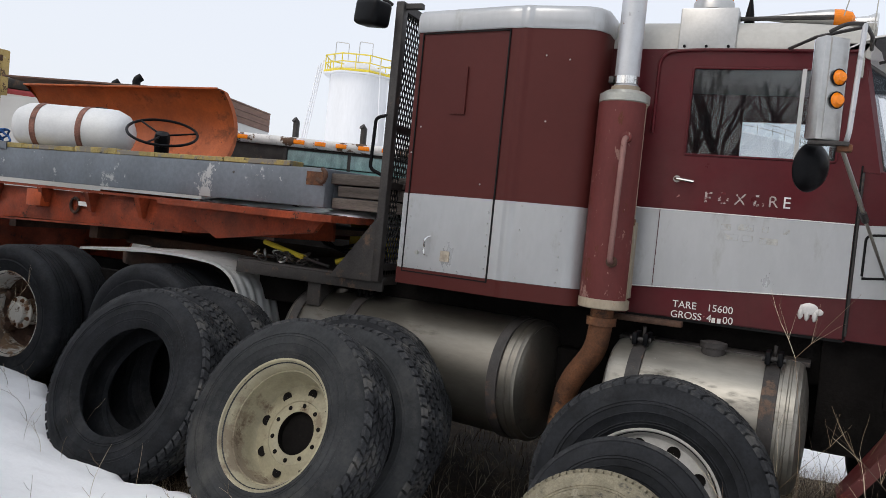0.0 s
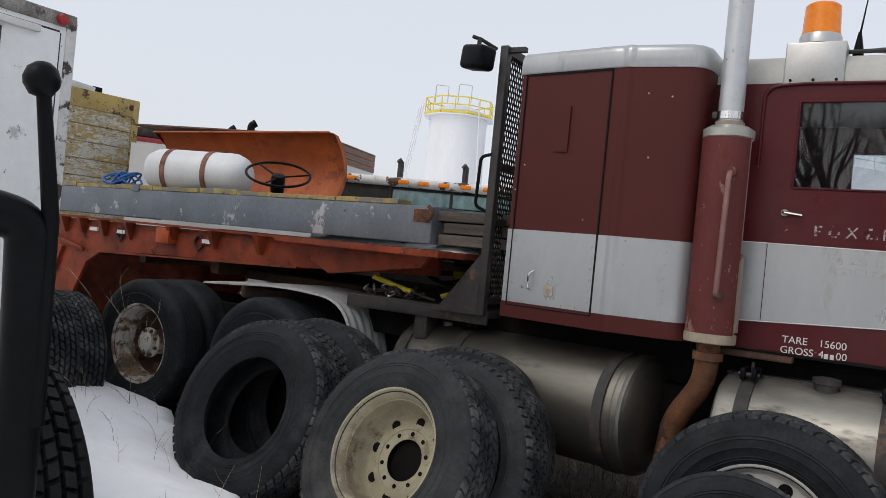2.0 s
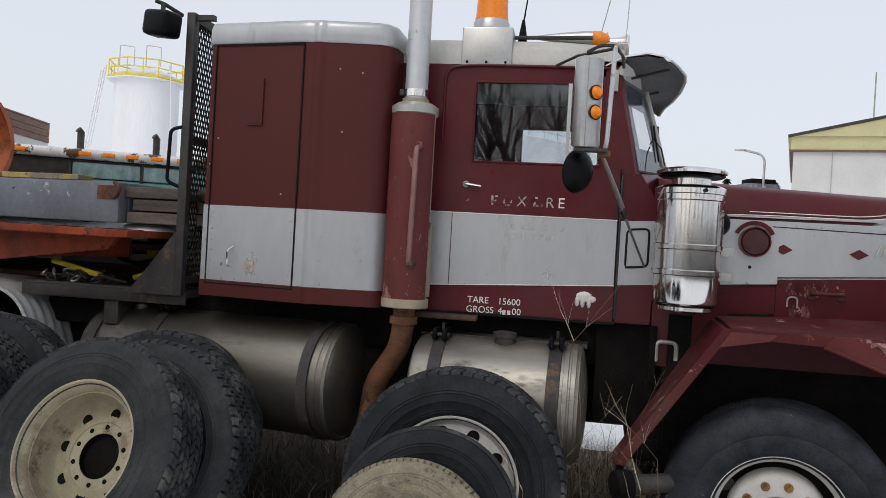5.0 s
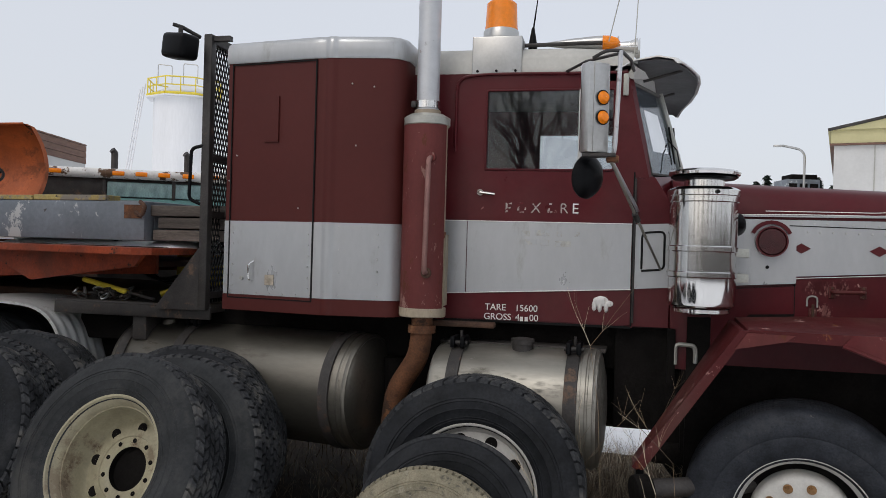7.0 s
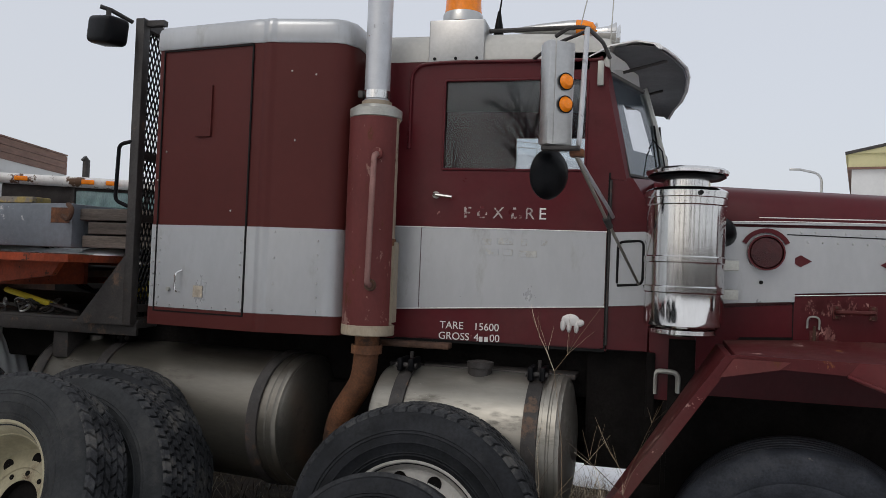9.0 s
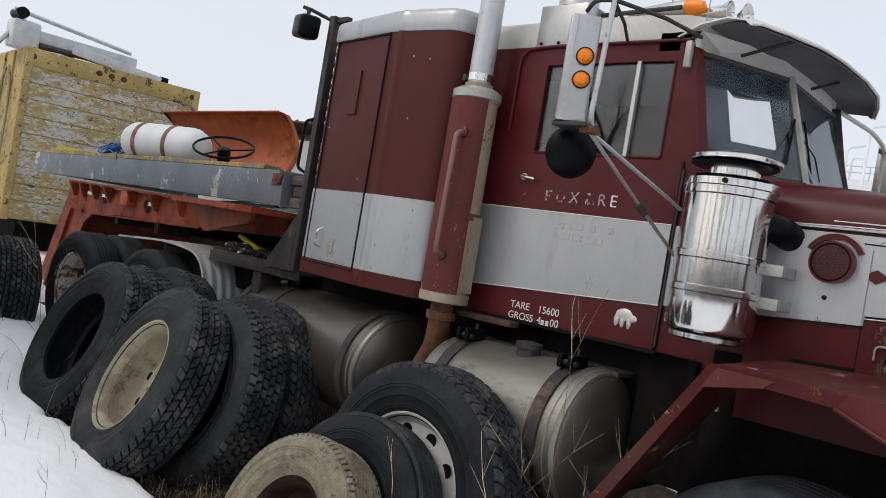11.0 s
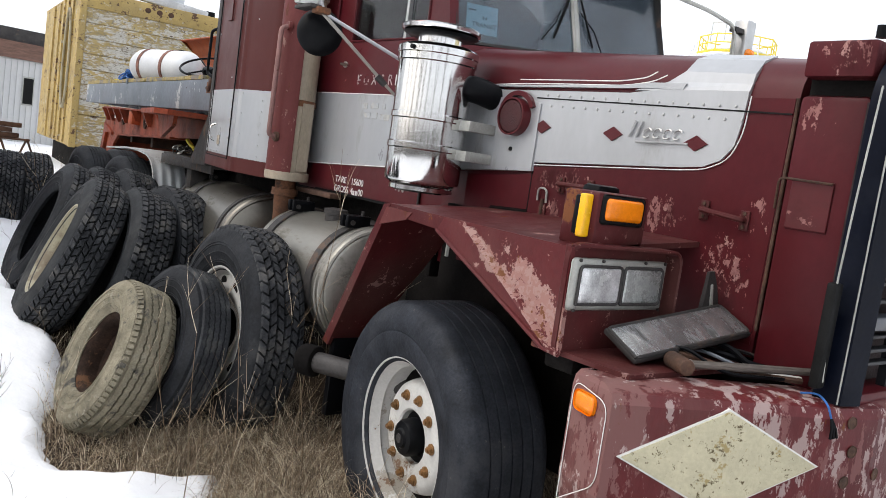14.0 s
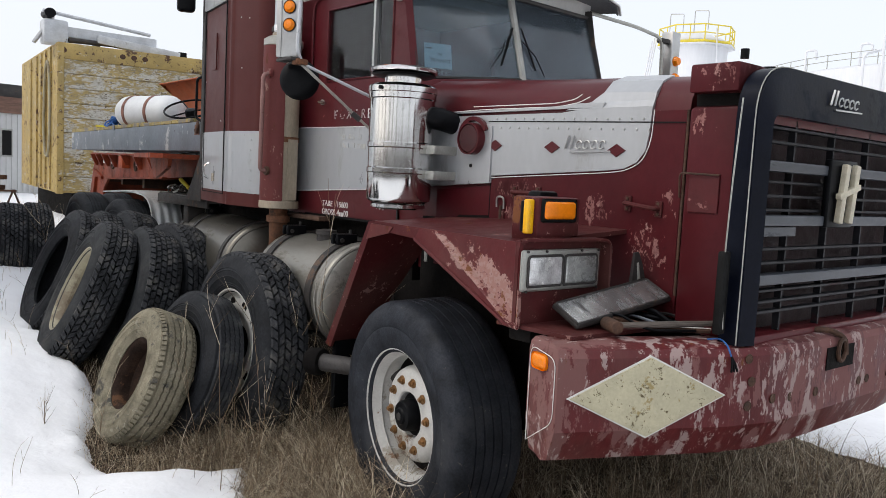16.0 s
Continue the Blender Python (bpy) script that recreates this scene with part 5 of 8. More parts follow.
for c, r in (((0.655, 1.512), (0.045, 0.030)), ((0.70, 1.50), (0.024, 0.018)), ((0.62, 1.485), (0.014, 0.03)), ((0.65, 1.48), (0.013, 0.03)), ((0.685, 1.478), (0.013, 0.03))):
    v = bmesh.ops.create_icosphere(bear, subdivisions=2, radius=1)["verts"]
    bmesh.ops.scale(bear, vec=(r[0], 0.007, r[1]), verts=v)
    bmesh.ops.translate(bear, vec=(c[0], -0.012, c[1]), verts=v)
part("animal_badge", bear, mat("cast_metal_badge", (0.62, 0.60, 0.58), 0.4, 0.3, var=0.1), door, "small cast metal badge")
part("vent_flap", tube(bend([(0.87, -0.012, 1.70), (0.87, -0.012, 1.90), (0.99, -0.012, 1.91), (0.99, -0.012, 1.70), (0.87, -0.012, 1.69)], 0.03), 0.006, 6), M_GASKET, truck)

# paper notice behind the windscreen
n_m = Matrix.Translation((0.895, 0.075, 2.30)) @ (Vector((WB[1][0] - WB[0][0], WB[1][1] - WB[0][1], 0)).to_track_quat("X", "Z").to_matrix().to_4x4()) @ pose(0, 0, 0, 76, 0, 0) @ pose(0, 0, -0.03)
notice = part("paper_notice", box(0.02, 0.19, 0.0, 0.15, -0.001, 0.001), M_PAPER, truck, "paper notice with the glass's blue cast in its colour", smooth=False, m=n_m)
text("notice_lettering", "IN", 0.030, pose(0.10, 0.075, 0.0015), M_INK, notice)
text("notice_lettering", "TRANSIT", 0.034, pose(0.05, 0.035, 0.0015), M_INK, notice)
part("notice_line", box(0.03, 0.07, 0.115, 0.122, 0.0012, 0.0018), M_INK, notice, smooth=False)
for (a, b) in (((1.09, 0.42, 2.31), (1.00, 0.62, 2.53)), ((1.125, 0.84, 2.31), (1.03, 0.70, 2.53))):
    part("wiper", tube([a, ((a[0] + b[0]) / 2 + 0.03, (a[1] + b[1]) / 2, (a[2] + b[2]) / 2), b], 0.004, 6), M_BLACK, truck)
    part("wiper_blade", tube([(b[0] + 0.03, b[1] + (0.02 if a[1] < YC else -0.02), b[2] + 0.05), (b[0] + 0.065, b[1] + (-0.09 if a[1] < YC else 0.09), b[2] - 0.19)], 0.0055, 6), M_GASKET, truck)

# sun visor over the windscreen
bm = bmesh.new()
vs = []
for y, dx, dz in ((-0.03, 0.0, -0.012), (0.02, 0.02, 0.0), (0.20, 0.08, 0.006), (0.45, 0.15, 0.010), (YC, 0.175, 0.012), (1.0, 0.185, 0.012), (1.28, 0.17, 0.006), (1.46, 0.13, -0.012), (1.52, 0.10, -0.06)):
    vs.append([(0.70, y, 2.815 + dz), (0.80, y, 2.868 + dz), (0.92 + dx * 0.6, y, 2.888 + dz), (1.01 + dx, y, 2.872 + dz), (1.035 + dx, y, 2.845 + dz), (1.028 + dx, y, 2.843 + dz),
               (1.004 + dx, y, 2.866 + dz), (0.92 + dx * 0.6, y, 2.881 + dz), (0.80, y, 2.860 + dz), (0.70, y, 2.808 + dz)])
visor = part("sun_visor", loft(vs), M_WHITE, truck, "white sheet-metal sun visor")
# Grey sheet just beneath the white visor.
M_UNDERSHEET = mat("grey_visor_underside", (0.15, 0.152, 0.158), 0.7, spec=0.2, var=0.12, scale=5, wear=((0.14, 0.14, 0.14), 9, 0.64, 0.05))
part("visor_undersheet", loft([[p for p in ((0.82, y, z0), (0.92 + dx * 0.6, y, z0 + 0.012), (1.0 + dx, y, z0 - 0.001), (1.022 + dx, y, z0 - 0.020), (1.018 + dx, y, z0 - 0.023), (0.998 + dx, y, z0 - 0.005), (0.92 + dx * 0.6, y, z0 + 0.008), (0.82, y, z0 - 0.004))]
                           for y, dx, z0 in ((0.03, 0.022, 2.858), (0.20, 0.08, 2.865), (0.45, 0.15, 2.869), (YC, 0.175, 2.871), (1.0, 0.185, 2.871), (1.28, 0.17, 2.865), (1.45, 0.135, 2.848), (1.505, 0.105, 2.803))]), M_UNDERSHEET, visor, "grey visor underside")
part("visor_rim", tube([(1.037 + dx, y, 2.846 + dz) for y, dx, dz in ((-0.03, 0.0, -0.012), (0.02, 0.02, 0.0), (0.20, 0.08, 0.006), (0.45, 0.15, 0.010), (YC, 0.175, 0.012), (1.0, 0.185, 0.012), (1.28, 0.17, 0.006), (1.46, 0.13, -0.012), (1.52, 0.10, -0.06))], 0.006, 6), M_WHITE, visor)
for y in (0.3, 1.0):
    part("visor_stay", tube([(0.86, y, 2.80), (1.08, y + 0.03, 2.865)], 0.008, 6), M_BLACKWORN, visor)
part("pillar_bracket", box(0.745, 0.775, -0.03, 0.0, 2.66, 2.78, 0.004), M_BEZEL, truck)

# roof fittings
bx = part("beacon_box", box(-0.115, 0.175, -0.014, 0.20, 2.79, 3.012, 0.008), M_ALU, truck, "grey metal beacon box")
part("beacon_base", lathe([(0.105, 3.015), (0.105, 3.06), (0.095, 3.075)], 32, "Z"), M_ALU, bx, m=pose(0.035, 0.10, 0))
part("beacon_lens", lathe([(0.098, 3.07), (0.094, 3.10), (0.088, 3.225), (0.075, 3.237), (0.001, 3.24)], 32, "Z"), M_AMBER, bx, "amber beacon dome", m=pose(0.035, 0.10, 0))
for x in (-0.08, 0.03, 0.14):
    part("box_screw", cyl((x, -0.012, 2.81), (x, -0.021, 2.81), 0.008, seg=8), M_BLACK, bx)
part("horn_trumpet", lathe([(0.018, 0.0), (0.02, 0.22), (0.032, 0.36), (0.05, 0.40), (0.046, 0.40), (0.03, 0.35)], 24, "X"), M_CHROME, truck, m=pose(0.42, 0.20, 2.985))
part("horn_trumpet", lathe([(0.016, 0.0), (0.018, 0.2), (0.03, 0.30), (0.075, 0.335), (0.07, 0.335), (0.028, 0.29)], 24, "X"), M_CHROME, truck, m=pose(0.50, 0.36, 3.0))
part("clearance_lamp", lathe([(0.042, 0.0), (0.040, 0.04), (0.026, 0.085), (0.001, 0.10)], 24, "X"), M_AMBER, truck, "amber cone clearance lamp", m=pose(0.62, 0.16, 3.0))
part("lamp_pod", lathe([(0.012, -0.32), (0.03, -0.18), (0.042, -0.04), (0.043, 0.0)], 24, "X"), M_ALU, truck, m=pose(0.62, 0.16, 2.998))
part("horn_bell", lathe([(0.02, 0.0), (0.06, 0.02), (0.085, 0.05), (0.08, 0.05), (0.05, 0.02)], 28, "X"), M_ALU, truck, m=pose(0.66, 0.42, 3.02))
part("horn_pipe", tube([(0.15, 0.12, 2.985), (0.45, 0.12, 2.99), (0.62, 0.10, 2.985)], 0.012, 8), M_BLACKWORN, truck)
part("aerial_base", lathe([(0.028, 2.97), (0.022, 3.02), (0.008, 3.10)], 14, "Z"), M_BLACK, truck, m=pose(0.215, 0.16, 0))
part("aerial", tube([(0.215, 0.16, 3.08), (0.24, 0.17, 3.3), (0.27, 0.19, 4.1)], [0.006, 0.003, 0.002], 6), M_BLACK, truck)
part("aerial", tube([(0.66, -0.06, 2.95), (0.74, -0.10, 3.3), (0.84, -0.15, 4.0)], 0.003, 6), M_BEZEL, truck)
part("aerial", tube([(0.80, 0.02, 2.88), (0.82, 0.02, 3.4), (0.83, 0.03, 4.2)], 0.0028, 6), M_BEZEL, truck)

# mirror on its bracket
MX, MY = 0.615, -0.635
mm = pose(MX, MY, 0, 0, 0, 38)
mirror = part("side_mirror", box(-0.062, 0.062, -0.035, 0.035, 2.265, 2.70, 0.010), M_ALU, truck, "tall stainless mirror housing with two amber lamps", m=mm)
part("mirror_face", box(-0.058, 0.058, 0.036, 0.040, 2.275, 2.69), M_MIRROR, mirror, smooth=False)
part("mirror_channel", box(-0.035, -0.030, -0.040, -0.034, 2.27, 2.695), M_ALU, mirror, smooth=False)
for z in (2.435, 2.53):
    part("mirror_lamp", lathe([(0.032, 0.0), (0.032, -0.008), (0.025, -0.018), (0.020, -0.028), (0.001, -0.031)], 24, "Y"), M_AMBER, mirror, "amber mirror lamp", m=pose(0.016, -0.036, z))
    part("lamp_seal", lathe([(0.033, 0.0), (0.037, -0.008), (0.032, -0.010)], 24, "Y"), M_GASKET, mirror, m=pose(0.016, -0.035, z))
part("round_mirror", lathe([(0.001, 0.045), (0.06, 0.04), (0.095, 0.022), (0.11, 0.0), (0.108, -0.008), (0.001, -0.012)], 36, "X"), M_BLACK, truck, "round black convex mirror", m=pose(0.584, -0.545, 2.160, 0, 6, -38))
part("mirror_post", tube(bend([(0.73, -0.63, 2.76), (0.715, -0.64, 2.3), (0.703, -0.60, 2.235)], 0.03), 0.011, 8), M_PIPE, truck)
part("mirror_stay", tube(bend([(0.70, -0.60, 2.235), (0.825, -0.09, 2.05), (0.842, -0.01, 2.02)], 0.03), 0.009, 8), M_PIPE, truck)
part("mirror_post", tube(bend([(0.60, -0.62, 2.73), (0.66, -0.66, 2.755), (0.73, -0.63, 2.76), (0.78, -0.3, 2.79), (0.80, 0.0, 2.80)], 0.03), 0.009, 8), M_BLACKWORN, truck)
part("mirror_stay", tube([(0.695, -0.61, 2.24), (0.83, -0.32, 1.972), (0.972, -0.02, 1.70)], [0.009, 0.008, 0.006], 8), M_TANK_PALE, truck)
part("stay_joint", cyl((0.82, -0.345, 1.99), (0.838, -0.305, 1.955), 0.016, seg=10), M_BLACKWORN, truck)
part("mirror_stay", tube([(0.73, -0.62, 2.75), (0.55, -0.25, 2.80), (0.43, -0.01, 2.80)], 0.008, 8), M_BLACKWORN, truck)
part("mirror_clamp", box(0.675, 0.735, -0.65, -0.58, 2.225, 2.255, 0.006), M_RUST, truck)
part("mirror_clamp", box(0.56, 0.72, -0.68, -0.62, 2.245, 2.262, 0.004), M_BLACKWORN, truck)
# far-side mirror
fm = part("side_mirror", box(-0.05, 0.05, -0.05, 0.05, -0.21, 0.21, 0.012), M_ALU, truck, "far-side stainless mirror", m=pose(1.05, 2.22, 2.58))
for z in (-0.12, 0.0):
    part("mirror_lamp", lathe([(0.036, 0.0), (0.036, 0.008), (0.026, 0.03), (0.001, 0.036)], 20, "X"), M_AMBER, fm, m=pose(0.05, 0.0, z))
part("mirror_post", tube(bend([(0.98, 1.40, 2.80), (1.07, 1.78, 2.76), (1.06, 2.10, 2.73), (1.05, 2.13, 2.36), (1.10, 1.46, 2.16)], 0.08), 0.013, 8), M_BEZEL, truck)
part("mirror_clamp", box(1.03, 1.08, 2.08, 2.20, 2.70, 2.73, 0.004), M_BLACKWORN, truck)

# air cleaner on its bracket
AX, AY = 1.165, -0.26
ac = part("air_cleaner", lathe([(0.001, 1.495), (0.13, 1.495), (0.15, 1.505), (0.166, 1.515), (0.170, 1.53), (0.170, 1.655), (0.175, 1.66), (0.175, 1.682), (0.170, 1.687), (0.170, 1.785), (0.175, 1.79), (0.175, 1.812),
                                (0.170, 1.817), (0.170, 2.035), (0.176, 2.04), (0.176, 2.068), (0.180, 2.072), (0.180, 2.098), (0.172, 2.105), (0.150, 2.115), (0.10, 2.12), (0.10, 2.16)], 56, "Z"), M_CHROME, truck, "polished chrome air cleaner canister", m=pose(AX, AY, 0.018))
part("rain_cap", lathe([(0.001, 2.155), (0.10, 2.158), (0.155, 2.165), (0.176, 2.178), (0.178, 2.190), (0.165, 2.200), (0.09, 2.212), (0.001, 2.216)], 48, "Z"), M_CHROME, ac, "chrome rain cap")
part("cap_underside", lathe([(0.001, 2.150), (0.150, 2.156), (0.168, 2.166)], 40, "Z"), M_BLACK, ac)
part("lower_band", lathe([(0.12, 1.47), (0.145, 1.478), (0.145, 1.496)], 40, "Z"), M_CHROME, ac)
for z in (1.67, 1.80):
    part("cleaner_bracket", box(AX, AX + 0.235, -0.22, -0.19, z - 0.02, z + 0.025, 0.004), M_BEZEL, truck)
    part("bracket_tail", box(AX + 0.20, AX + 0.232, -0.20, -0.05, z - 0.02, z + 0.025, 0.004), M_BEZEL, truck)
part("intake_duct", tube(bend([(1.20, -0.20, 1.97), (1.33, -0.16, 1.97), (1.36, 0.02, 1.93)], 0.08), 0.058, 18), M_BLACK, truck)
part("band_screw", cyl((0.05, -0.172, 2.085), (0.05, -0.186, 2.085), 0.010, seg=8), M_GASKET, ac)

# sleeper
SL_L = [(-1.575, -0.14), (-1.555, -0.178), (-1.54, -0.1804), (-0.985, -0.2681), (-0.962, -0.2710), (-0.938, -0.2712), (-0.912, -0.2705), (-0.902, -0.2725), (-0.888, -0.2800), (-0.872, -0.2830), (-0.856, -0.2800), (-0.842, -0.2720), (-0.832, -0.2695), (-0.80, -0.2665), (-0.56, -0.236), (-0.53, -0.226), (-0.49, -0.20), (-0.455, -0.13), (-0.455, 0.02)]
SL = SL_L + [(x, 2 * YC - y) for x, y in SL_L[::-1]]


def grown(poly, d):
    cx, cy = -1.0, YC
    return [(cx + (x - cx) * (1 + d / 0.6), cy + (y - cy) * (1 + d / 0.85)) for x, y in poly]


def sleeper_band(name, z0, z1, d, material, label, parent):
    return part(name, loft([[(x, y, z0) for x, y in grown(SL, d)], [(x, y, z1) for x, y in grown(SL, d)]]), material, parent, label, smooth=True)


sl = sleeper_band("sleeper_box", 1.40, 2.86, 0.0, M_MAROON_FADED, "flat maroon sleeper box", truck)
sleeper_band("sleeper_stripe", 1.478, 1.912, 0.004, M_SILVER, "riveted silver sleeper band", sl)
sleeper_band("sleeper_skirt", 1.385, 1.475, 0.006, M_MAROON_FADED, "maroon lower skirt", sl)
bm = bmesh.new()
capr = [(0.004, 2.845), (0.010, 2.856), (0.009, 2.930), (0.003, 2.955), (-0.012, 2.970), (-0.05, 2.980), (-0.15, 2.990)]
loft([[(x, y, z) for x, y in grown(SL, d)] for d, z in capr], bm=bm)
part("sleeper_cap", bm, M_SILVER, sl, "silver-white moulded sleeper roof")


def on_side(x, z, out=0.004):
    """A pose on the rear flat of the sleeper's side: x towards the front, y inwards."""
    a = Vector((-1.555, -0.178, 0))
    b = Vector((-0.96, -0.272, 0))
    d = (b - a).normalized()
    nn = Vector((d.y, -d.x, 0))
    p = a + d * (x + 1.555) / d.x + nn * out
    return Matrix(((d.x, -nn.x, 0, p.x), (d.y, -nn.y, 0, p.y), (0, 0, 1, z), (0, 0, 0, 1)))


base = on_side(-1.555, 0, 0.006)
part("sleeper_door_gap", box(0.030, 0.036, -0.003, 0.004, 1.46, 2.84), M_GASKET, sl, smooth=False, m=base)
part("sleeper_door_gap", box(0.598, 0.606, -0.003, 0.004, 1.46, 2.84), M_GASKET, sl, smooth=False, m=base)
part("sleeper_door_gap", box(0.03, 0.606, -0.003, 0.004, 2.832, 2.840), M_GASKET, sl, smooth=False, m=base)
part("sleeper_door_gap", box(0.03, 0.606, -0.003, 0.004, 1.455, 1.462), M_GASKET, sl, smooth=False, m=base)
part("door_outline_trace", box(0.352, 0.358, -0.006, 0.004, 2.38, 2.64), M_MAROON_FADED, sl, smooth=False, m=base)
part("door_outline_trace", box(0.262, 0.358, -0.006, 0.004, 2.375, 2.382), M_MAROON_FADED, sl, smooth=False, m=base)
part("sleeper_handle", tube(bend([(0.20, 0.0, 1.56), (0.195, -0.03, 1.57), (0.195, -0.03, 1.66), (0.21, 0.0, 1.675)], 0.02), 0.006, 6), M_CHROME, sl, m=base)
part("sleeper_lock", cyl((0.13, 0.0, 1.575), (0.13, -0.012, 1.575), 0.011, seg=12), M_BEZEL, sl, m=base)
part("faded_sticker", box(0.29, 0.35, -0.0035, 0.0, 1.54, 1.60), mat("faded_sticker", (0.42, 0.36, 0.28), 0.7, var=0.3, scale=30), sl, smooth=False, m=base)
rv = cyl((0, 0, 0), (0, -0.004, 0), 0.006, 0.004, seg=6)
rv = part("rivet", rv, M_ALU, sl, m=base @ pose(0.05, 0, 1.50))
rvm = [(0.05 + 0.09 * i, z) for i in range(7) for z in (1.49,)] + [(x, 1.53 + 0.062 * i) for i in range(6) for x in (0.015, 0.06, 0.575)]
for x, z in rvm:
    same_mesh(rv, base @ pose(x, 0, z))
for x, y, z in [(-0.80, -0.277, 1.5 + 0.13 * i) for i in range(4)] + [(-0.58, -0.246, 1.5 + 0.07 * i) for i in range(6)]:
    same_mesh(rv, pose(x, y - 0.004, z))
for x, z in ((0.02, 2.15), (0.5, 1.99), (0.07, 2.3)):
    same_mesh(rv, base @ pose(x, 0.004, z))
for x, z in ((-0.75, 2.70), (-0.72, 2.35), (-0.9, 2.1), (-0.62, 2.68)):
    same_mesh(rv, pose(x, -0.266, z))

# exhaust
EX, EY = -0.335, -0.155
ex = part("muffler", lathe([(0.10, 1.40), (0.118, 1.41), (0.118, 2.46), (0.125, 2.465), (0.125, 2.50), (0.105, 2.525), (0.075, 2.53), (0.075, 2.56)], 40, "Z"), M_CREAM_PIPE, truck, "stained cream exhaust muffler", m=pose(EX, EY, 0))
bm = bmesh.new()
lo = []
for r in (0.130, 0.127):
    lo.append([(r * math.cos(a), r * math.sin(a)) for a in np.linspace(radians(150), radians(341), 28)])
pr = lo[0] + lo[1][::-1]
prism(pr, 1.44, 2.47, "xy", bm=bm)
part("heat_shield", bm, M_SHIELD, ex, "weathered maroon heat shield")
part("shield_collar", lathe([(0.128, 1.395), (0.133, 1.40), (0.133, 1.445), (0.12, 1.45)], 40, "Z"), M_CREAM_PIPE, ex)
part("shield_collar", lathe([(0.120, 2.47), (0.131, 2.475), (0.131, 2.515), (0.10, 2.535)], 40, "Z"), M_BEZEL, ex)
part("shield_handle", tube(bend([(0.045, -0.118, 1.645), (0.045, -0.17, 1.65), (0.055, -0.17, 2.27), (0.055, -0.115, 2.285)], 0.05), 0.0145, 10), M_SHIELD_PALE, ex)
part("handle_boss", lathe([(0.001, -0.135), (0.028, -0.133), (0.03, -0.115)], 18, "Y"), M_RUSTDARK, ex, m=pose(0.045, 0, 1.645))
part("handle_boss", lathe([(0.001, -0.135), (0.028, -0.133), (0.03, -0.115)], 18, "Y"), M_SHIELD, ex, m=pose(0.055, 0, 2.285))
part("stack_pipe", lathe([(0.064, 2.56), (0.064, 4.3), (0.058, 4.3), (0.058, 4.2)], 36, "Z"), M_PIPE, ex, "pitted chrome exhaust stack")
part("stack_clamp", lathe([(0.064, 2.57), (0.070, 2.572), (0.070, 2.612), (0.064, 2.614)], 36, "Z"), M_CHROME, ex)
part("clamp_bolt", box(-0.085, -0.06, -0.05, 0.0, 2.575, 2.61, 0.004), M_BLACKWORN, ex)
part("muffler_band", lathe([(0.118, 1.84), (0.124, 1.842), (0.124, 1.875), (0.118, 1.877)], 36, "Z"), M_RUST, ex)
part("muffler_brace", box(0.10, 0.128, -0.01, 0.06, 1.46, 1.86), M_CREAM_PIPE, ex, smooth=False)
part("exhaust_elbow", tube(bend([(0, 0, 1.40), (0, 0, 1.30), (-0.02, 0.02, 1.16), (-0.16, 0.06, 0.95), (-0.20, 0.10, 0.70)], 0.09, 6), 0.062, 18), M_RUST, ex, "rusty exhaust down-pipe")
part("elbow_clamp", lathe([(0.07, 1.30), (0.078, 1.302), (0.078, 1.345), (0.07, 1.347)], 30, "Z"), M_RUST, ex)
part("muffler_mount", box(-0.02, 0.40, 0.08, 0.16, 1.335, 1.365, 0.006), M_RUSTDARK, ex)


# fuel tanks on straps
def fuel_tank(x0, x1, r, cy, cz, straps, label, material, turn=0.0):
    L = x1 - x0
    prof = [(0.001, 0.005), (r * 0.5, 0.0), (r * 0.88, 0.006), (r * 0.96, 0.02), (r, 0.05), (r, L - 0.10), (r + 0.006, L - 0.098), (r + 0.006, L - 0.075), (r + 0.001, L - 0.070), (r + 0.001, L - 0.062), (r + 0.006, L - 0.058), (r + 0.006, L - 0.036),
            (r, L - 0.030), (r * 0.985, L - 0.016), (r * 0.955, L - 0.010), (r * 0.935, L - 0.014), (r * 0.90, L - 0.004), (r * 0.6, L + 0.016), (r * 0.3, L + 0.024), (0.001, L + 0.026)]
    t = part("fuel_tank", lathe(prof, 64, "X"), material, truck, label, m=pose(x0, cy, cz, 0, 0, turn))
    for s in straps:
        part("tank_strap", lathe([(r + 0.002, s - 0.035), (r + 0.012, s - 0.033), (r + 0.012, s + 0.033), (r + 0.002, s + 0.035)], 56, "X"), M_BLACKWORN, t)
        for dx in (-0.028, 0.028):
            part("strap_buckle", box(s + dx - 0.013, s + dx + 0.013, -0.16, -0.02, r - 0.012, r + 0.052, 0.008), M_BLACK, t)
        part("buckle_pin", cyl((s - 0.052, -0.13, r + 0.016), (s + 0.052, -0.13, r + 0.016), 0.013, seg=10), M_BLACKWORN, t)
        part("strap_bolt", cyl((s, -0.05, r + 0.01), (s, -0.05, r + 0.075), 0.009, seg=8), M_BLACKWORN, t)
    return t


tank_f = fuel_tank(-2.36, -0.62, 0.335, 0.245, 0.925, (0.10, 0.52), "long dull aluminium fuel tank", M_TANK, -9.5)
part("filler_cap", lathe([(0.055, 0.30), (0.055, 0.345), (0.048, 0.352), (0.001, 0.354)], 24, "Z"), M_TANK, tank_f, m=pose(0.28, -0.06, 0.0))
part("tank_strap", lathe([(0.337, 1.560), (0.348, 1.562), (0.348, 1.622), (0.337, 1.624)], 56, "X"), M_BLACKWORN, tank_f)
part("drain_plug", cyl((1.70, -0.16, 0.10), (1.722, -0.16, 0.10), 0.012, seg=8), M_ALU, tank_f)
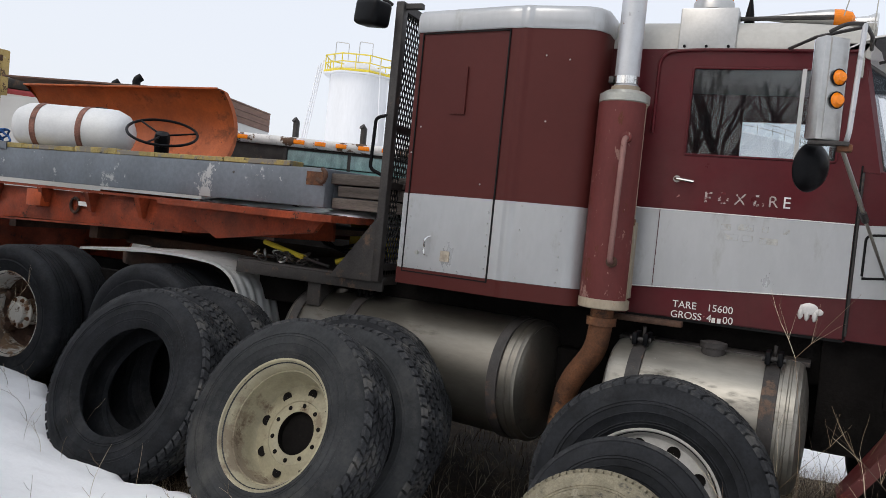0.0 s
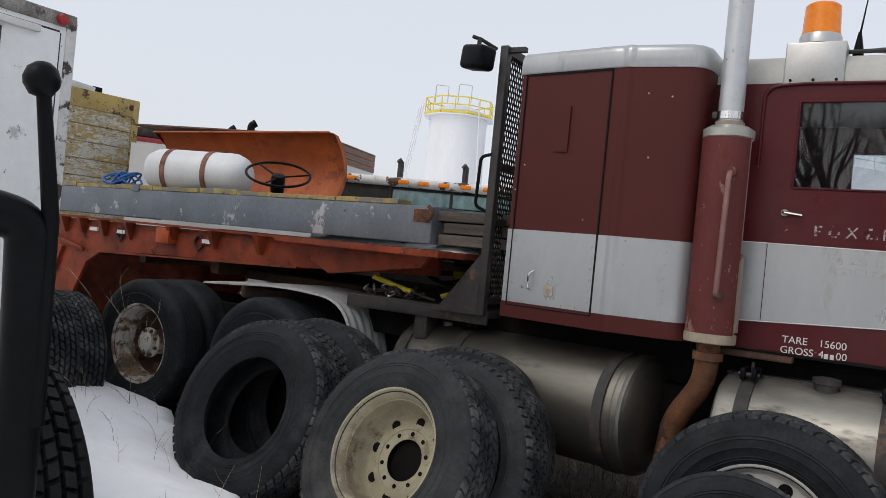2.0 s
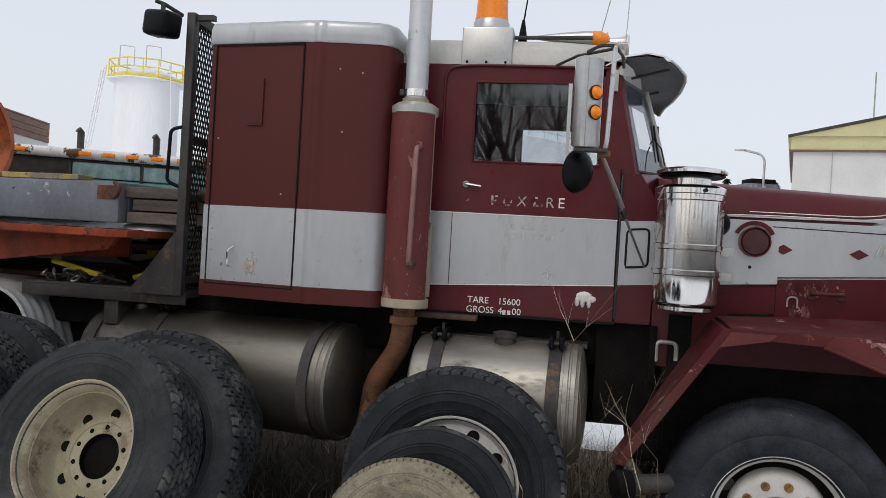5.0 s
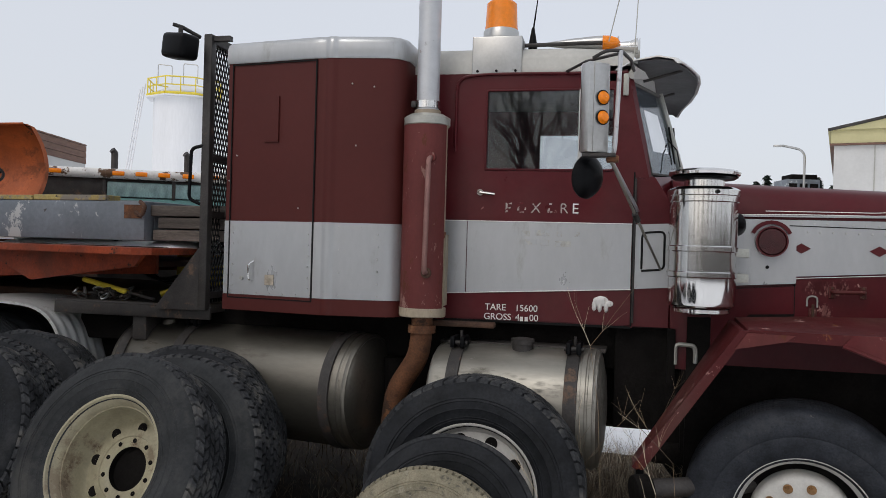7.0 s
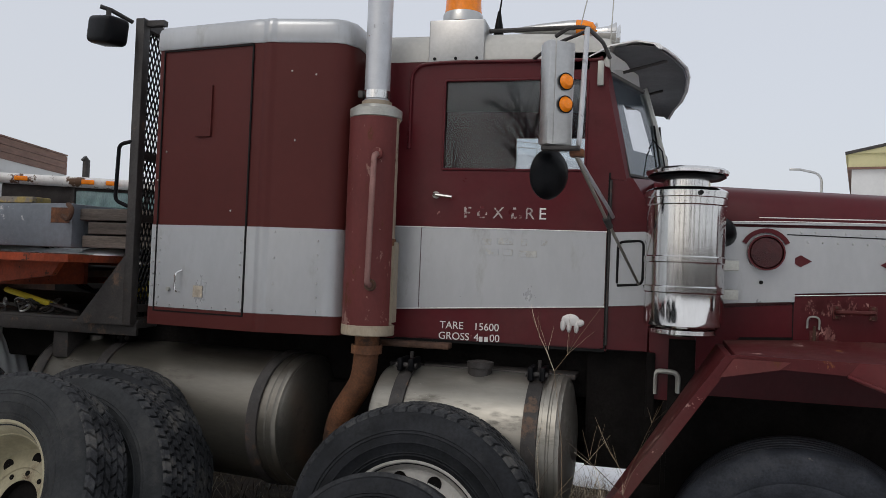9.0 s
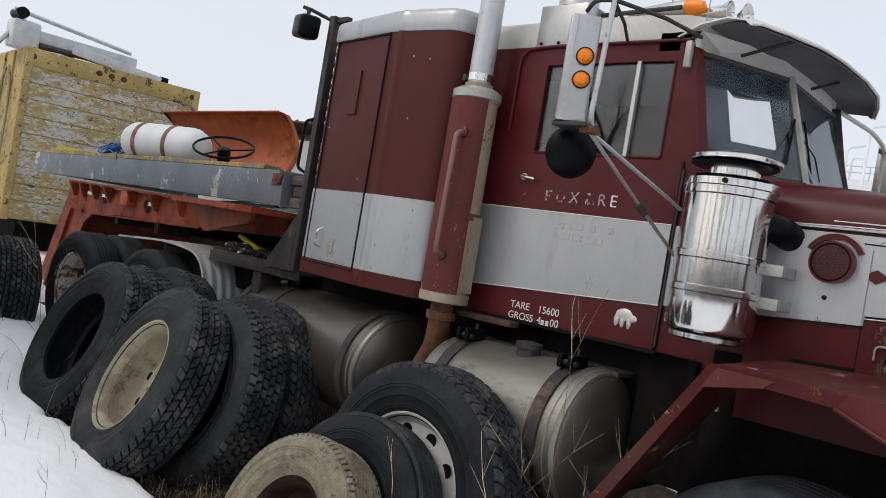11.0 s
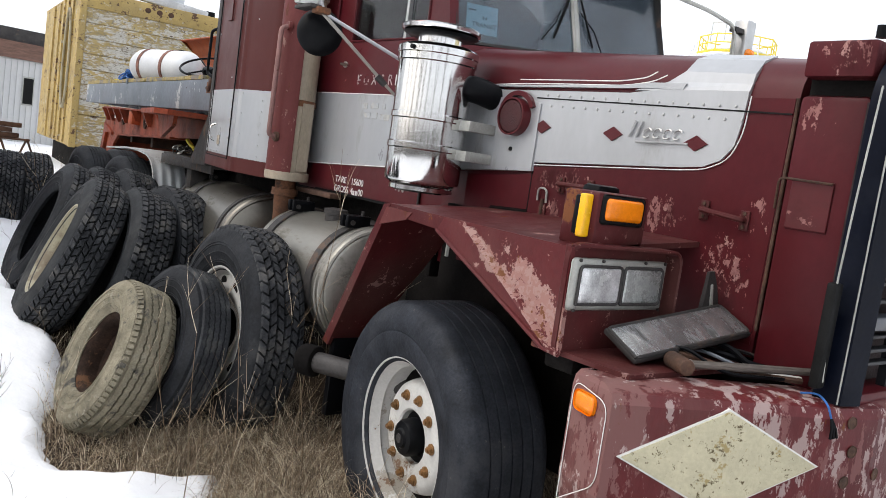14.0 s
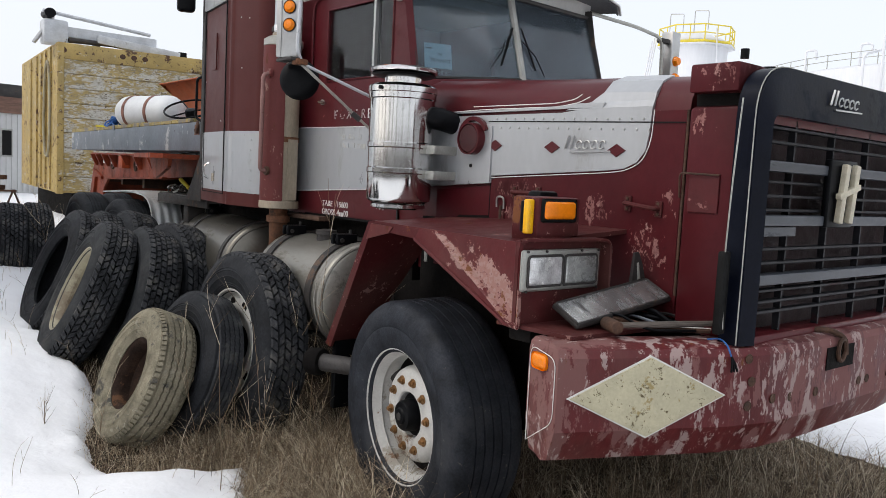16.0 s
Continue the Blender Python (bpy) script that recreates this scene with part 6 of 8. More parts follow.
tank_c = fuel_tank(-0.26, 0.68, 0.32, -0.055, 0.925, (0.15, 0.79), "short aluminium fuel tank with black straps", M_TANK_PALE, -2.0)
part("filler_cap", lathe([(0.058, 0.29), (0.058, 0.34), (0.066, 0.342), (0.066, 0.368), (0.03, 0.375), (0.001, 0.376)], 24, "Z"), M_BLACKWORN, tank_c, m=pose(0.50, -0.05, 0.0))
part("tank_tread_plate", box(0.0, 0.95, 0.05, 0.30, 0.30, 0.325, 0.004), M_BLACKWORN, tank_c)
for i in range(5):
    y = -0.25 + 0.05 * i
    part("tank_cable", tube(bend([(0.15, y - 0.1, 0.03 * i - 0.26), (0.5, y - 0.14, 0.02 * i - 0.28), (0.85, y - 0.12, -0.20)], 0.1), 0.008, 5), M_BLACK, tank_c)

# headache rack and catwalk
part("rack_post", box(-1.762, -1.708, -0.12, -0.06, 1.36, 3.05, 0.006), M_BLACKWORN, truck, "black steel headache rack post")
part("rack_post", box(-1.785, -1.715, 2 * YC + 0.05, 2 * YC + 0.12, 1.36, 3.05, 0.006), M_BLACKWORN, truck)
part("rack_bar", box(-1.775, -1.715, -0.05, 2 * YC + 0.05, 3.0, 3.05), M_BLACKWORN, truck, smooth=False)
for z in (1.45, 1.95, 2.30):
    part("rack_bar", box(-1.775, -1.715, -0.05, 2 * YC + 0.05, z - 0.02, z + 0.02), M_BLACKWORN, truck, smooth=False)
part("rack_side_bar", box(-1.71, -1.60, -0.10, -0.06, 3.01, 3.04), M_BLACKWORN, truck, smooth=False)
bm = bmesh.new()
for k in (-1, 1):
    for i in range(-24, 46):
        za = 1.42 + 0.072 * i
        pts = []
        for y in (-0.05, 1.36):
            z = za + k * (y + 0.05) * 2.1
            pts.append((y, z))
        (ya, z0), (yb, z1) = pts
        lo_z, hi_z = 1.40, 3.0
        if min(z0, z1) > hi_z or max(z0, z1) < lo_z:
            continue
        def cut(zc):
            return ya + (yb - ya) * (zc - z0) / (z1 - z0)
        ys = sorted(((ya, z0), (yb, z1)), key=lambda q: q[1])
        (a, b), (c, d) = ys
        if b < lo_z:
            a, b = cut(lo_z), lo_z
        if d > hi_z:
            c, d = cut(hi_z), hi_z
        tube([(-1.745 + 0.003 * k, a, b), (-1.745 + 0.003 * k, c, d)], 0.0045, 4, bm=bm)
part("rack_mesh", bm, M_BLACK, truck, "black expanded-metal mesh", smooth=False)
part("rack_handle", tube(bend([(-1.75, -0.11, 2.37), (-1.82, -0.13, 2.35), (-1.83, -0.13, 2.04), (-1.76, -0.11, 2.01)], 0.03), 0.011, 8), M_BLACK, truck)
part("rack_gusset", prism([(-1.76, 1.36), (-1.76, 1.75), (-2.06, 1.36)], -0.11, -0.09), M_BLACKWORN, truck, smooth=False)
part("work_lamp", box(-0.10, 0.10, -0.07, 0.07, -0.075, 0.075, 0.03, 3), M_BLACK, truck, "black square work lamp", m=pose(-1.86, -0.22, 2.95, 0, 8, -20))
part("lamp_arm", tube([(-1.81, -0.08, 3.04), (-1.86, -0.20, 3.07), (-1.90, -0.24, 3.08)], 0.012, 7), M_BLACKWORN, truck)
part("lamp_hanger", tube([(-1.86, -0.22, 3.07), (-1.86, -0.22, 3.02)], 0.014, 7), M_BLACKWORN, truck)
part("catwalk", box(-2.80, -1.70, -0.06, 2 * YC + 0.06, 1.34, 1.39, 0.005), M_BLACKWORN, truck, "black steel catwalk plate")
part("catwalk_lip", box(-2.80, -1.70, -0.075, -0.05, 1.30, 1.375, 0.005), M_BLACKWORN, truck)
part("catwalk_bracket", box(-2.25, -2.15, -0.05, 0.2, 1.15, 1.34, 0.01), M_BLACKWORN, truck)

# mudguard, drive wheels, fifth wheel
bm = bmesh.new()
prof = bend([(-4.12, 0.0, 1.33), (-3.3, 0.0, 1.38), (-2.75, 0.0, 1.34), (-2.60, 0.0, 0.85)], 0.22, 7)
flutes = [-0.16 + 0.62 * k / 48 for k in range(49)]
upper = [[bm.verts.new((p.x + 0.006 * math.cos(math.tau * k / 6) * smoothstep(-2.95, -2.70, p.x), y, p.z)) for p in prof] for k, y in enumerate(flutes)]
lower = [[bm.verts.new((p.x - 0.010, y, p.z - 0.016)) for p in prof] for y in (flutes[0], flutes[-1])]
for a, b in [*zip(upper, upper[1:]), (lower[0], upper[0]), (upper[-1], lower[1]), (lower[1], lower[0])]:
    for i in range(len(prof) - 1):
        bm.faces.new((a[i], a[i + 1], b[i + 1], b[i]))
part("mudguard", bm, mat("pale_galvanised_sheet", (0.62, 0.63, 0.62), 0.42, 0.35, var=0.06, scale=4, wear=((0.40, 0.39, 0.36), 6, 0.56, 0.10), bump=0.03), truck, "pale fluted half mudguard")
part("fifth_wheel", cyl((-3.9, YC, 1.20), (-3.9, YC, 1.30), 0.45, seg=36, bevel=0.015), M_RUSTDARK, truck)
for x in (-4.70, -3.40):
    dw = part("drive_wheel", lathe([(0.298, 0.10), (0.30, 0.25)], 40, "Y"), M_DARK, truck, "dual drive wheel with a rusty cream rim", m=at_wheel(x, -0.24, 0.77, -90, 0, 20))
    lug_tyre(dw, M_RUBBER, style="rib", R=0.515, bead=0.300, w=0.21)
    lug_tyre(dw, M_RUBBER, style="rib", R=0.515, bead=0.300, w=0.21, m=pose(0, 0.30, 0))
    ring = part("rim", rim_mesh(0.312, 0.22, [(0.284, 0.03), (0.276, 0.05), (0.270, 0.10), (0.262, 0.17)]), M_RIM_RUSTY, dw)
    # Dark rust here also carries the shade inside the deep rim.
    part("rim_dish", lathe([(0.264, 0.165), (0.235, 0.195), (0.16, 0.205), (0.10, 0.205)], 48, "Y"), M_RUSTDARK, ring, "rusty inner dish darkened for shade")
    hub = part("hub", lathe([(0.001, 0.045), (0.070, 0.048), (0.078, 0.056), (0.080, 0.085), (0.118, 0.090), (0.122, 0.100), (0.118, 0.112), (0.090, 0.118), (0.100, 0.205)], 32, "Y"), M_RIM_RUSTY, dw)
    for p in ring_of(8, 0.100, 0.090):
        part("hub_nut", nut(p, (0, -1, 0), 0.012, 0.018), M_RUST, hub)
    for p in ring_of(5, 0.205, 0.190, 0.4):
        part("rim_clamp", box(p[0] - 0.03, p[0] + 0.03, 0.12, 0.20, p[2] - 0.03, p[2] + 0.03, 0.010), M_RUSTDARK, ring)
    o = lug_tyre(truck, M_RUBBER, style="rib", R=0.515, bead=0.300, w=0.21, m=at_wheel(x, 2 * YC + 0.18, 0.775, 90, 0))
    part("drive_axle", cyl((x, -0.02, 0.775), (x, 2 * YC, 0.775), 0.08, seg=14), M_DARK, truck)

# steering wheels
SWM = at_wheel(1.625, -0.53, 0.528, -97.5, -1.5, 4)
sw = part("steer_wheel", lathe([(0.318, 0.02), (0.305, 0.04), (0.292, 0.075), (0.285, 0.10), (0.28, 0.20)], 56, "Y"), M_RIM_WHITE, truck, "wide steering tyre on a white rim", m=SWM)
lug_tyre(sw, mat("black_steer_rubber", (0.023, 0.026, 0.033), 0.6, spec=0.2, var=0.35, scale=7, wear=(((0.042, 0.043, 0.046), 3.5, 0.52, 0.2), ((0.09, 0.085, 0.08), 30, 0.66, 0.04)), bump=0.35, bscale=30), style="rib", R=0.55, bead=0.305, w=0.30)
part("rim", rim_mesh(0.322, 0.22, [(0.300, 0.022), (0.292, 0.03), (0.288, 0.045), (0.282, 0.05)]), M_RIM_WHITE, sw)
part("wheel_disc", lathe([(0.236, 0.13), (0.232, 0.09), (0.224, 0.066), (0.212, 0.054), (0.195, 0.047), (0.15, 0.046), (0.115, 0.046), (0.108, 0.052), (0.105, 0.12)], 56, "Y"), M_RIM_WHITE, sw)
# Near-black plate: shade behind the disc is put into its colour.
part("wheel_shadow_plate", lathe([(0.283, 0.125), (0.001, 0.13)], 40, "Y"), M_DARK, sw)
for p in ring_of(10, 0.168, 0.046, 0.15):
    part("lug_nut", nut(p, (0, -1, 0), 0.0165, 0.018), M_GOLD, sw, "brass-coloured lug nut")
part("hub_cap", lathe([(0.001, -0.008), (0.035, -0.006), (0.042, 0.002), (0.066, 0.006), (0.074, 0.018), (0.078, 0.07), (0.103, 0.075), (0.103, 0.12)], 36, "Y"), M_BLACK, sw, "black hub")
part("grease_seep", lathe([(0.001, -0.012), (0.018, -0.011), (0.02, -0.004)], 16, "Y"), M_BLACKWORN, sw)
o = lug_tyre(truck, style="rib", R=0.55, bead=0.305, w=0.30, m=at_wheel(1.593, 2 * YC + 0.512, 0.523, 83, 0))

# ---- lowbed trailer coupled behind the truck ----
TR = pose(-2.28, 0.10, 0, 0, 0, -6.1)
trailer = thing("lowbed_trailer", "faded orange gooseneck lowbed trailer behind the truck", "trailer", TR)
beam = [(0.05, 1.72), (-5.10, 1.70), (-5.95, 0.35), (-5.05, 0.35), (-4.45, 1.28), (-4.2, 1.40), (-3.4, 1.44), (-1.3, 1.50), (0.05, 1.56)]
for y in (0.06, 2.2):
    part("gooseneck_beam", prism(beam, y, y + 0.03), M_ORANGE, trailer, "faded orange gooseneck side", smooth=False)
    part("beam_flange", box(-5.10, 0.05, y - 0.05, y + 0.14, 1.715, 1.735), M_ORANGE, trailer, smooth=False)
    part("beam_flange", loft([[(-4.2, y - 0.05, 1.39), (-4.2, y + 0.14, 1.39), (-4.2, y + 0.14, 1.405), (-4.2, y - 0.05, 1.405)], [(-1.3, y - 0.05, 1.49), (-1.3, y + 0.14, 1.49), (-1.3, y + 0.14, 1.505), (-1.3, y - 0.05, 1.505)]]), M_ORANGE, trailer, smooth=False)
# Dark plate added to block the sky under the neck.
part("neck_filler_deck", box(-5.0, 0.0, 0.09, 2.2, 1.60, 1.64), M_RUSTDARK, trailer, smooth=False)
part("neck_cross_web", box(-5.3, -5.27, 0.09, 2.2, 0.3, 1.62), M_ORANGE, trailer, smooth=False)
for x in (-4.6, -3.5, -2.4):
    part("neck_cross_beam", box(x - 0.05, x + 0.05, 0.09, 2.2, 1.35, 1.6), M_RUSTDARK, trailer, smooth=False)
for x in (-4.85, -4.5, -4.1, -3.65, -2.95, -2.35, -1.75):
    part("side_gusset", loft([[(x - 0.03, 0.058, 1.715), (x + 0.03, 0.058, 1.715), (x + 0.03, -0.05, 1.715), (x - 0.03, -0.05, 1.715)], [(x - 0.05, 0.058, 1.56), (x - 0.01, 0.058, 1.56), (x - 0.01, 0.03, 1.56), (x - 0.05, 0.03, 1.56)]]), M_ORANGE, trailer, smooth=False)
part("side_box", box(-3.15, -2.95, -0.03, 0.06, 1.56, 1.70, 0.008), mat("bright_orange_paint", (0.42, 0.07, 0.012), 0.6, var=0.2), trailer)
part("leg_rib", loft([[(-4.5, 0.03, 1.42), (-4.5, 0.06, 1.42), (-4.5, 0.06, 1.38), (-4.5, 0.03, 1.38)], [(-5.1, 0.03, 1.52), (-5.1, 0.06, 1.52), (-5.1, 0.06, 1.48), (-5.1, 0.03, 1.48)]]), M_ORANGE, trailer, smooth=False)
part("leg_rib", loft([[(-4.95, 0.02, 1.40), (-4.95, 0.06, 1.40), (-4.88, 0.06, 1.40), (-4.88, 0.02, 1.40)], [(-5.5, 0.02, 0.4), (-5.5, 0.06, 0.4), (-5.43, 0.06, 0.4), (-5.43, 0.02, 0.4)]]), M_ORANGE, trailer, smooth=False)
part("outrigger_plate", prism([(-1.45, 0.02), (-1.25, -0.28), (0.32, -0.50), (0.40, -0.42), (0.40, 0.02)], 1.695, 1.735, "xy"), M_ORANGE, trailer, "orange plate with long slots", smooth=False)
part("outrigger_skirt", prism([(-1.25, 1.70), (0.32, 1.70), (0.25, 1.62), (-0.7, 1.50)], -0.30, -0.27), M_ORANGE, trailer, smooth=False, m=pose(0, 0, 0, 0, 0, -8))
# Near-black strips laid on the plate stand in for its shaded slots.
for x in (-0.95, -0.45, 0.02):
    part("plate_slot", box(x, x + 0.28, -0.20, -0.08, 1.736, 1.739), M_DARK, trailer, smooth=False, m=pose(0, 0, 0, 0, 0, -8))
for i in range(2):
    x = -2.6 - 1.25 * i
    part("tie_ring", tube([(x + 0.055 * math.cos(a), 0.045, 1.60 + 0.06 * math.sin(a)) for a in np.linspace(0, math.tau, 14, endpoint=False)], 0.012, 6, closed=True), M_RUSTDARK, trailer)
for x in (-4.4, -3.9, -2.55):
    part("reflector", box(x, x + 0.14, 0.035, 0.056, 1.60, 1.635), M_LETTER, trailer, smooth=False)
part("coupling_plate", box(-2.4, -0.6, 0.4, 1.9, 1.32, 1.40, 0.02), M_RUSTDARK, trailer)
snowcap = grid([-1.5 + 0.1 * i for i in range(20)], [0.0 + 0.12 * j for j in range(12)], lambda x, y: 1.70 + 0.075 * smoothstep(0, 0.3, min(x + 1.5, 0.4 - x, y + 0.05, 1.32 - y)) + 0.02 * noise.noise((x * 4, y * 4, 0)))
tagged(put("snow_patch", snowcap, M_SNOW, smooth="all", m=TR), "thin snow lying on the gooseneck", "snow", kind="stuff")

platform = thing("steel_platform", "long blue-grey steel deck frame with timber edge", "platform", TR @ pose(0, 0, 0))
part("side_channel", box(-6.68, 0.0, 0.0, 0.10, 1.775, 2.035, 0.008), M_GREY_STEEL, platform, "chalky blue-grey channel")
part("end_channel", box(-0.10, 0.0, 0.10, 2.3, 1.775, 2.035, 0.008), M_GREY_STEEL, platform)
part("end_channel", box(-6.68, -6.58, 0.10, 2.3, 1.775, 2.035, 0.008), M_GREY_STEEL, platform)
part("rust_patch_plate", box(-0.16, -0.02, -0.004, 0.0, 1.92, 2.01, 0.001), M_RUST, platform, smooth=False)
rng = random.Random(5)
x = -6.68
while x < -0.35:
    w = rng.uniform(0.35, 0.95)
    part("edge_board", box(x, min(x + w, -0.3) - 0.012, rng.uniform(-0.004, 0.006), 0.14, 2.036, 2.075 + rng.uniform(-0.006, 0.012), 0.005), M_YELLOW_WOOD, platform, smooth=False)
    x += w
for j in range(9):
    part("deck_board", box(-6.6, -0.2, 0.15 + 0.235 * j, 0.375 + 0.235 * j, 2.0, 2.045, 0.004), M_OLD_WOOD, platform, smooth=False)
part("stake_pocket", box(-3.62, -3.52, -0.012, 0.02, 2.02, 2.085), M_GREY_STEEL, platform, smooth=False)
part("chain_hook", tube(bend([(-0.02, -0.02, 2.03), (0.03, -0.03, 2.0), (0.0, -0.03, 1.93), (-0.05, -0.03, 1.96)], 0.03), 0.014, 7), M_RUSTDARK, platform)
for k, (dx, z) in enumerate(((0.0, 1.78), (0.04, 1.86), (-0.03, 1.94))):
    b = thing("timber_baulk", "grey weathered timber baulk lying on the trailer", "timber", TR, "timber baulks")
    part("baulk", box(0.02 + dx, 0.95 + dx, 0.06, 0.30 + 0.3 * k, z, z + 0.07, 0.006), M_OLD_WOOD, b, smooth=False)

poly = thing("poly_tank", "white plastic tank with rusty straps and snow", "tank", pose(-5.30, 0.74, 2.245, 0, 0, 16) @ Matrix.Diagonal((0.88, 0.78, 0.78, 1)))
part("tank_body", lathe([(0.001, -0.62), (0.13, -0.60), (0.21, -0.55), (0.255, -0.46), (0.262, -0.40), (0.262, 0.40), (0.255, 0.46), (0.21, 0.55), (0.13, 0.60), (0.001, 0.62)], 40, "X"), mat("white_polythene", (0.70, 0.71, 0.71), 0.45, var=0.06, scale=3), poly)
for s in (-0.30, 0.18):
    part("tank_strap", lathe([(0.264, s - 0.03), (0.27, s - 0.028), (0.27, s + 0.028), (0.264, s + 0.03)], 40, "X"), mat("rusty_strap", (0.24, 0.11, 0.08), 0.8, var=0.4, scale=9), poly)
part("tank_lid", lathe([(0.07, 0.25), (0.07, 0.29), (0.06, 0.295), (0.001, 0.296)], 20, "Z"), M_BLACK, poly, m=pose(0.25, 0.05, -0.02))
stw = thing("steering_wheel", "thin black steering wheel lying on the deck", "steering wheel", pose(-4.43, 0.88, 2.28, 26, 0, 42))
part("wheel_ring", tube([(0.285 * math.cos(a), 0.285 * math.sin(a), 0.0) for a in np.linspace(0, math.tau, 40, endpoint=False)], 0.012, 8, closed=True), M_BLACK, stw)
part("wheel_hub", lathe([(0.001, 0.0), (0.055, -0.01), (0.065, -0.04), (0.06, -0.2)], 20, "Z"), M_BLACK, stw)
for a in (0.2, 2.3, 4.3):
    part("wheel_spoke", tube([(0, 0, -0.03), (0.28 * math.cos(a), 0.28 * math.sin(a), 0)], 0.009, 6), M_BLACK, stw)
rope = thing("rope_coil", "tangled blue rope on the deck edge", "rope", pose(-6.25, 0.62, 2.07))
for i in range(9):
    a0 = rng.uniform(0, 6)
    r = rng.uniform(0.07, 0.15)
    part("rope_loop", tube([(rng.uniform(-0.02, 0.02) + r * math.cos(a) - 0.1 + 0.03 * i, 0.6 * r * math.sin(a), 0.07 + 0.06 * math.sin(a + a0)) for a in np.linspace(0, math.tau, 16, endpoint=False)], 0.010, 5, closed=True), M_BLUE, rope)

plow = thing("plow_blade", "large orange curved snow plow blade", "plow", pose(-5.52, 1.52, 2.005, 0, 0, -2))
prof = [(-0.10 + 0.20 * (1 - ((z - 0.37) / 0.37) ** 2), z) for z in np.linspace(0, 0.72, 12)] + [(-0.16, 0.735)]
bm = bmesh.new()
loft([[(x, y, z) for y, z in prof] + [(x, y + 0.02, z - 0.004) for y, z in prof[::-1]] for x in (-1.30, -0.4, 0.5, 1.27)], bm=bm)
part("mouldboard", bm, M_ORANGE_PLOW, plow, "scuffed orange mouldboard")
for x in (-1.3, 1.27):
    part("end_plate", prism([(y, z) for y, z in prof] + [(y + 0.05, z) for y, z in prof[::-1]], x - 0.008, x + 0.008, "yz"), M_ORANGE_PLOW, plow, smooth=False)
part("top_edge", tube([(-1.3, -0.16, 0.735), (1.27, -0.16, 0.735)], 0.010, 6), M_ORANGE_PLOW, plow)

# small things on the catwalk
tool = thing("pry_bar", "yellow-handled bar lying on the catwalk", "tool", pose(-2.45, 0.06, 1.44, 0, 6, -10))
part("bar_grip", tube([(-0.28, 0, 0.04), (0.10, 0, 0.01)], 0.018, 8), M_YELLOW, tool)
part("bar_shank", tube([(0.10, 0, 0.01), (0.32, 0, 0.0)], 0.010, 8), M_BLACKWORN, tool)
tool2 = thing("pry_bar", "second yellow bar lying across the catwalk", "tool", pose(-2.02, 0.30, 1.47, 0, -12, 30))
part("bar_grip", tube([(-0.22, 0, 0.0), (0.16, 0, 0.06)], 0.018, 8), M_YELLOW, tool2)
chain = thing("chain_pile", "heap of dark chain on the catwalk", "chain", pose(-2.50, 0.05, 1.39))
for i in range(26):
    a = rng.uniform(0, 6.28)
    p = Vector((rng.uniform(-0.24, 0.22), rng.uniform(-0.08, 0.10), rng.uniform(0.012, 0.06)))
    q = Euler((rng.uniform(-1.5, 1.5), rng.uniform(-0.6, 0.6), a)).to_matrix()
    part("chain_link", tube([p + q @ Vector((0.035 * math.cos(t), 0.018 * math.sin(t), 0)) for t in np.linspace(0, math.tau, 10, endpoint=False)], 0.007, 5, closed=True), M_BLACKWORN if i % 3 else M_ALU, chain)
for i in range(3):
    h = thing("air_hose", "black air hose hanging behind the cab", "hose")
    part("hose", tube(bend([(-1.9, 0.5 + 0.1 * i, 1.95 - 0.08 * i), (-2.1, 0.35, 1.55 - 0.04 * i), (-2.35, 0.3 + 0.05 * i, 1.50), (-2.6, 0.35, 1.75), (-2.75, 0.4 + 0.1 * i, 1.78)], 0.15, 6), 0.012, 6), M_BLACK, h)
ybox = thing("yellow_fuel_box", "yellow steel box with snow on top", "box", pose(-2.55, 1.75, 1.40, 0, 0, -6))
part("box_body", box(-0.3, 0.5, -0.3, 0.4, 0.0, 0.30, 0.03), M_YELLOW, ybox)
part("snow_cap", box(-0.32, 0.52, -0.32, 0.42, 0.30, 0.38, 0.03), M_SNOW, ybox)

# ---- yellow plank-sided van body ----
P1, P2 = Vector((-10.25, 0.92, 0)), Vector((-9.99, 3.62, 0))
ang = math.degrees(math.atan2(P2.y - P1.y, P2.x - P1.x))
VB = pose(P1.x, P1.y, 0.375, 0, 0, ang) @ Matrix.Diagonal((1, 1, 0.905, 1))
WB_ = (P2 - P1).length
van_body = thing("plank_van_body", "peeling yellow plank-sided truck body", "truck body", VB)
part("front_backing", box(0.05, WB_ - 0.05, 0.02, 0.06, 0.72, 3.5), M_YELLOW_BOX, van_body, smooth=False)
for i in range(9):
    z0 = 0.76 + 0.278 * i
    part("plank", box(0.09, WB_ - 0.09, rng.uniform(-0.004, 0.002), 0.03, z0, z0 + 0.268, 0.006), M_YELLOW_PLANK, van_body, smooth=False)
part("top_rail", box(0.0, WB_, -0.025, 0.1, 3.24, 3.54, 0.015), M_YELLOW_BOX, van_body)
for x in (0.0, WB_ - 0.11):
    part("corner_post", box(x, x + 0.11, -0.03, 0.1, 0.70, 3.53, 0.012), M_YELLOW_BOX, van_body)
for x in (0.10, 1.05, 1.24, 1.43, WB_ - 0.13):
    part("marker_socket", hole((x, -0.026, 3.40), (0, -1, 0), 0.045), M_RUSTDARK, van_body)
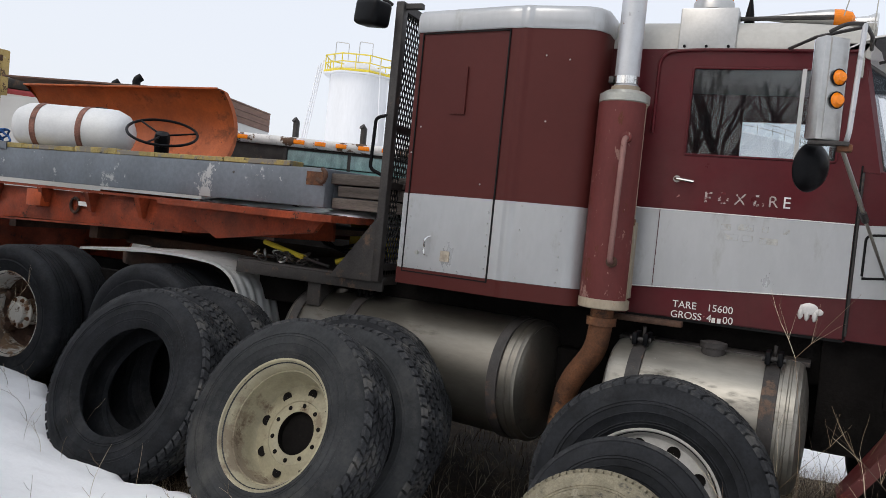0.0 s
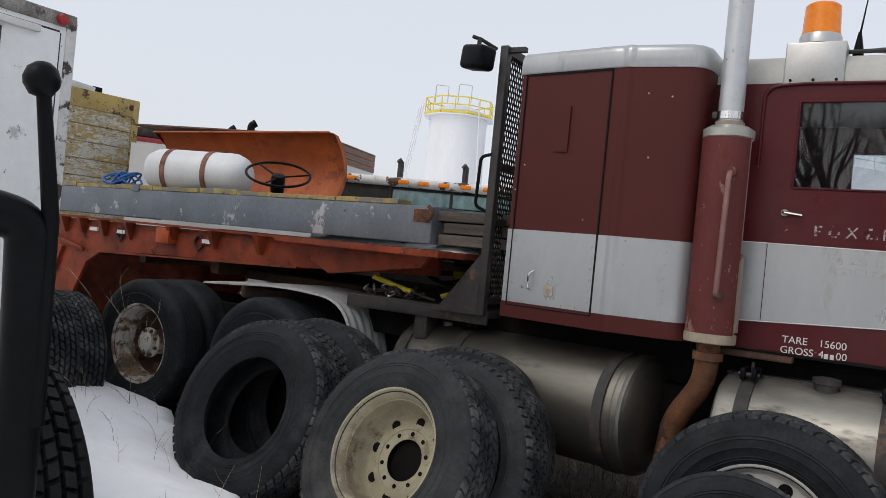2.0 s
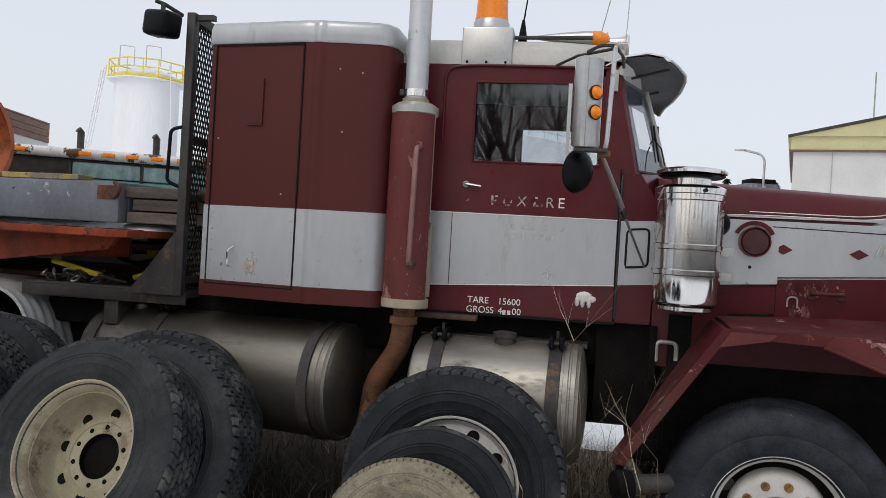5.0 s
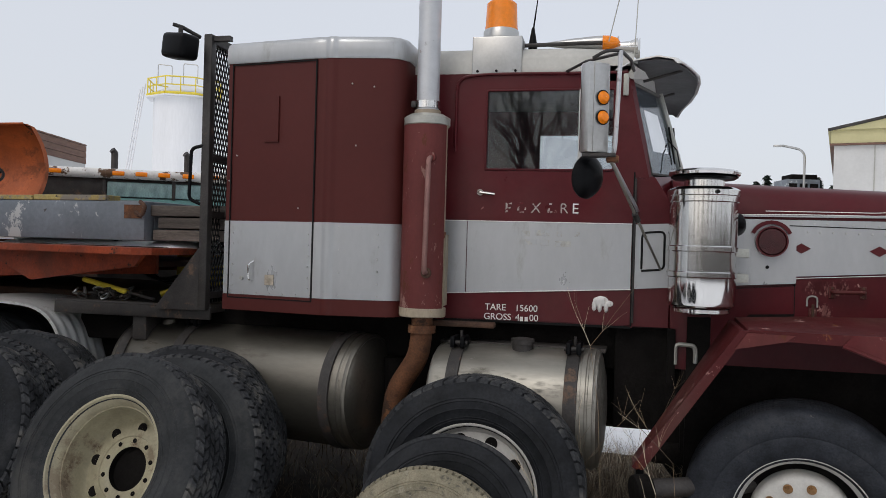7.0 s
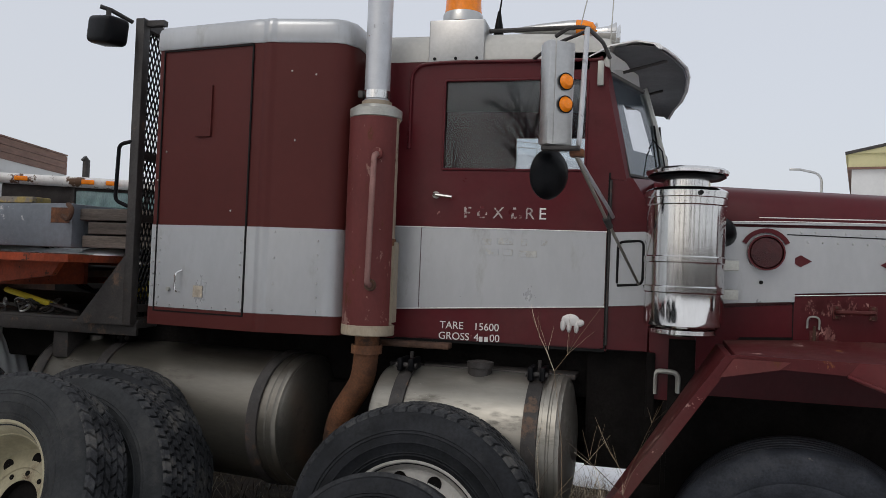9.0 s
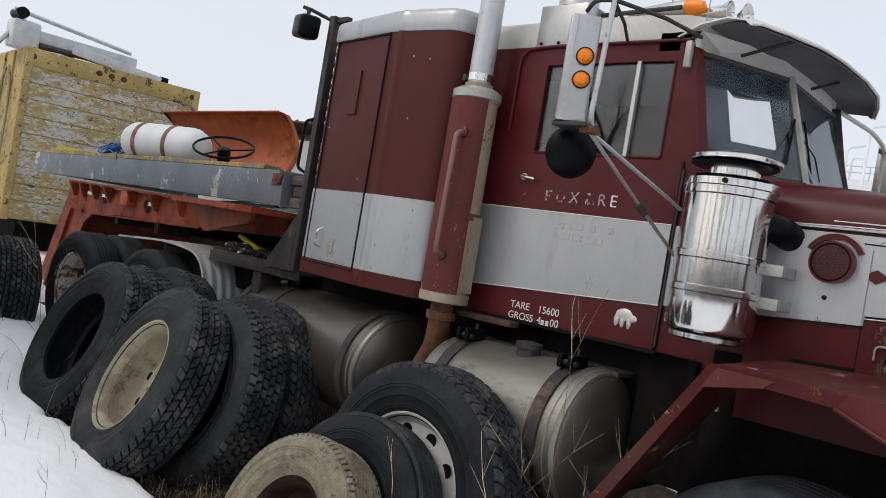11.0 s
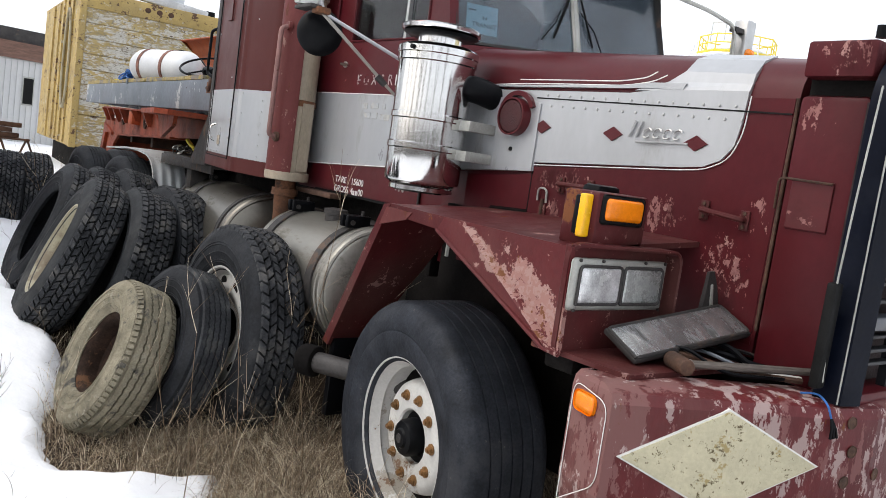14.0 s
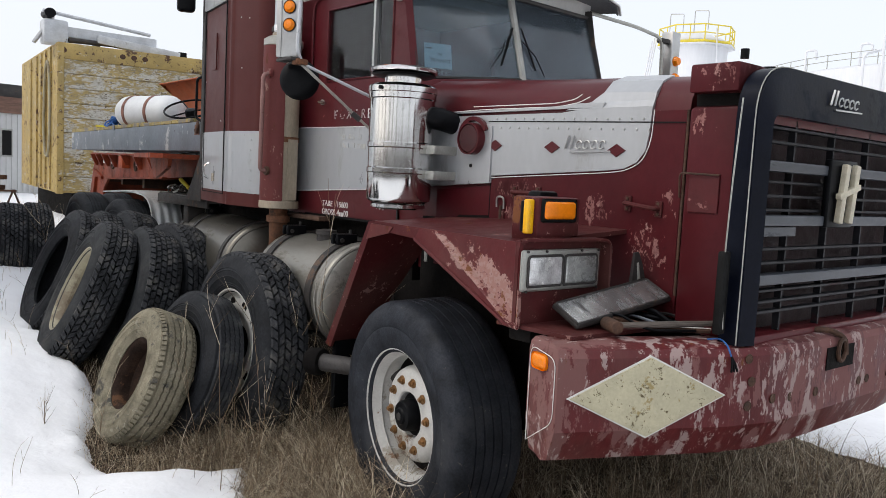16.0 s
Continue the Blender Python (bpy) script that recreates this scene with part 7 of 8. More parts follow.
for i in range(10):
    part("bolt_head", cyl((0.78, -0.006, 0.9 + 0.25 * i), (0.78, -0.012, 0.9 + 0.25 * i), 0.012, seg=8), M_RUSTDARK, van_body)
    part("bolt_head", cyl((1.68, -0.006, 0.9 + 0.25 * i), (1.68, -0.012, 0.9 + 0.25 * i), 0.012, seg=8), M_RUSTDARK, van_body)
part("van_side", box(0.0, 0.05, 0.10, 4.6, 0.72, 3.5, 0.005), M_YELLOW_BOX, van_body, smooth=False)
part("van_side", box(WB_ - 0.05, WB_, 0.10, 4.6, 0.72, 3.5, 0.005), M_YELLOW_BOX, van_body, smooth=False)
part("van_roof", box(0.0, WB_, 0.1, 4.6, 3.5, 3.54), M_YELLOW_BOX, van_body, smooth=False)
for y in (0.55, 1.1, 1.65, 2.2, 3.0):
    part("side_rib", box(-0.03, 0.0, y, y + 0.05, 0.75, 3.5), M_YELLOW_BOX, van_body, smooth=False)
part("hanging_hose", tube([(-0.05, 0.75 + 0.35 * math.cos(a), 2.15 + (1.1 if math.sin(a) > 0 else 0.75) * math.sin(a)) for a in np.linspace(0, math.tau, 30, endpoint=False)], 0.022, 7, closed=True), M_RIM_CREAM, van_body)
for x in (0.62, 1.02):
    part("faded_lettering_bar", box(x, x + 0.34, -0.008, 0.0, 1.98, 2.05), M_YELLOW, van_body, smooth=False)
for x, w in ((0.6, 0.16), (0.8, 0.1), (0.93, 0.12), (1.1, 0.18)):
    part("faded_lettering_bar", box(x, x + w, -0.008, 0.0, 1.80, 1.92), mat("dark_letter_paint", (0.05, 0.055, 0.06), 0.7, var=0.3) if x == 0.6 else MESH.setdefault("ink", M_INK), van_body, smooth=False)
part("van_chassis", box(0.3, WB_ - 0.3, 0.3, 4.4, -0.45, 0.72), M_DARK, van_body, smooth=False)
boom = thing("folded_boom", "white aerial boom folded on the van roof", "boom", VB @ pose(0.1, 0.35, 3.52, 0, 0, 4))
M_BOOM = mat("pale_blue_boom_paint", (0.58, 0.60, 0.62), 0.5, var=0.12, scale=4, wear=((0.20, 0.17, 0.14), 8, 0.64, 0.03))
part("boom_arm", box(0.0, 1.62, -0.12, 0.12, 0.16, 0.36, 0.02), M_BOOM, boom)
part("boom_arm", box(0.55, 2.02, -0.08, 0.08, 0.10, 0.26, 0.02), M_BOOM, boom, m=pose(0, -0.14, 0.06, 0, 5, 0))
part("boom_rail", tube([(-0.30, -0.1, 0.60), (1.5, -0.1, 0.42)], 0.035, 8), M_BOOM, boom)
part("boom_cylinder", tube([(0.1, -0.16, 0.10), (1.3, -0.16, 0.14)], 0.05, 10), M_BLACKWORN, boom)
part("cylinder_rod", tube([(1.3, -0.16, 0.14), (1.75, -0.16, 0.155)], 0.025, 8), M_ALU, boom)
part("boom_tip", box(2.0, 2.16, -0.20, -0.06, 0.02, 0.16, 0.015), M_BLACK, boom)
part("boom_pivot", box(-0.30, 0.10, -0.17, 0.17, 0.0, 0.46, 0.05), M_BOOM, boom)
part("pivot_pin", cyl((-0.2, -0.19, 0.56), (-0.2, 0.12, 0.56), 0.09, seg=16), M_BLACK, boom)
part("boom_post", tube([(-0.42, 0, 0.0), (-0.12, 0, 0.52)], 0.035, 8), M_ALU, boom)
for x in (0.55, 1.46):
    part("boom_rest", box(x, x + 0.08, -0.10, 0.10, 0.0, 0.17), M_BLACK, boom, smooth=False)

# ---- white van at the rear left ----
vx = -3.85
van = thing("cube_van", "chalky white cube van with rust at the edges", "van")
part("van_box", box(vx - 5.5, vx, -4.0, -1.60, 1.10, 2.93, 0.035, 3), M_VAN, van, "chalky white van box")
part("red_skirt", box(vx - 5.5, vx + 0.006, -3.995, -1.61, 0.85, 1.105, 0.01), mat("faded_red_paint", (0.30, 0.045, 0.045), 0.55, var=0.2, scale=4, wear=((0.5, 0.48, 0.45), 5, 0.6, 0.08)), van)
part("corner_cap", box(vx - 0.03, vx + 0.012, -1.66, -1.595, 1.11, 2.90, 0.008), mat("rust_flecked_white", (0.64, 0.64, 0.62), 0.55, var=0.1, scale=5, wear=((0.06, 0.045, 0.04), 6, 0.50, 0.04)), van)
part("roof_edge", box(vx - 0.03, vx + 0.014, -3.98, -1.60, 2.84, 2.92, 0.008), mat("scraped_grey_edge", (0.30, 0.28, 0.26), 0.7, var=0.4, scale=7, wear=((0.08, 0.05, 0.04), 6, 0.5, 0.1)), van)
for y0, y1, z0, z1 in ((-1.70, -1.69, 1.12, 2.80), (-2.79, -2.78, 1.12, 2.80), (-2.78, -1.70, 2.80, 2.812)):
    part("door_seam", box(vx - 0.002, vx + 0.004, y0, y1, z0, z1), M_BLACKWORN, van, smooth=False)
part("door_leaf", box(vx, vx + 0.012, -2.78, -1.70, 1.12, 2.80, 0.006), M_VAN, van, smooth=False)
part("latch_bar", box(vx + 0.012, vx + 0.05, -2.40, -1.84, 2.76, 2.80, 0.006), M_WHITE, van)
part("latch_plate", box(vx + 0.012, vx + 0.025, -2.10, -2.05, 2.42, 2.74, 0.004), M_BLACKWORN, van)
part("door_hinge", cyl((vx + 0.02, -2.36, 1.0), (vx + 0.02, -2.36, 2.85), 0.018, seg=10), mat("rusty_white_hinge", (0.55, 0.54, 0.52), 0.6, var=0.2, scale=6, wear=((0.12, 0.09, 0.07), 5, 0.52, 0.06)), van)
part("tail_marker", lathe([(0.001, -0.03), (0.03, -0.026), (0.036, 0.0)], 18, "X"), mat("red_lens", (0.35, 0.02, 0.02), 0.3, var=0.1), van, m=pose(vx + 0.015, -1.70, 2.875, 0, 0, 180))
part("van_rear_frame", box(vx - 5.3, vx - 0.1, -3.6, -2.0, 0.55, 0.8), M_DARK, van, smooth=False)
o = lug_tyre(van, M_RUBBER, 0.42, 0.245, 0.2, m=at_wheel(vx - 1.0, -2.0, 0.68, 90, 0, 11))
lug_tyre(van, M_RUBBER, 0.42, 0.245, 0.2, m=at_wheel(vx - 1.0, -3.8, 0.68, -90, 0, 11))

# ---- machine standing close by ----
mach = thing("yard_machine", "black-framed yard machine with a ball-topped lever", "machine")
part("roll_bar", tube(bend([(-0.62, -4.75, 1.72), (-0.518, -3.906, 1.748), (-0.489, -3.853, 1.732), (-0.487, -3.847, 1.60), (-0.478, -3.835, 0.55)], 0.075, 8), 0.031, 20), M_BLACK, mach, "bent black steel tube")
lev = part("lever", tube([(-0.462, -3.835, 1.45), (-0.469, -3.835, 1.74), (-0.477, -3.858, 1.915)], [0.014, 0.012, 0.010], 10), M_BLACK, mach)
part("lever_knob", lathe([(0.001, -0.025), (0.015, -0.021), (0.0235, -0.008), (0.025, 0.002), (0.020, 0.016), (0.010, 0.024), (0.001, 0.026)], 24, "Z"), M_BLACK, lev, "round black lever knob", smooth="all", m=pose(-0.479, -3.861, 1.931))
part("deck_plate", box(-1.25, -0.62, -4.55, -3.86, 1.24, 1.255, 0.003), M_ALU, mach, "aluminium tread plate")
part("deck_post", box(-1.0, -0.9, -4.4, -4.3, 0.6, 1.24), M_BLACK, mach, smooth=False)
lug_tyre(mach, M_RUBBER_BLACK, m=at_wheel(-1.72, -3.30, 0.78, -103, 3, 12), style="worn")
deep_rim(mach, M_RIM_WHITE, m=at_wheel(-1.72, -3.30, 0.78, -103, 3, 12))
part("wheel_axle", cyl((-1.68, -3.2, 0.78), (-1.3, -4.3, 0.62), 0.05, seg=12), M_DARK, mach)
part("machine_frame", box(-1.5, -0.42, -4.6, -3.80, 0.45, 0.62, 0.02), M_BLACK, mach)
part("machine_cowl", box(-1.5, -0.9, -4.6, -4.0, 0.62, 1.25, 0.05), M_BLACK, mach)
for x, y, a in ((-0.75, -4.58, -90), (-1.30, -4.58, -90), (-0.75, -3.84, 90), (-1.30, -3.84, 90)):
    lug_tyre(mach, M_RUBBER, 0.365, 0.205, 0.19, m=at_wheel(x, y, 0.53, a, 0), style="block")
big = thing("truck_wheel", "dark lug tyre on a white rim standing in snow", "wheel", at_wheel(-2.98, -2.62, 0.66, -112, 5, 12))
lug_tyre(big, M_RUBBER)
deep_rim(big, M_RIM_WHITE)

# ---- machines and sheds behind ----
gc = thing("old_truck_cab", "rust-stained white cab roof with amber marker lamps", "truck cab", pose(-4.55, 3.95, 0.06, 0, 0, 28))
part("cab_body", box(-1.40, 0.95, 0.0, 1.3, 1.92, 2.20, 0.05), M_TEAL, gc)
part("cab_base", box(-1.40, 0.95, 0.05, 1.3, 0.3, 1.93, 0.03), M_DARK, gc)
part("cab_upper", box(-1.38, 0.94, 0.02, 1.3, 2.18, 2.43, 0.04), M_BLACKWORN, gc)
part("cab_window", box(-0.62, 0.85, -0.004, 0.03, 2.20, 2.375, 0.02), mat("teal_glass_pane", (0.26, 0.40, 0.40), 0.12, var=0.25, scale=3, stretch=(3, 1, 1)), gc)
for x in (-0.65, 0.12, 0.88):
    part("window_bar", box(x - 0.02, x + 0.02, -0.012, 0.02, 2.18, 2.40, 0.004), M_BLACKWORN, gc)
part("cab_roof", box(-1.45, 1.0, -0.10, 1.35, 2.41, 2.52, 0.05, 3), mat("rust_stained_white_roof", (0.68, 0.67, 0.65), 0.6, var=0.1, scale=4, wear=((0.10, 0.055, 0.03), 5, 0.53, 0.03)), gc, "rust-stained white roof")
for x in (-1.22, -0.55, -0.30, -0.05, 0.22, 0.5):
    part("roof_marker", box(x, x + 0.13, -0.125, -0.09, 2.44, 2.49, 0.008), M_AMBER, gc)
for x in (-0.58, 0.255):
    part("roof_pipe", tube([(x, 0.3, 2.48), (x, 0.3, 2.74), (x - 0.03, 0.28, 2.77)], 0.04, 8), M_BLACKWORN, gc)
grader = thing("road_grader", "red machine with dark exhaust pipes behind the plow", "grader", pose(-10.6, 5.4, 0, 0, 0, 48))
part("grader_base", box(-1.9, 1.6, -0.02, 1.2, 0.8, 3.0, 0.04), M_BLDG, grader)
part("grader_body", box(-1.95, 1.62, -0.05, 1.2, 3.0, 3.2, 0.03), M_RED, grader)
part("grader_stripe", box(-1.95, 1.62, -0.06, -0.04, 3.08, 3.11), M_LETTER, grader, smooth=False)
part("grader_roof", box(-1.95, 1.60, -0.04, 1.2, 3.2, 3.37, 0.03), M_BLACKWORN, grader)
for x, h in ((0.54, 3.58), (0.89, 3.72)):
    part("exhaust_pipe", tube(bend([(x, 0.1, 3.3), (x, 0.1, h - 0.06), (x + 0.08, 0.1, h)], 0.05), 0.07, 10), M_BLACK, grader)
shed = thing("clad_shed", "small shed with brown cladding over white walls", "shed", pose(-7.09, 5.93, 0, 0, 0, -75))
part("shed_wall", box(0.0, 2.1, -3.0, 0.0, 0, 2.87), M_BLDG, shed, smooth=False)
for i in range(3):
    part("cladding_board", box(0.0, 2.1, -0.02, 0.012, 2.86 + 0.09 * i, 2.944 + 0.09 * i), M_BROWN_WALL, shed, smooth=False)
part("shed_roof", box(0.0, 2.1, -3.0, 0.016, 3.13, 3.15), M_BROWN_WALL, shed, smooth=False)
snowbank = thing("snowy_car", "snow-covered low vehicle beyond the trailer", "vehicle", pose(-6.9, 5.7, 0, 0, 0, 20))
part("vehicle_body", box(-1.4, 1.3, -0.6, 0.8, 0.7, 2.35, 0.25, 4), M_SNOW, snowbank)

site = thing("white_site_hut", "white corrugated hut with a brown fascia", "hut", pose(-19.0, -2.2, 0, 0, 0, 100))
part("hut_wall", box(0.0, 6.5, 0.0, 3.0, 0.3, 2.75), M_BLDG, site, smooth=False)
for i in range(44):
    part("corrugation", box(0.03 + 0.147 * i, 0.10 + 0.147 * i, -0.025, 0.0, 0.3, 2.7), M_BLDG, site, smooth=False)
part("hut_fascia", box(-0.1, 6.6, -0.08, 3.1, 2.72, 3.15), M_BROWN_WALL, site, smooth=False)
part("hut_upper", box(0.0, 6.5, 0.05, 3.0, 3.15, 3.5), M_BLACKWORN, site, smooth=False)
part("hut_window", box(4.15, 4.45, -0.04, 0.02, 1.55, 2.3), M_BEZEL, site, smooth=False)
part("hut_pane", box(4.18, 4.42, -0.05, -0.035, 1.59, 2.26), M_GASKET, site, smooth=False)
yard = thing("white_trailer", "white panelled trailer with a yellow stripe", "trailer", pose(-17.5, -1.6, 0, 0, 0, 100))
part("trailer_wall", box(-2.5, 1.4, 0.0, 2.4, 0.7, 3.3), M_TANKWHITE, yard, smooth=False)
for i in range(6):
    part("trailer_board", box(-2.5, 1.4, -0.02, 0.0, 1.15 + 0.36 * i, 1.49 + 0.36 * i), M_TANKWHITE, yard, smooth=False)
part("trailer_stripe", box(-2.5, 1.4, -0.03, 0.0, 0.85, 1.12), M_YELLOW, yard, smooth=False)
logs = thing("scrap_timber_rack", "dark scrap timber stacked on a steel rack", "timber", pose(-13.4, 0.1, 0.3, 0, 0, 100))
for i in range(6):
    part("timber", box(-1.6 + rng.uniform(-0.3, 0.1), 0.75 + rng.uniform(-0.2, 0.1), 0.1 * (i % 3), 0.1 * (i % 3) + 0.12, 0.62 + 0.10 * (i // 2), 0.71 + 0.10 * (i // 2), 0.01), M_RUSTDARK, logs, smooth=False)
for x in (-1.4, -0.9, -0.4, 0.1, 0.6):
    part("rack_brace", tube([(x, 0, 0.0), (x + 0.25, 0, 0.62)], 0.02, 6), M_RUSTDARK, logs)
    part("rack_brace", tube([(x + 0.25, 0, 0.62), (x + 0.5, 0, 0.0)], 0.02, 6), M_RUSTDARK, logs)
part("rack_rail", box(-1.6, 0.9, -0.03, 0.03, 0.58, 0.62), M_RUSTDARK, logs, smooth=False)

# ---- far plant ----
tk = thing("storage_tank", "tall white storage tank with yellow top railing", "tank", pose(-43.9, 70.8, 0, 0, 0, 0))
TRAD = 3.15
part("tank_shell", lathe([(TRAD, 0.0), (TRAD, 16.6), (TRAD - 0.1, 16.7), (1.2, 17.5), (0.001, 17.7)], 48, "Z"), M_TANKWHITE, tk)
octo = [(3.80 * math.cos(a), 3.80 * math.sin(a)) for a in np.linspace(0, math.tau, 8, endpoint=False)]
part("platform_deck", prism([(1.05 * x, 1.05 * y) for x, y in octo], 16.0, 16.12, "xy"), M_TANKWHITE, tk, smooth=False)
for z, r in ((16.25, 0.16), (17.1, 0.06), (17.9, 0.07)):
    for i in range(8):
        a, b = octo[i], octo[(i + 1) % 8]
        part("guard_rail", tube([(a[0], a[1], z), (b[0], b[1], z)], r, 6), M_YELLOW, tk)
for i in range(8):
    a = octo[i]
    b = octo[(i + 1) % 8]
    part("rail_post", tube([(a[0], a[1], 16.1), (a[0], a[1], 17.95)], 0.06, 6), M_YELLOW, tk)
    part("rail_post", tube([((a[0] + b[0]) / 2, (a[1] + b[1]) / 2, 16.1), ((a[0] + b[0]) / 2, (a[1] + b[1]) / 2, 17.95)], 0.05, 6), M_YELLOW, tk)
for dx in (-1.6, 1.3):
    part("top_hoop", tube(bend([(dx - 0.7, -1.5, 17.5), (dx - 0.7, -1.5, 19.6), (dx + 0.9, -1.5, 19.4), (dx + 0.9, -1.5, 17.5)], 0.2), 0.05, 6), M_ALU, tk)
for dx in (0.0, 0.5, 1.0):
    part("stair_rail", tube([(-3.0 - dx * 0.6, -2.6, 17.4 - 0.6 * dx), (-5.6 - dx * 0.6, -3.0, 0.0)], 0.08, 6), M_TANKWHITE, tk)
for i in range(14):
    t = (i + 1) / 16
    part("stair_tread", tube([(-3.0 - 2.6 * t, -2.62, 17.4 * (1 - t)), (-3.6 - 2.6 * t, -2.62, 16.8 * (1 - t))], 0.05, 5), M_TANKWHITE, tk)
part("service_ladder", tube([(3.2, -1.5, 17.6), (3.4, -1.6, 16.0), (3.9, -1.8, 9.0)], 0.06, 6), M_TANKWHITE, tk)
wt = thing("wide_tank", "broad low white storage tank with roof rail", "tank", pose(-20.8, 85.6, 0))
part("tank_shell", lathe([(22, 0), (22, 12.0), (20, 12.5), (0.01, 13.6)], 80, "Z"), M_TANKWHITE, wt)
for i in range(60):
    a = math.tau * i / 60
    part("roof_rail_post", tube([(21.5 * math.cos(a), 21.5 * math.sin(a), 12.2), (21.5 * math.cos(a), 21.5 * math.sin(a), 13.3)], 0.04, 4), M_BEZEL, wt)
for z in (12.8, 13.3):
    part("roof_rail", tube([(21.5 * math.cos(a), 21.5 * math.sin(a), z) for a in np.linspace(0, math.tau, 60, endpoint=False)], 0.035, 4, closed=True), M_BEZEL, wt)
for x, y in ((-4, -20.5), (3, -21), (9, -19), (-9, -19.5)):
    part("roof_fitting", tube(bend([(x, y, 12.3), (x, y, 14.0), (x + 0.9, y, 14.0), (x + 0.9, y, 13.2)], 0.3), 0.10, 8), M_TANKWHITE, wt)
for i in range(7):
    part("riser_pipe", tube(bend([(-2.0 + 1.4 * i, -24.5, 0), (-2.0 + 1.4 * i, -24.5, 12.5 + (i % 3) * 1.6), (-1.2 + 1.4 * i, -23.0, 13.0 + (i % 3) * 1.6)], 0.4), 0.12, 8), M_TANKWHITE, wt)
hall = thing("works_hall", "pale hall with a yellow fascia band", "building", pose(11.2, 39.2, 0, 0, 0, -14))
part("hall_wall", box(0, 30, 0, 18, 0, 7.5), M_BLDG, hall, smooth=False)
part("hall_fascia", box(-0.15, 30, -0.15, 18, 7.45, 8.15), M_BLDG_Y, hall, smooth=False)
part("fascia_trim", box(-0.2, 30, -0.2, 18, 7.38, 7.48), M_BROWN_WALL, hall, smooth=False)
part("hall_roof", prism([(-0.3, 8.15), (30.3, 8.15), (15, 11.5)], -0.3, 18, "xz"), M_BLDG_Y, hall, smooth=False)
part("roof_edge", tube([(-0.3, -0.32, 8.15), (15, -0.32, 11.5)], 0.08, 6), M_BLACKWORN, hall)
for x in (1.8, 4.5, 8.0, 11.5):
    part("wall_seam", box(x, x + 0.05, -0.03, 0.0, 0, 7.4), M_BEZEL, hall, smooth=False)
part("hall_mast", tube([(3.6, 0.5, 8.5), (3.6, 0.5, 11.5)], 0.04, 5), M_BEZEL, hall)
lamp = thing("street_lamp", "thin grey street lamp with a curved arm", "street lamp", pose(10.9, 44.4, 0))
part("lamp_pole", tube(bend([(0, 0, 0), (0, 0, 7.8), (-1.2, 0, 8.05)], 0.5), 0.07, 8), M_ALU, lamp)
part("lamp_head", box(-1.7, -1.1, -0.1, 0.1, 7.98, 8.1, 0.03), M_ALU, lamp)
unit = thing("parked_machine", "grey boxy machine parked far off", "machine", pose(10.9, 44.6, 0, 0, 0, 12))
part("machine_body", box(-0.9, 1.0, 0, 2, 4.0, 6.15, 0.05), M_GREY_STEEL, unit)
part("machine_top", box(-0.6, 0.9, 0.2, 1.6, 6.15, 6.45, 0.05), M_DARK, unit)
part("machine_base", box(-0.9, 1.0, 0, 2, 0.0, 4.0), M_GREY_STEEL, unit, smooth=False)
for i in range(3):
    part("machine_louvre", box(-0.8 + 0.6 * i, -0.35 + 0.6 * i, -0.03, 0.0, 4.9, 5.9), M_DARK, unit, smooth=False)
pole = thing("utility_pole", "far wooden utility pole with crossarm", "pole", pose(-36.0, 32.5, 0))
part("pole_shaft", tube([(0, 0, 0), (0, 0, 7.9)], 0.12, 8), M_BARK, pole)
part("crossarm", box(-0.9, 0.9, -0.06, 0.06, 7.4, 7.55), M_BARK, pole, smooth=False)


def spruce(x, y, h, seed):
    t = thing("spruce_tree", "dark narrow spruce on the skyline", "tree", pose(x, y, 0), "spruces on the skyline")
    part("trunk", cyl((0, 0, 0), (0, 0, h), 0.18, 0.03, seg=8), M_BARK, t)
    r = random.Random(seed)
    bm = bmesh.new()
    for i in range(520):
        f = r.random() ** 0.8
        z = h * (0.08 + 0.92 * f)
        rad = (1 - f) * h * 0.20 * r.uniform(0.25, 1.1) + 0.05
        a = r.uniform(0, math.tau)
        p = Vector((rad * math.cos(a), rad * math.sin(a), z))
        d = Vector((math.cos(a), math.sin(a), -0.35)) * h * 0.05
        s = Vector((-math.sin(a), math.cos(a), 0)) * h * 0.018
        bm.faces.new([bm.verts.new(q) for q in (p - d, p + s, p + d, p - s + Vector((0, 0, 0.1)))])
    part("crown", bm, M_NEEDLE, t, smooth=False)


for i, (x, y, h) in enumerate(((13.0, 74.5, 9.6), (13.9, 74.2, 10.2), (12.2, 75, 8.6), (14.9, 74, 9.3), (16.0, 74, 9.9), (17.0, 74, 8.9), (18.1, 73.5, 10.0), (19.3, 73, 9.2))):
    spruce(x, y, h * 0.88, i)


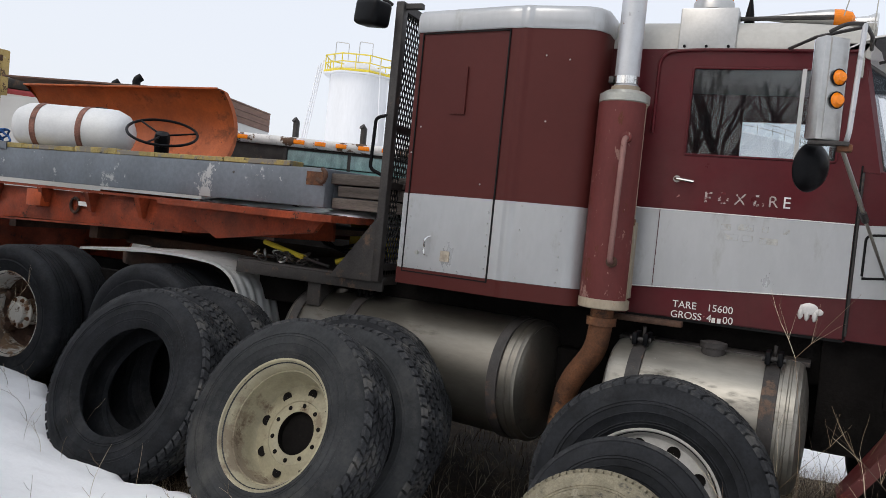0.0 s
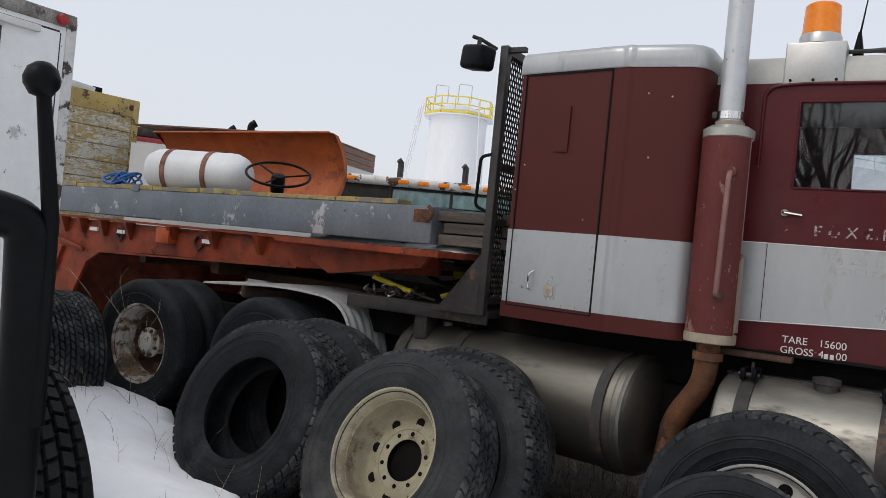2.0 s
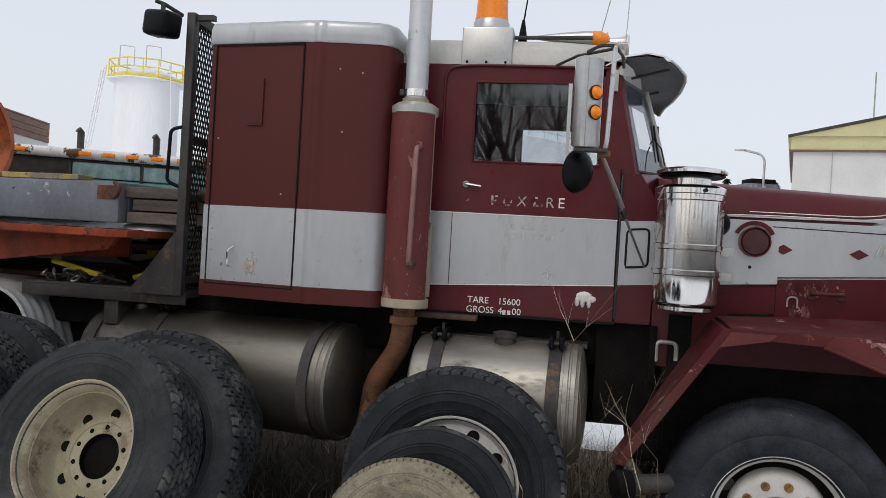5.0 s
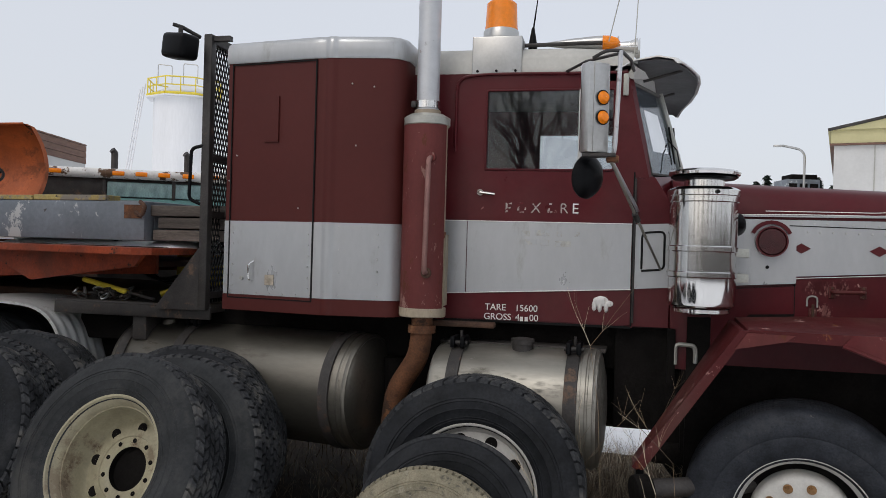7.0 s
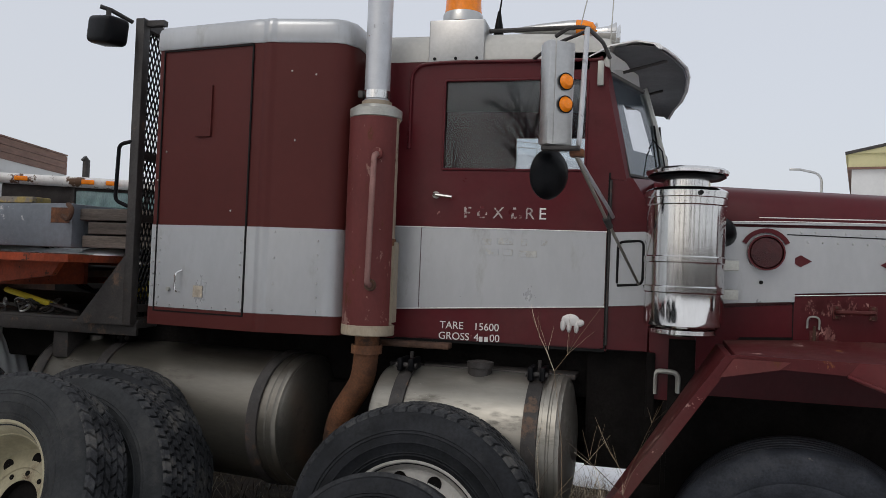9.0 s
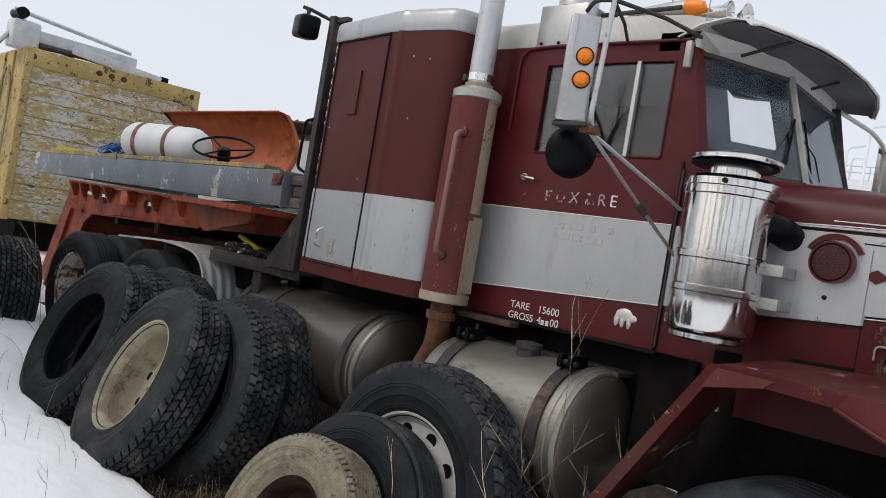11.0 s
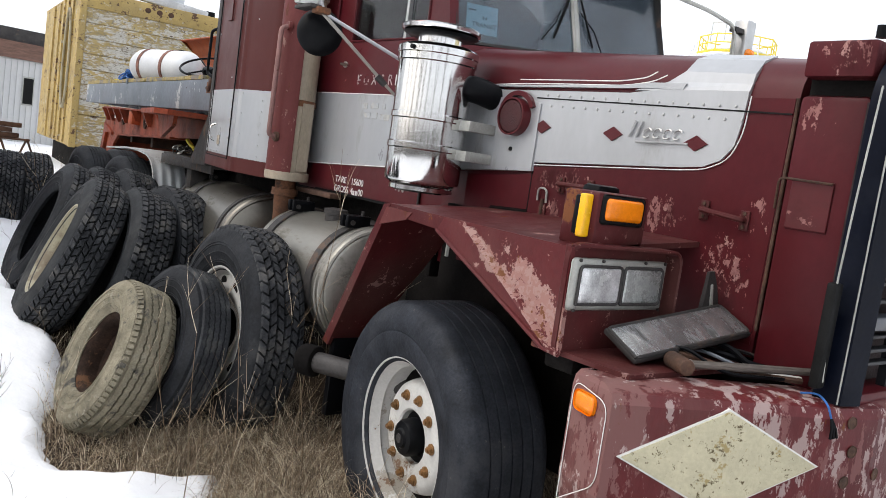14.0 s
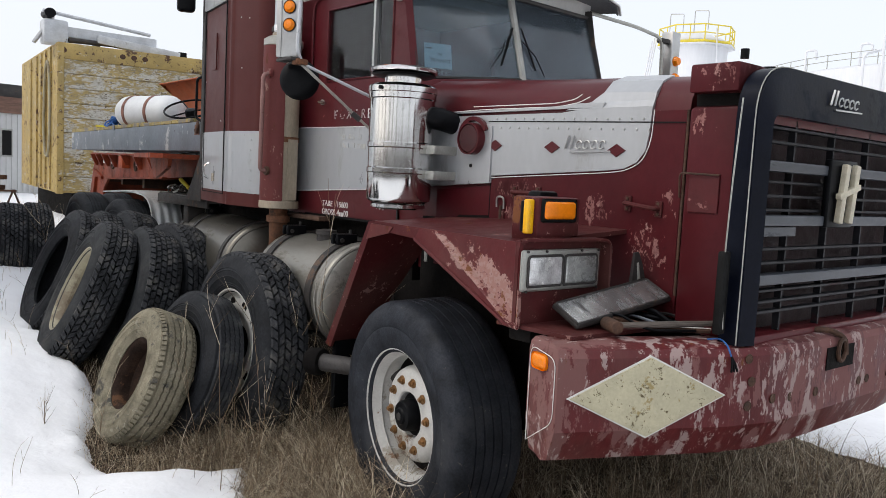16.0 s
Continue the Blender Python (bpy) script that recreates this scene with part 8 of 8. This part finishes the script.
def bare_tree(x, y, h, seed):
    t = thing("bare_tree", "leafless tree along the yard edge", "tree", pose(x, y, 0), "bare trees along the yard edge")
    r = random.Random(seed)
    bm = bmesh.new()

    def limb(p, d, ln, rad, depth):
        q = p + d * ln * 0.5 + Vector((r.uniform(-1, 1), r.uniform(-1, 1), 0)) * ln * 0.05
        e = p + d * ln
        tube([p, q, e], [rad, rad * 0.8, rad * 0.55], 5 if depth < 2 else 3, bm=bm)
        if depth >= 5:
            return
        for i in range(3 if depth < 2 else 2 + (r.random() < 0.5)):
            nd = (d + Vector((r.uniform(-1, 1), r.uniform(-1, 1), r.uniform(-0.2, 0.7))) * 0.75).normalized()
            start = p + d * ln * r.uniform(0.55, 1.0)
            limb(start, nd, ln * r.uniform(0.55, 0.78), rad * 0.60, depth + 1)

    limb(Vector((0, 0, 0)), Vector((0, 0, 1)), h * 0.30, h * 0.019, 0)
    part("trunk_and_limbs", bm, M_BARK, t, smooth=False)


for i, (x, y, h) in enumerate(((-1.0, -19, 11), (4.5, -21, 9), (8.5, -20, 12), (-6.5, -21, 10), (13.5, -18, 11), (-12.5, -20, 12), (18, -12, 10), (-2.8, -26, 13), (6.5, -27, 13), (21, -5, 11))):
    bare_tree(x, y, h, 40 + i)
# Unseen brush behind the viewpoint, added to darken reflections and low sky.
unseen_band = bmesh.new()
hr = random.Random(9)
for i in range(5200):
    a = hr.uniform(math.pi * 1.02, math.pi * 2.06)
    d = hr.uniform(23, 31)
    p = Vector((2 + d * math.cos(a), d * math.sin(a), 0))
    h = hr.uniform(0.8, 3.2)
    s = hr.uniform(0.04, 0.11)
    q = p + Vector((hr.uniform(-0.6, 0.6), hr.uniform(-0.6, 0.6), h))
    unseen_band.faces.new([unseen_band.verts.new(v) for v in (p + Vector((-s, 0, 0)), p + Vector((s, 0, 0)), q + Vector((s * 0.3, 0.05, 0)), q - Vector((s * 0.3, 0.05, 0)))])
tagged(put("unseen_brush", unseen_band, M_BARK, smooth=False), "unseen dark brush band added for reflections", "brush", kind="stuff")

# ---- loose things on the bumper shelf ----
lx = Vector((0.113, 0.98, 0.166)).normalized()
lz = lx.cross(Vector((-0.914, -0.117, 0.39))).normalized()
ly = lz.cross(lx)
lm = thing("loose_mirror", "broken mirror lying on the fender step", "mirror", Matrix.Translation((2.657, -0.315, 1.2275)) @ Matrix((lx, ly, lz)).transposed().to_4x4())
part("mirror_case", box(-0.250, 0.250, -0.074, 0.074, -0.016, 0.004, 0.006), M_BLACKWORN, lm)
part("mirror_face", box(-0.236, 0.236, -0.062, 0.062, 0.0045, 0.0075, 0.001, 1), M_MIRROR_DUSTY, lm, "dusty mirror glass")
part("mirror_frame", tube(bend([(-0.243, -0.067, 0.006), (0.243, -0.067, 0.006), (0.243, 0.067, 0.006), (-0.243, 0.067, 0.006), (-0.243, -0.067, 0.006)], 0.014, 3), 0.0055, 6), M_BLACKWORN, lm)
part("mirror_lug", loft([[(0.17, 0.07, -0.01), (0.25, 0.07, -0.01), (0.25, 0.085, -0.02), (0.17, 0.085, -0.02)], [(0.185, 0.10, 0.06), (0.235, 0.10, 0.06), (0.235, 0.113, 0.055), (0.185, 0.113, 0.055)], [(0.20, 0.125, 0.105), (0.222, 0.125, 0.105), (0.222, 0.135, 0.10), (0.20, 0.135, 0.10)]]), M_BLACKWORN, lm)
part("lug_strap", box(0.203, 0.215, 0.058, 0.066, 0.0, 0.075, 0.002), M_BEZEL, lm, m=Matrix.Rotation(radians(-28), 4, "X") @ Matrix.Translation((0, 0.0, 0.035)))
part("mirror_foot", box(-0.14, 0.18, -0.03, 0.06, -0.075, -0.016, 0.01), M_BLACK, lm)
hm = thing("sledge_hammer", "rusty hammer with a grey wooden handle", "hammer", pose(2.765, -0.456, 1.165, 0, 0, 62))
part("hammer_head", cyl((0.0, -0.055, 0.0), (0.0, 0.055, 0.0), 0.025, seg=14, bevel=0.008), M_RUSTDARK, hm)
part("hammer_handle", tube([(0.0, 0, 0.0), (0.2, 0.0, 0.005), (0.42, 0.0, 0.012)], [0.011, 0.013, 0.011], 9), M_OLD_WOOD, hm)
cr = random.Random(11)
for i in range(7):
    c = thing("loose_cable", "loose cable lying on the fender step", "cable", pose(0, 0, 0))
    y = -0.42 + 0.05 * i
    part("cable", tube(bend([(2.60 + cr.uniform(-0.05, 0.05), y, 1.15), (2.72, y + cr.uniform(-0.05, 0.1), 1.152 + 0.06 * cr.random()), (2.84, y + cr.uniform(0, 0.15), 1.15), (2.93 + cr.uniform(-0.05, 0.05), y + 0.25, 1.15)], 0.06, 5), 0.006 + 0.004 * (i % 2), 6), (M_BLACK, M_RUSTDARK, M_LETTER, M_BLACK, M_GREY_STEEL, M_BLACK, M_BLACKWORN)[i], c)
bc = thing("blue_cable_end", "frayed blue cable hanging over the bumper", "cable")
part("cable", tube(bend([(3.0, -0.20, 1.135), (3.04, -0.18, 1.145), (3.078, -0.19, 1.125), (3.092, -0.185, 1.085)], 0.02), 0.0032, 6), M_BLUE, bc)
for dy in (-0.012, 0.0, 0.012):
    part("frayed_strand", tube([(3.092, -0.185, 1.088), (3.102, -0.183 + dy, 1.06), (3.104, -0.18 + 1.6 * dy, 1.035)], 0.004, 5), M_BLACK, bc)
part("weather_strip", tube(bend([(3.06, -0.20, 2.0), (3.055, -0.215, 1.7), (3.04, -0.20, 1.4), (3.05, -0.19, 1.18)], 0.1), 0.003, 6), M_BEZEL, truck)
part("shelf_clutter", box(2.40, 2.52, -0.62, -0.50, 1.062, 1.12, 0.01), M_DARK, truck)
part("rubber_flap", box(3.02, 3.05, -0.215, -0.17, 1.16, 1.46, 0.008), M_GASKET, truck)
part("mud_flap", box(0.86, 0.90, -0.44, -0.22, 0.36, 0.74, 0.006), M_BLACK, truck)

# ---- dry grass ----
gr = random.Random(3)


def blades(n, pick, lo, hi, wide, flop):
    verts, faces = [], []
    made = 0
    while made < n:
        x, y = pick()
        if bare(x, y) < -0.10 and gr.random() < 0.93:
            continue
        z = height(x, y) - 0.015
        a = gr.uniform(0, math.tau)
        ln = gr.uniform(lo, hi) * (0.40 + 0.60 * smoothstep(-0.02, 0.40, bare(x, y)))
        lean = gr.uniform(*flop)
        w = gr.uniform(0.6, 1.2) * wide
        sx, sy = -math.sin(a) * w, math.cos(a) * w
        px, py, pz, tilt = x, y, z, gr.uniform(0.0, 0.9)
        base = len(verts)
        steps = 4
        for k in range(steps + 1):
            f = (1 - k / steps) * 0.85 + 0.15
            verts += [(px - sx * f, py - sy * f, pz), (px + sx * f, py + sy * f, pz)]
            px += math.cos(a) * math.sin(tilt) * ln / steps
            py += math.sin(a) * math.sin(tilt) * ln / steps
            pz += math.cos(tilt) * ln / steps
            tilt += lean / steps * gr.uniform(0.6, 1.6)
        for k in range(steps):
            b = base + 2 * k
            faces.append((b, b + 1, b + 3, b + 2))
        made += 1
    me = bpy.data.meshes.new("dry_grass")
    me.from_pydata(verts, [], faces)
    me.materials.append(M_GRASS)
    return tagged(new("dry_grass", me), "tangled dry brown grass round the truck", "grass", kind="stuff")


def near_front():
    return gr.uniform(0.3, 5.1), gr.uniform(-2.3, 2.4)


def near_wheel():
    return gr.gauss(1.05, 0.55), gr.gauss(-0.75, 0.28)


def near_tyres():
    return gr.uniform(-2.6, 0.6), gr.uniform(-1.55, -0.55)


def below():
    return gr.uniform(-6.5, 2.5), gr.uniform(-0.7, 2.2)


blades(34000, near_front, 0.10, 0.40, 0.0024, (0.6, 3.2))
blades(15000, near_wheel, 0.12, 0.42, 0.0022, (0.6, 3.2))
blades(5200, near_front, 0.35, 0.80, 0.0022, (1.4, 3.6))
blades(2600, near_wheel, 0.30, 0.70, 0.0020, (1.2, 3.4))
blades(1400, near_tyres, 0.25, 0.55, 0.0017, (1.2, 3.2))
blades(7000, near_tyres, 0.08, 0.28, 0.0018, (0.5, 2.3))
blades(6000, below, 0.10, 0.32, 0.0024, (0.5, 2.0))

sb = bmesh.new()
for i in range(380):
    x, y = gr.uniform(-5.0, 3.4), gr.uniform(-2.9, -0.5)
    d = -bare(x, y)
    if d < 0.02 or d > 1.3 or gr.random() < 0.25 + d * 0.6:
        continue
    z = snow_height(x, y)
    a, ln, k = gr.uniform(0, math.tau), gr.uniform(0.08, 0.36), gr.uniform(0.1, 0.9)
    pts = [(x + ln * k * 0.8 * f * f * math.cos(a + 0.5 * f), y + ln * k * 0.8 * f * f * math.sin(a + 0.5 * f), z - 0.02 + ln * f * (1.0 - 0.30 * k * f)) for f in (0, 0.2, 0.4, 0.6, 0.8, 1.0)]
    tube(pts, [0.0014, 0.0013, 0.0012, 0.0010, 0.0009, 0.0006], 3, bm=sb)
    for q in range(gr.randint(0, 3)):
        p = Vector(pts[gr.randint(2, 4)])
        b = gr.uniform(0, math.tau)
        tube([p, p + Vector((math.cos(b), math.sin(b), 0.9)) * ln * 0.10, p + Vector((math.cos(b), math.sin(b), 1.3)) * ln * 0.2], [0.0009, 0.0008, 0.0005], 3, bm=sb)
tagged(put("snow_stalks", sb, M_GRASS, smooth=False), "dry stalks poking through the snow", "grass", kind="stuff")


def weed(x, y, h, seed, label):
    w = thing("dry_weed", label, "weed", pose(x, y, height(x, y)))
    r = random.Random(seed)
    bm = bmesh.new()

    def stem(p, d, ln, rad, depth):
        pts = [p]
        for k in range(4):
            d = (d + Vector((r.uniform(-1, 1), r.uniform(-1, 1), r.uniform(-0.3, 0.5))) * 0.12).normalized()
            pts.append(pts[-1] + d * ln / 4)
        tube(pts, [rad, rad * 0.9, rad * 0.75, rad * 0.6, rad * 0.4], 4, bm=bm)
        if depth < 2:
            for k in range(r.randint(3, 6)):
                q = pts[r.randint(1, 4)]
                stem(q, (d + Vector((r.uniform(-1, 1), r.uniform(-1, 1), r.uniform(0.0, 0.8)))).normalized(), ln * r.uniform(0.25, 0.5), rad * 0.55, depth + 1)

    stem(Vector((0, 0, 0)), Vector((0.06, 0, 1)).normalized(), h, 0.0027, 0)
    part("stem", bm, M_GRASS, w, smooth=False)


weed(0.72, -0.50, 1.32, 1, "tall dry branched weed beside the fuel tank")
weed(0.84, -0.42, 0.85, 2, "dry branched weed by the fender strut")
weed(0.62, -0.56, 0.70, 3, "dry branched weed beside the fuel tank")
weed(0.95, -0.55, 0.62, 7, "dry weed under the fender")
weed(0.46, -1.02, 0.75, 4, "bent pale straw in front of the small tyre")
weed(0.22, -1.50, 0.42, 5, "small dry weed at the snow edge")
weed(-0.35, -1.62, 0.34, 6, "small dry weed at the snow edge")
weed(-5.0, -0.55, 0.9, 8, "thin dry weed by the drive wheel")
weed(-4.3, -0.6, 0.8, 9, "thin dry weed by the drive wheel")
weed(0.95, -1.12, 0.8, 12, "pale straw lying over the grass")
weed(1.0, -0.95, 0.9, 13, "pale straw lying over the grass")
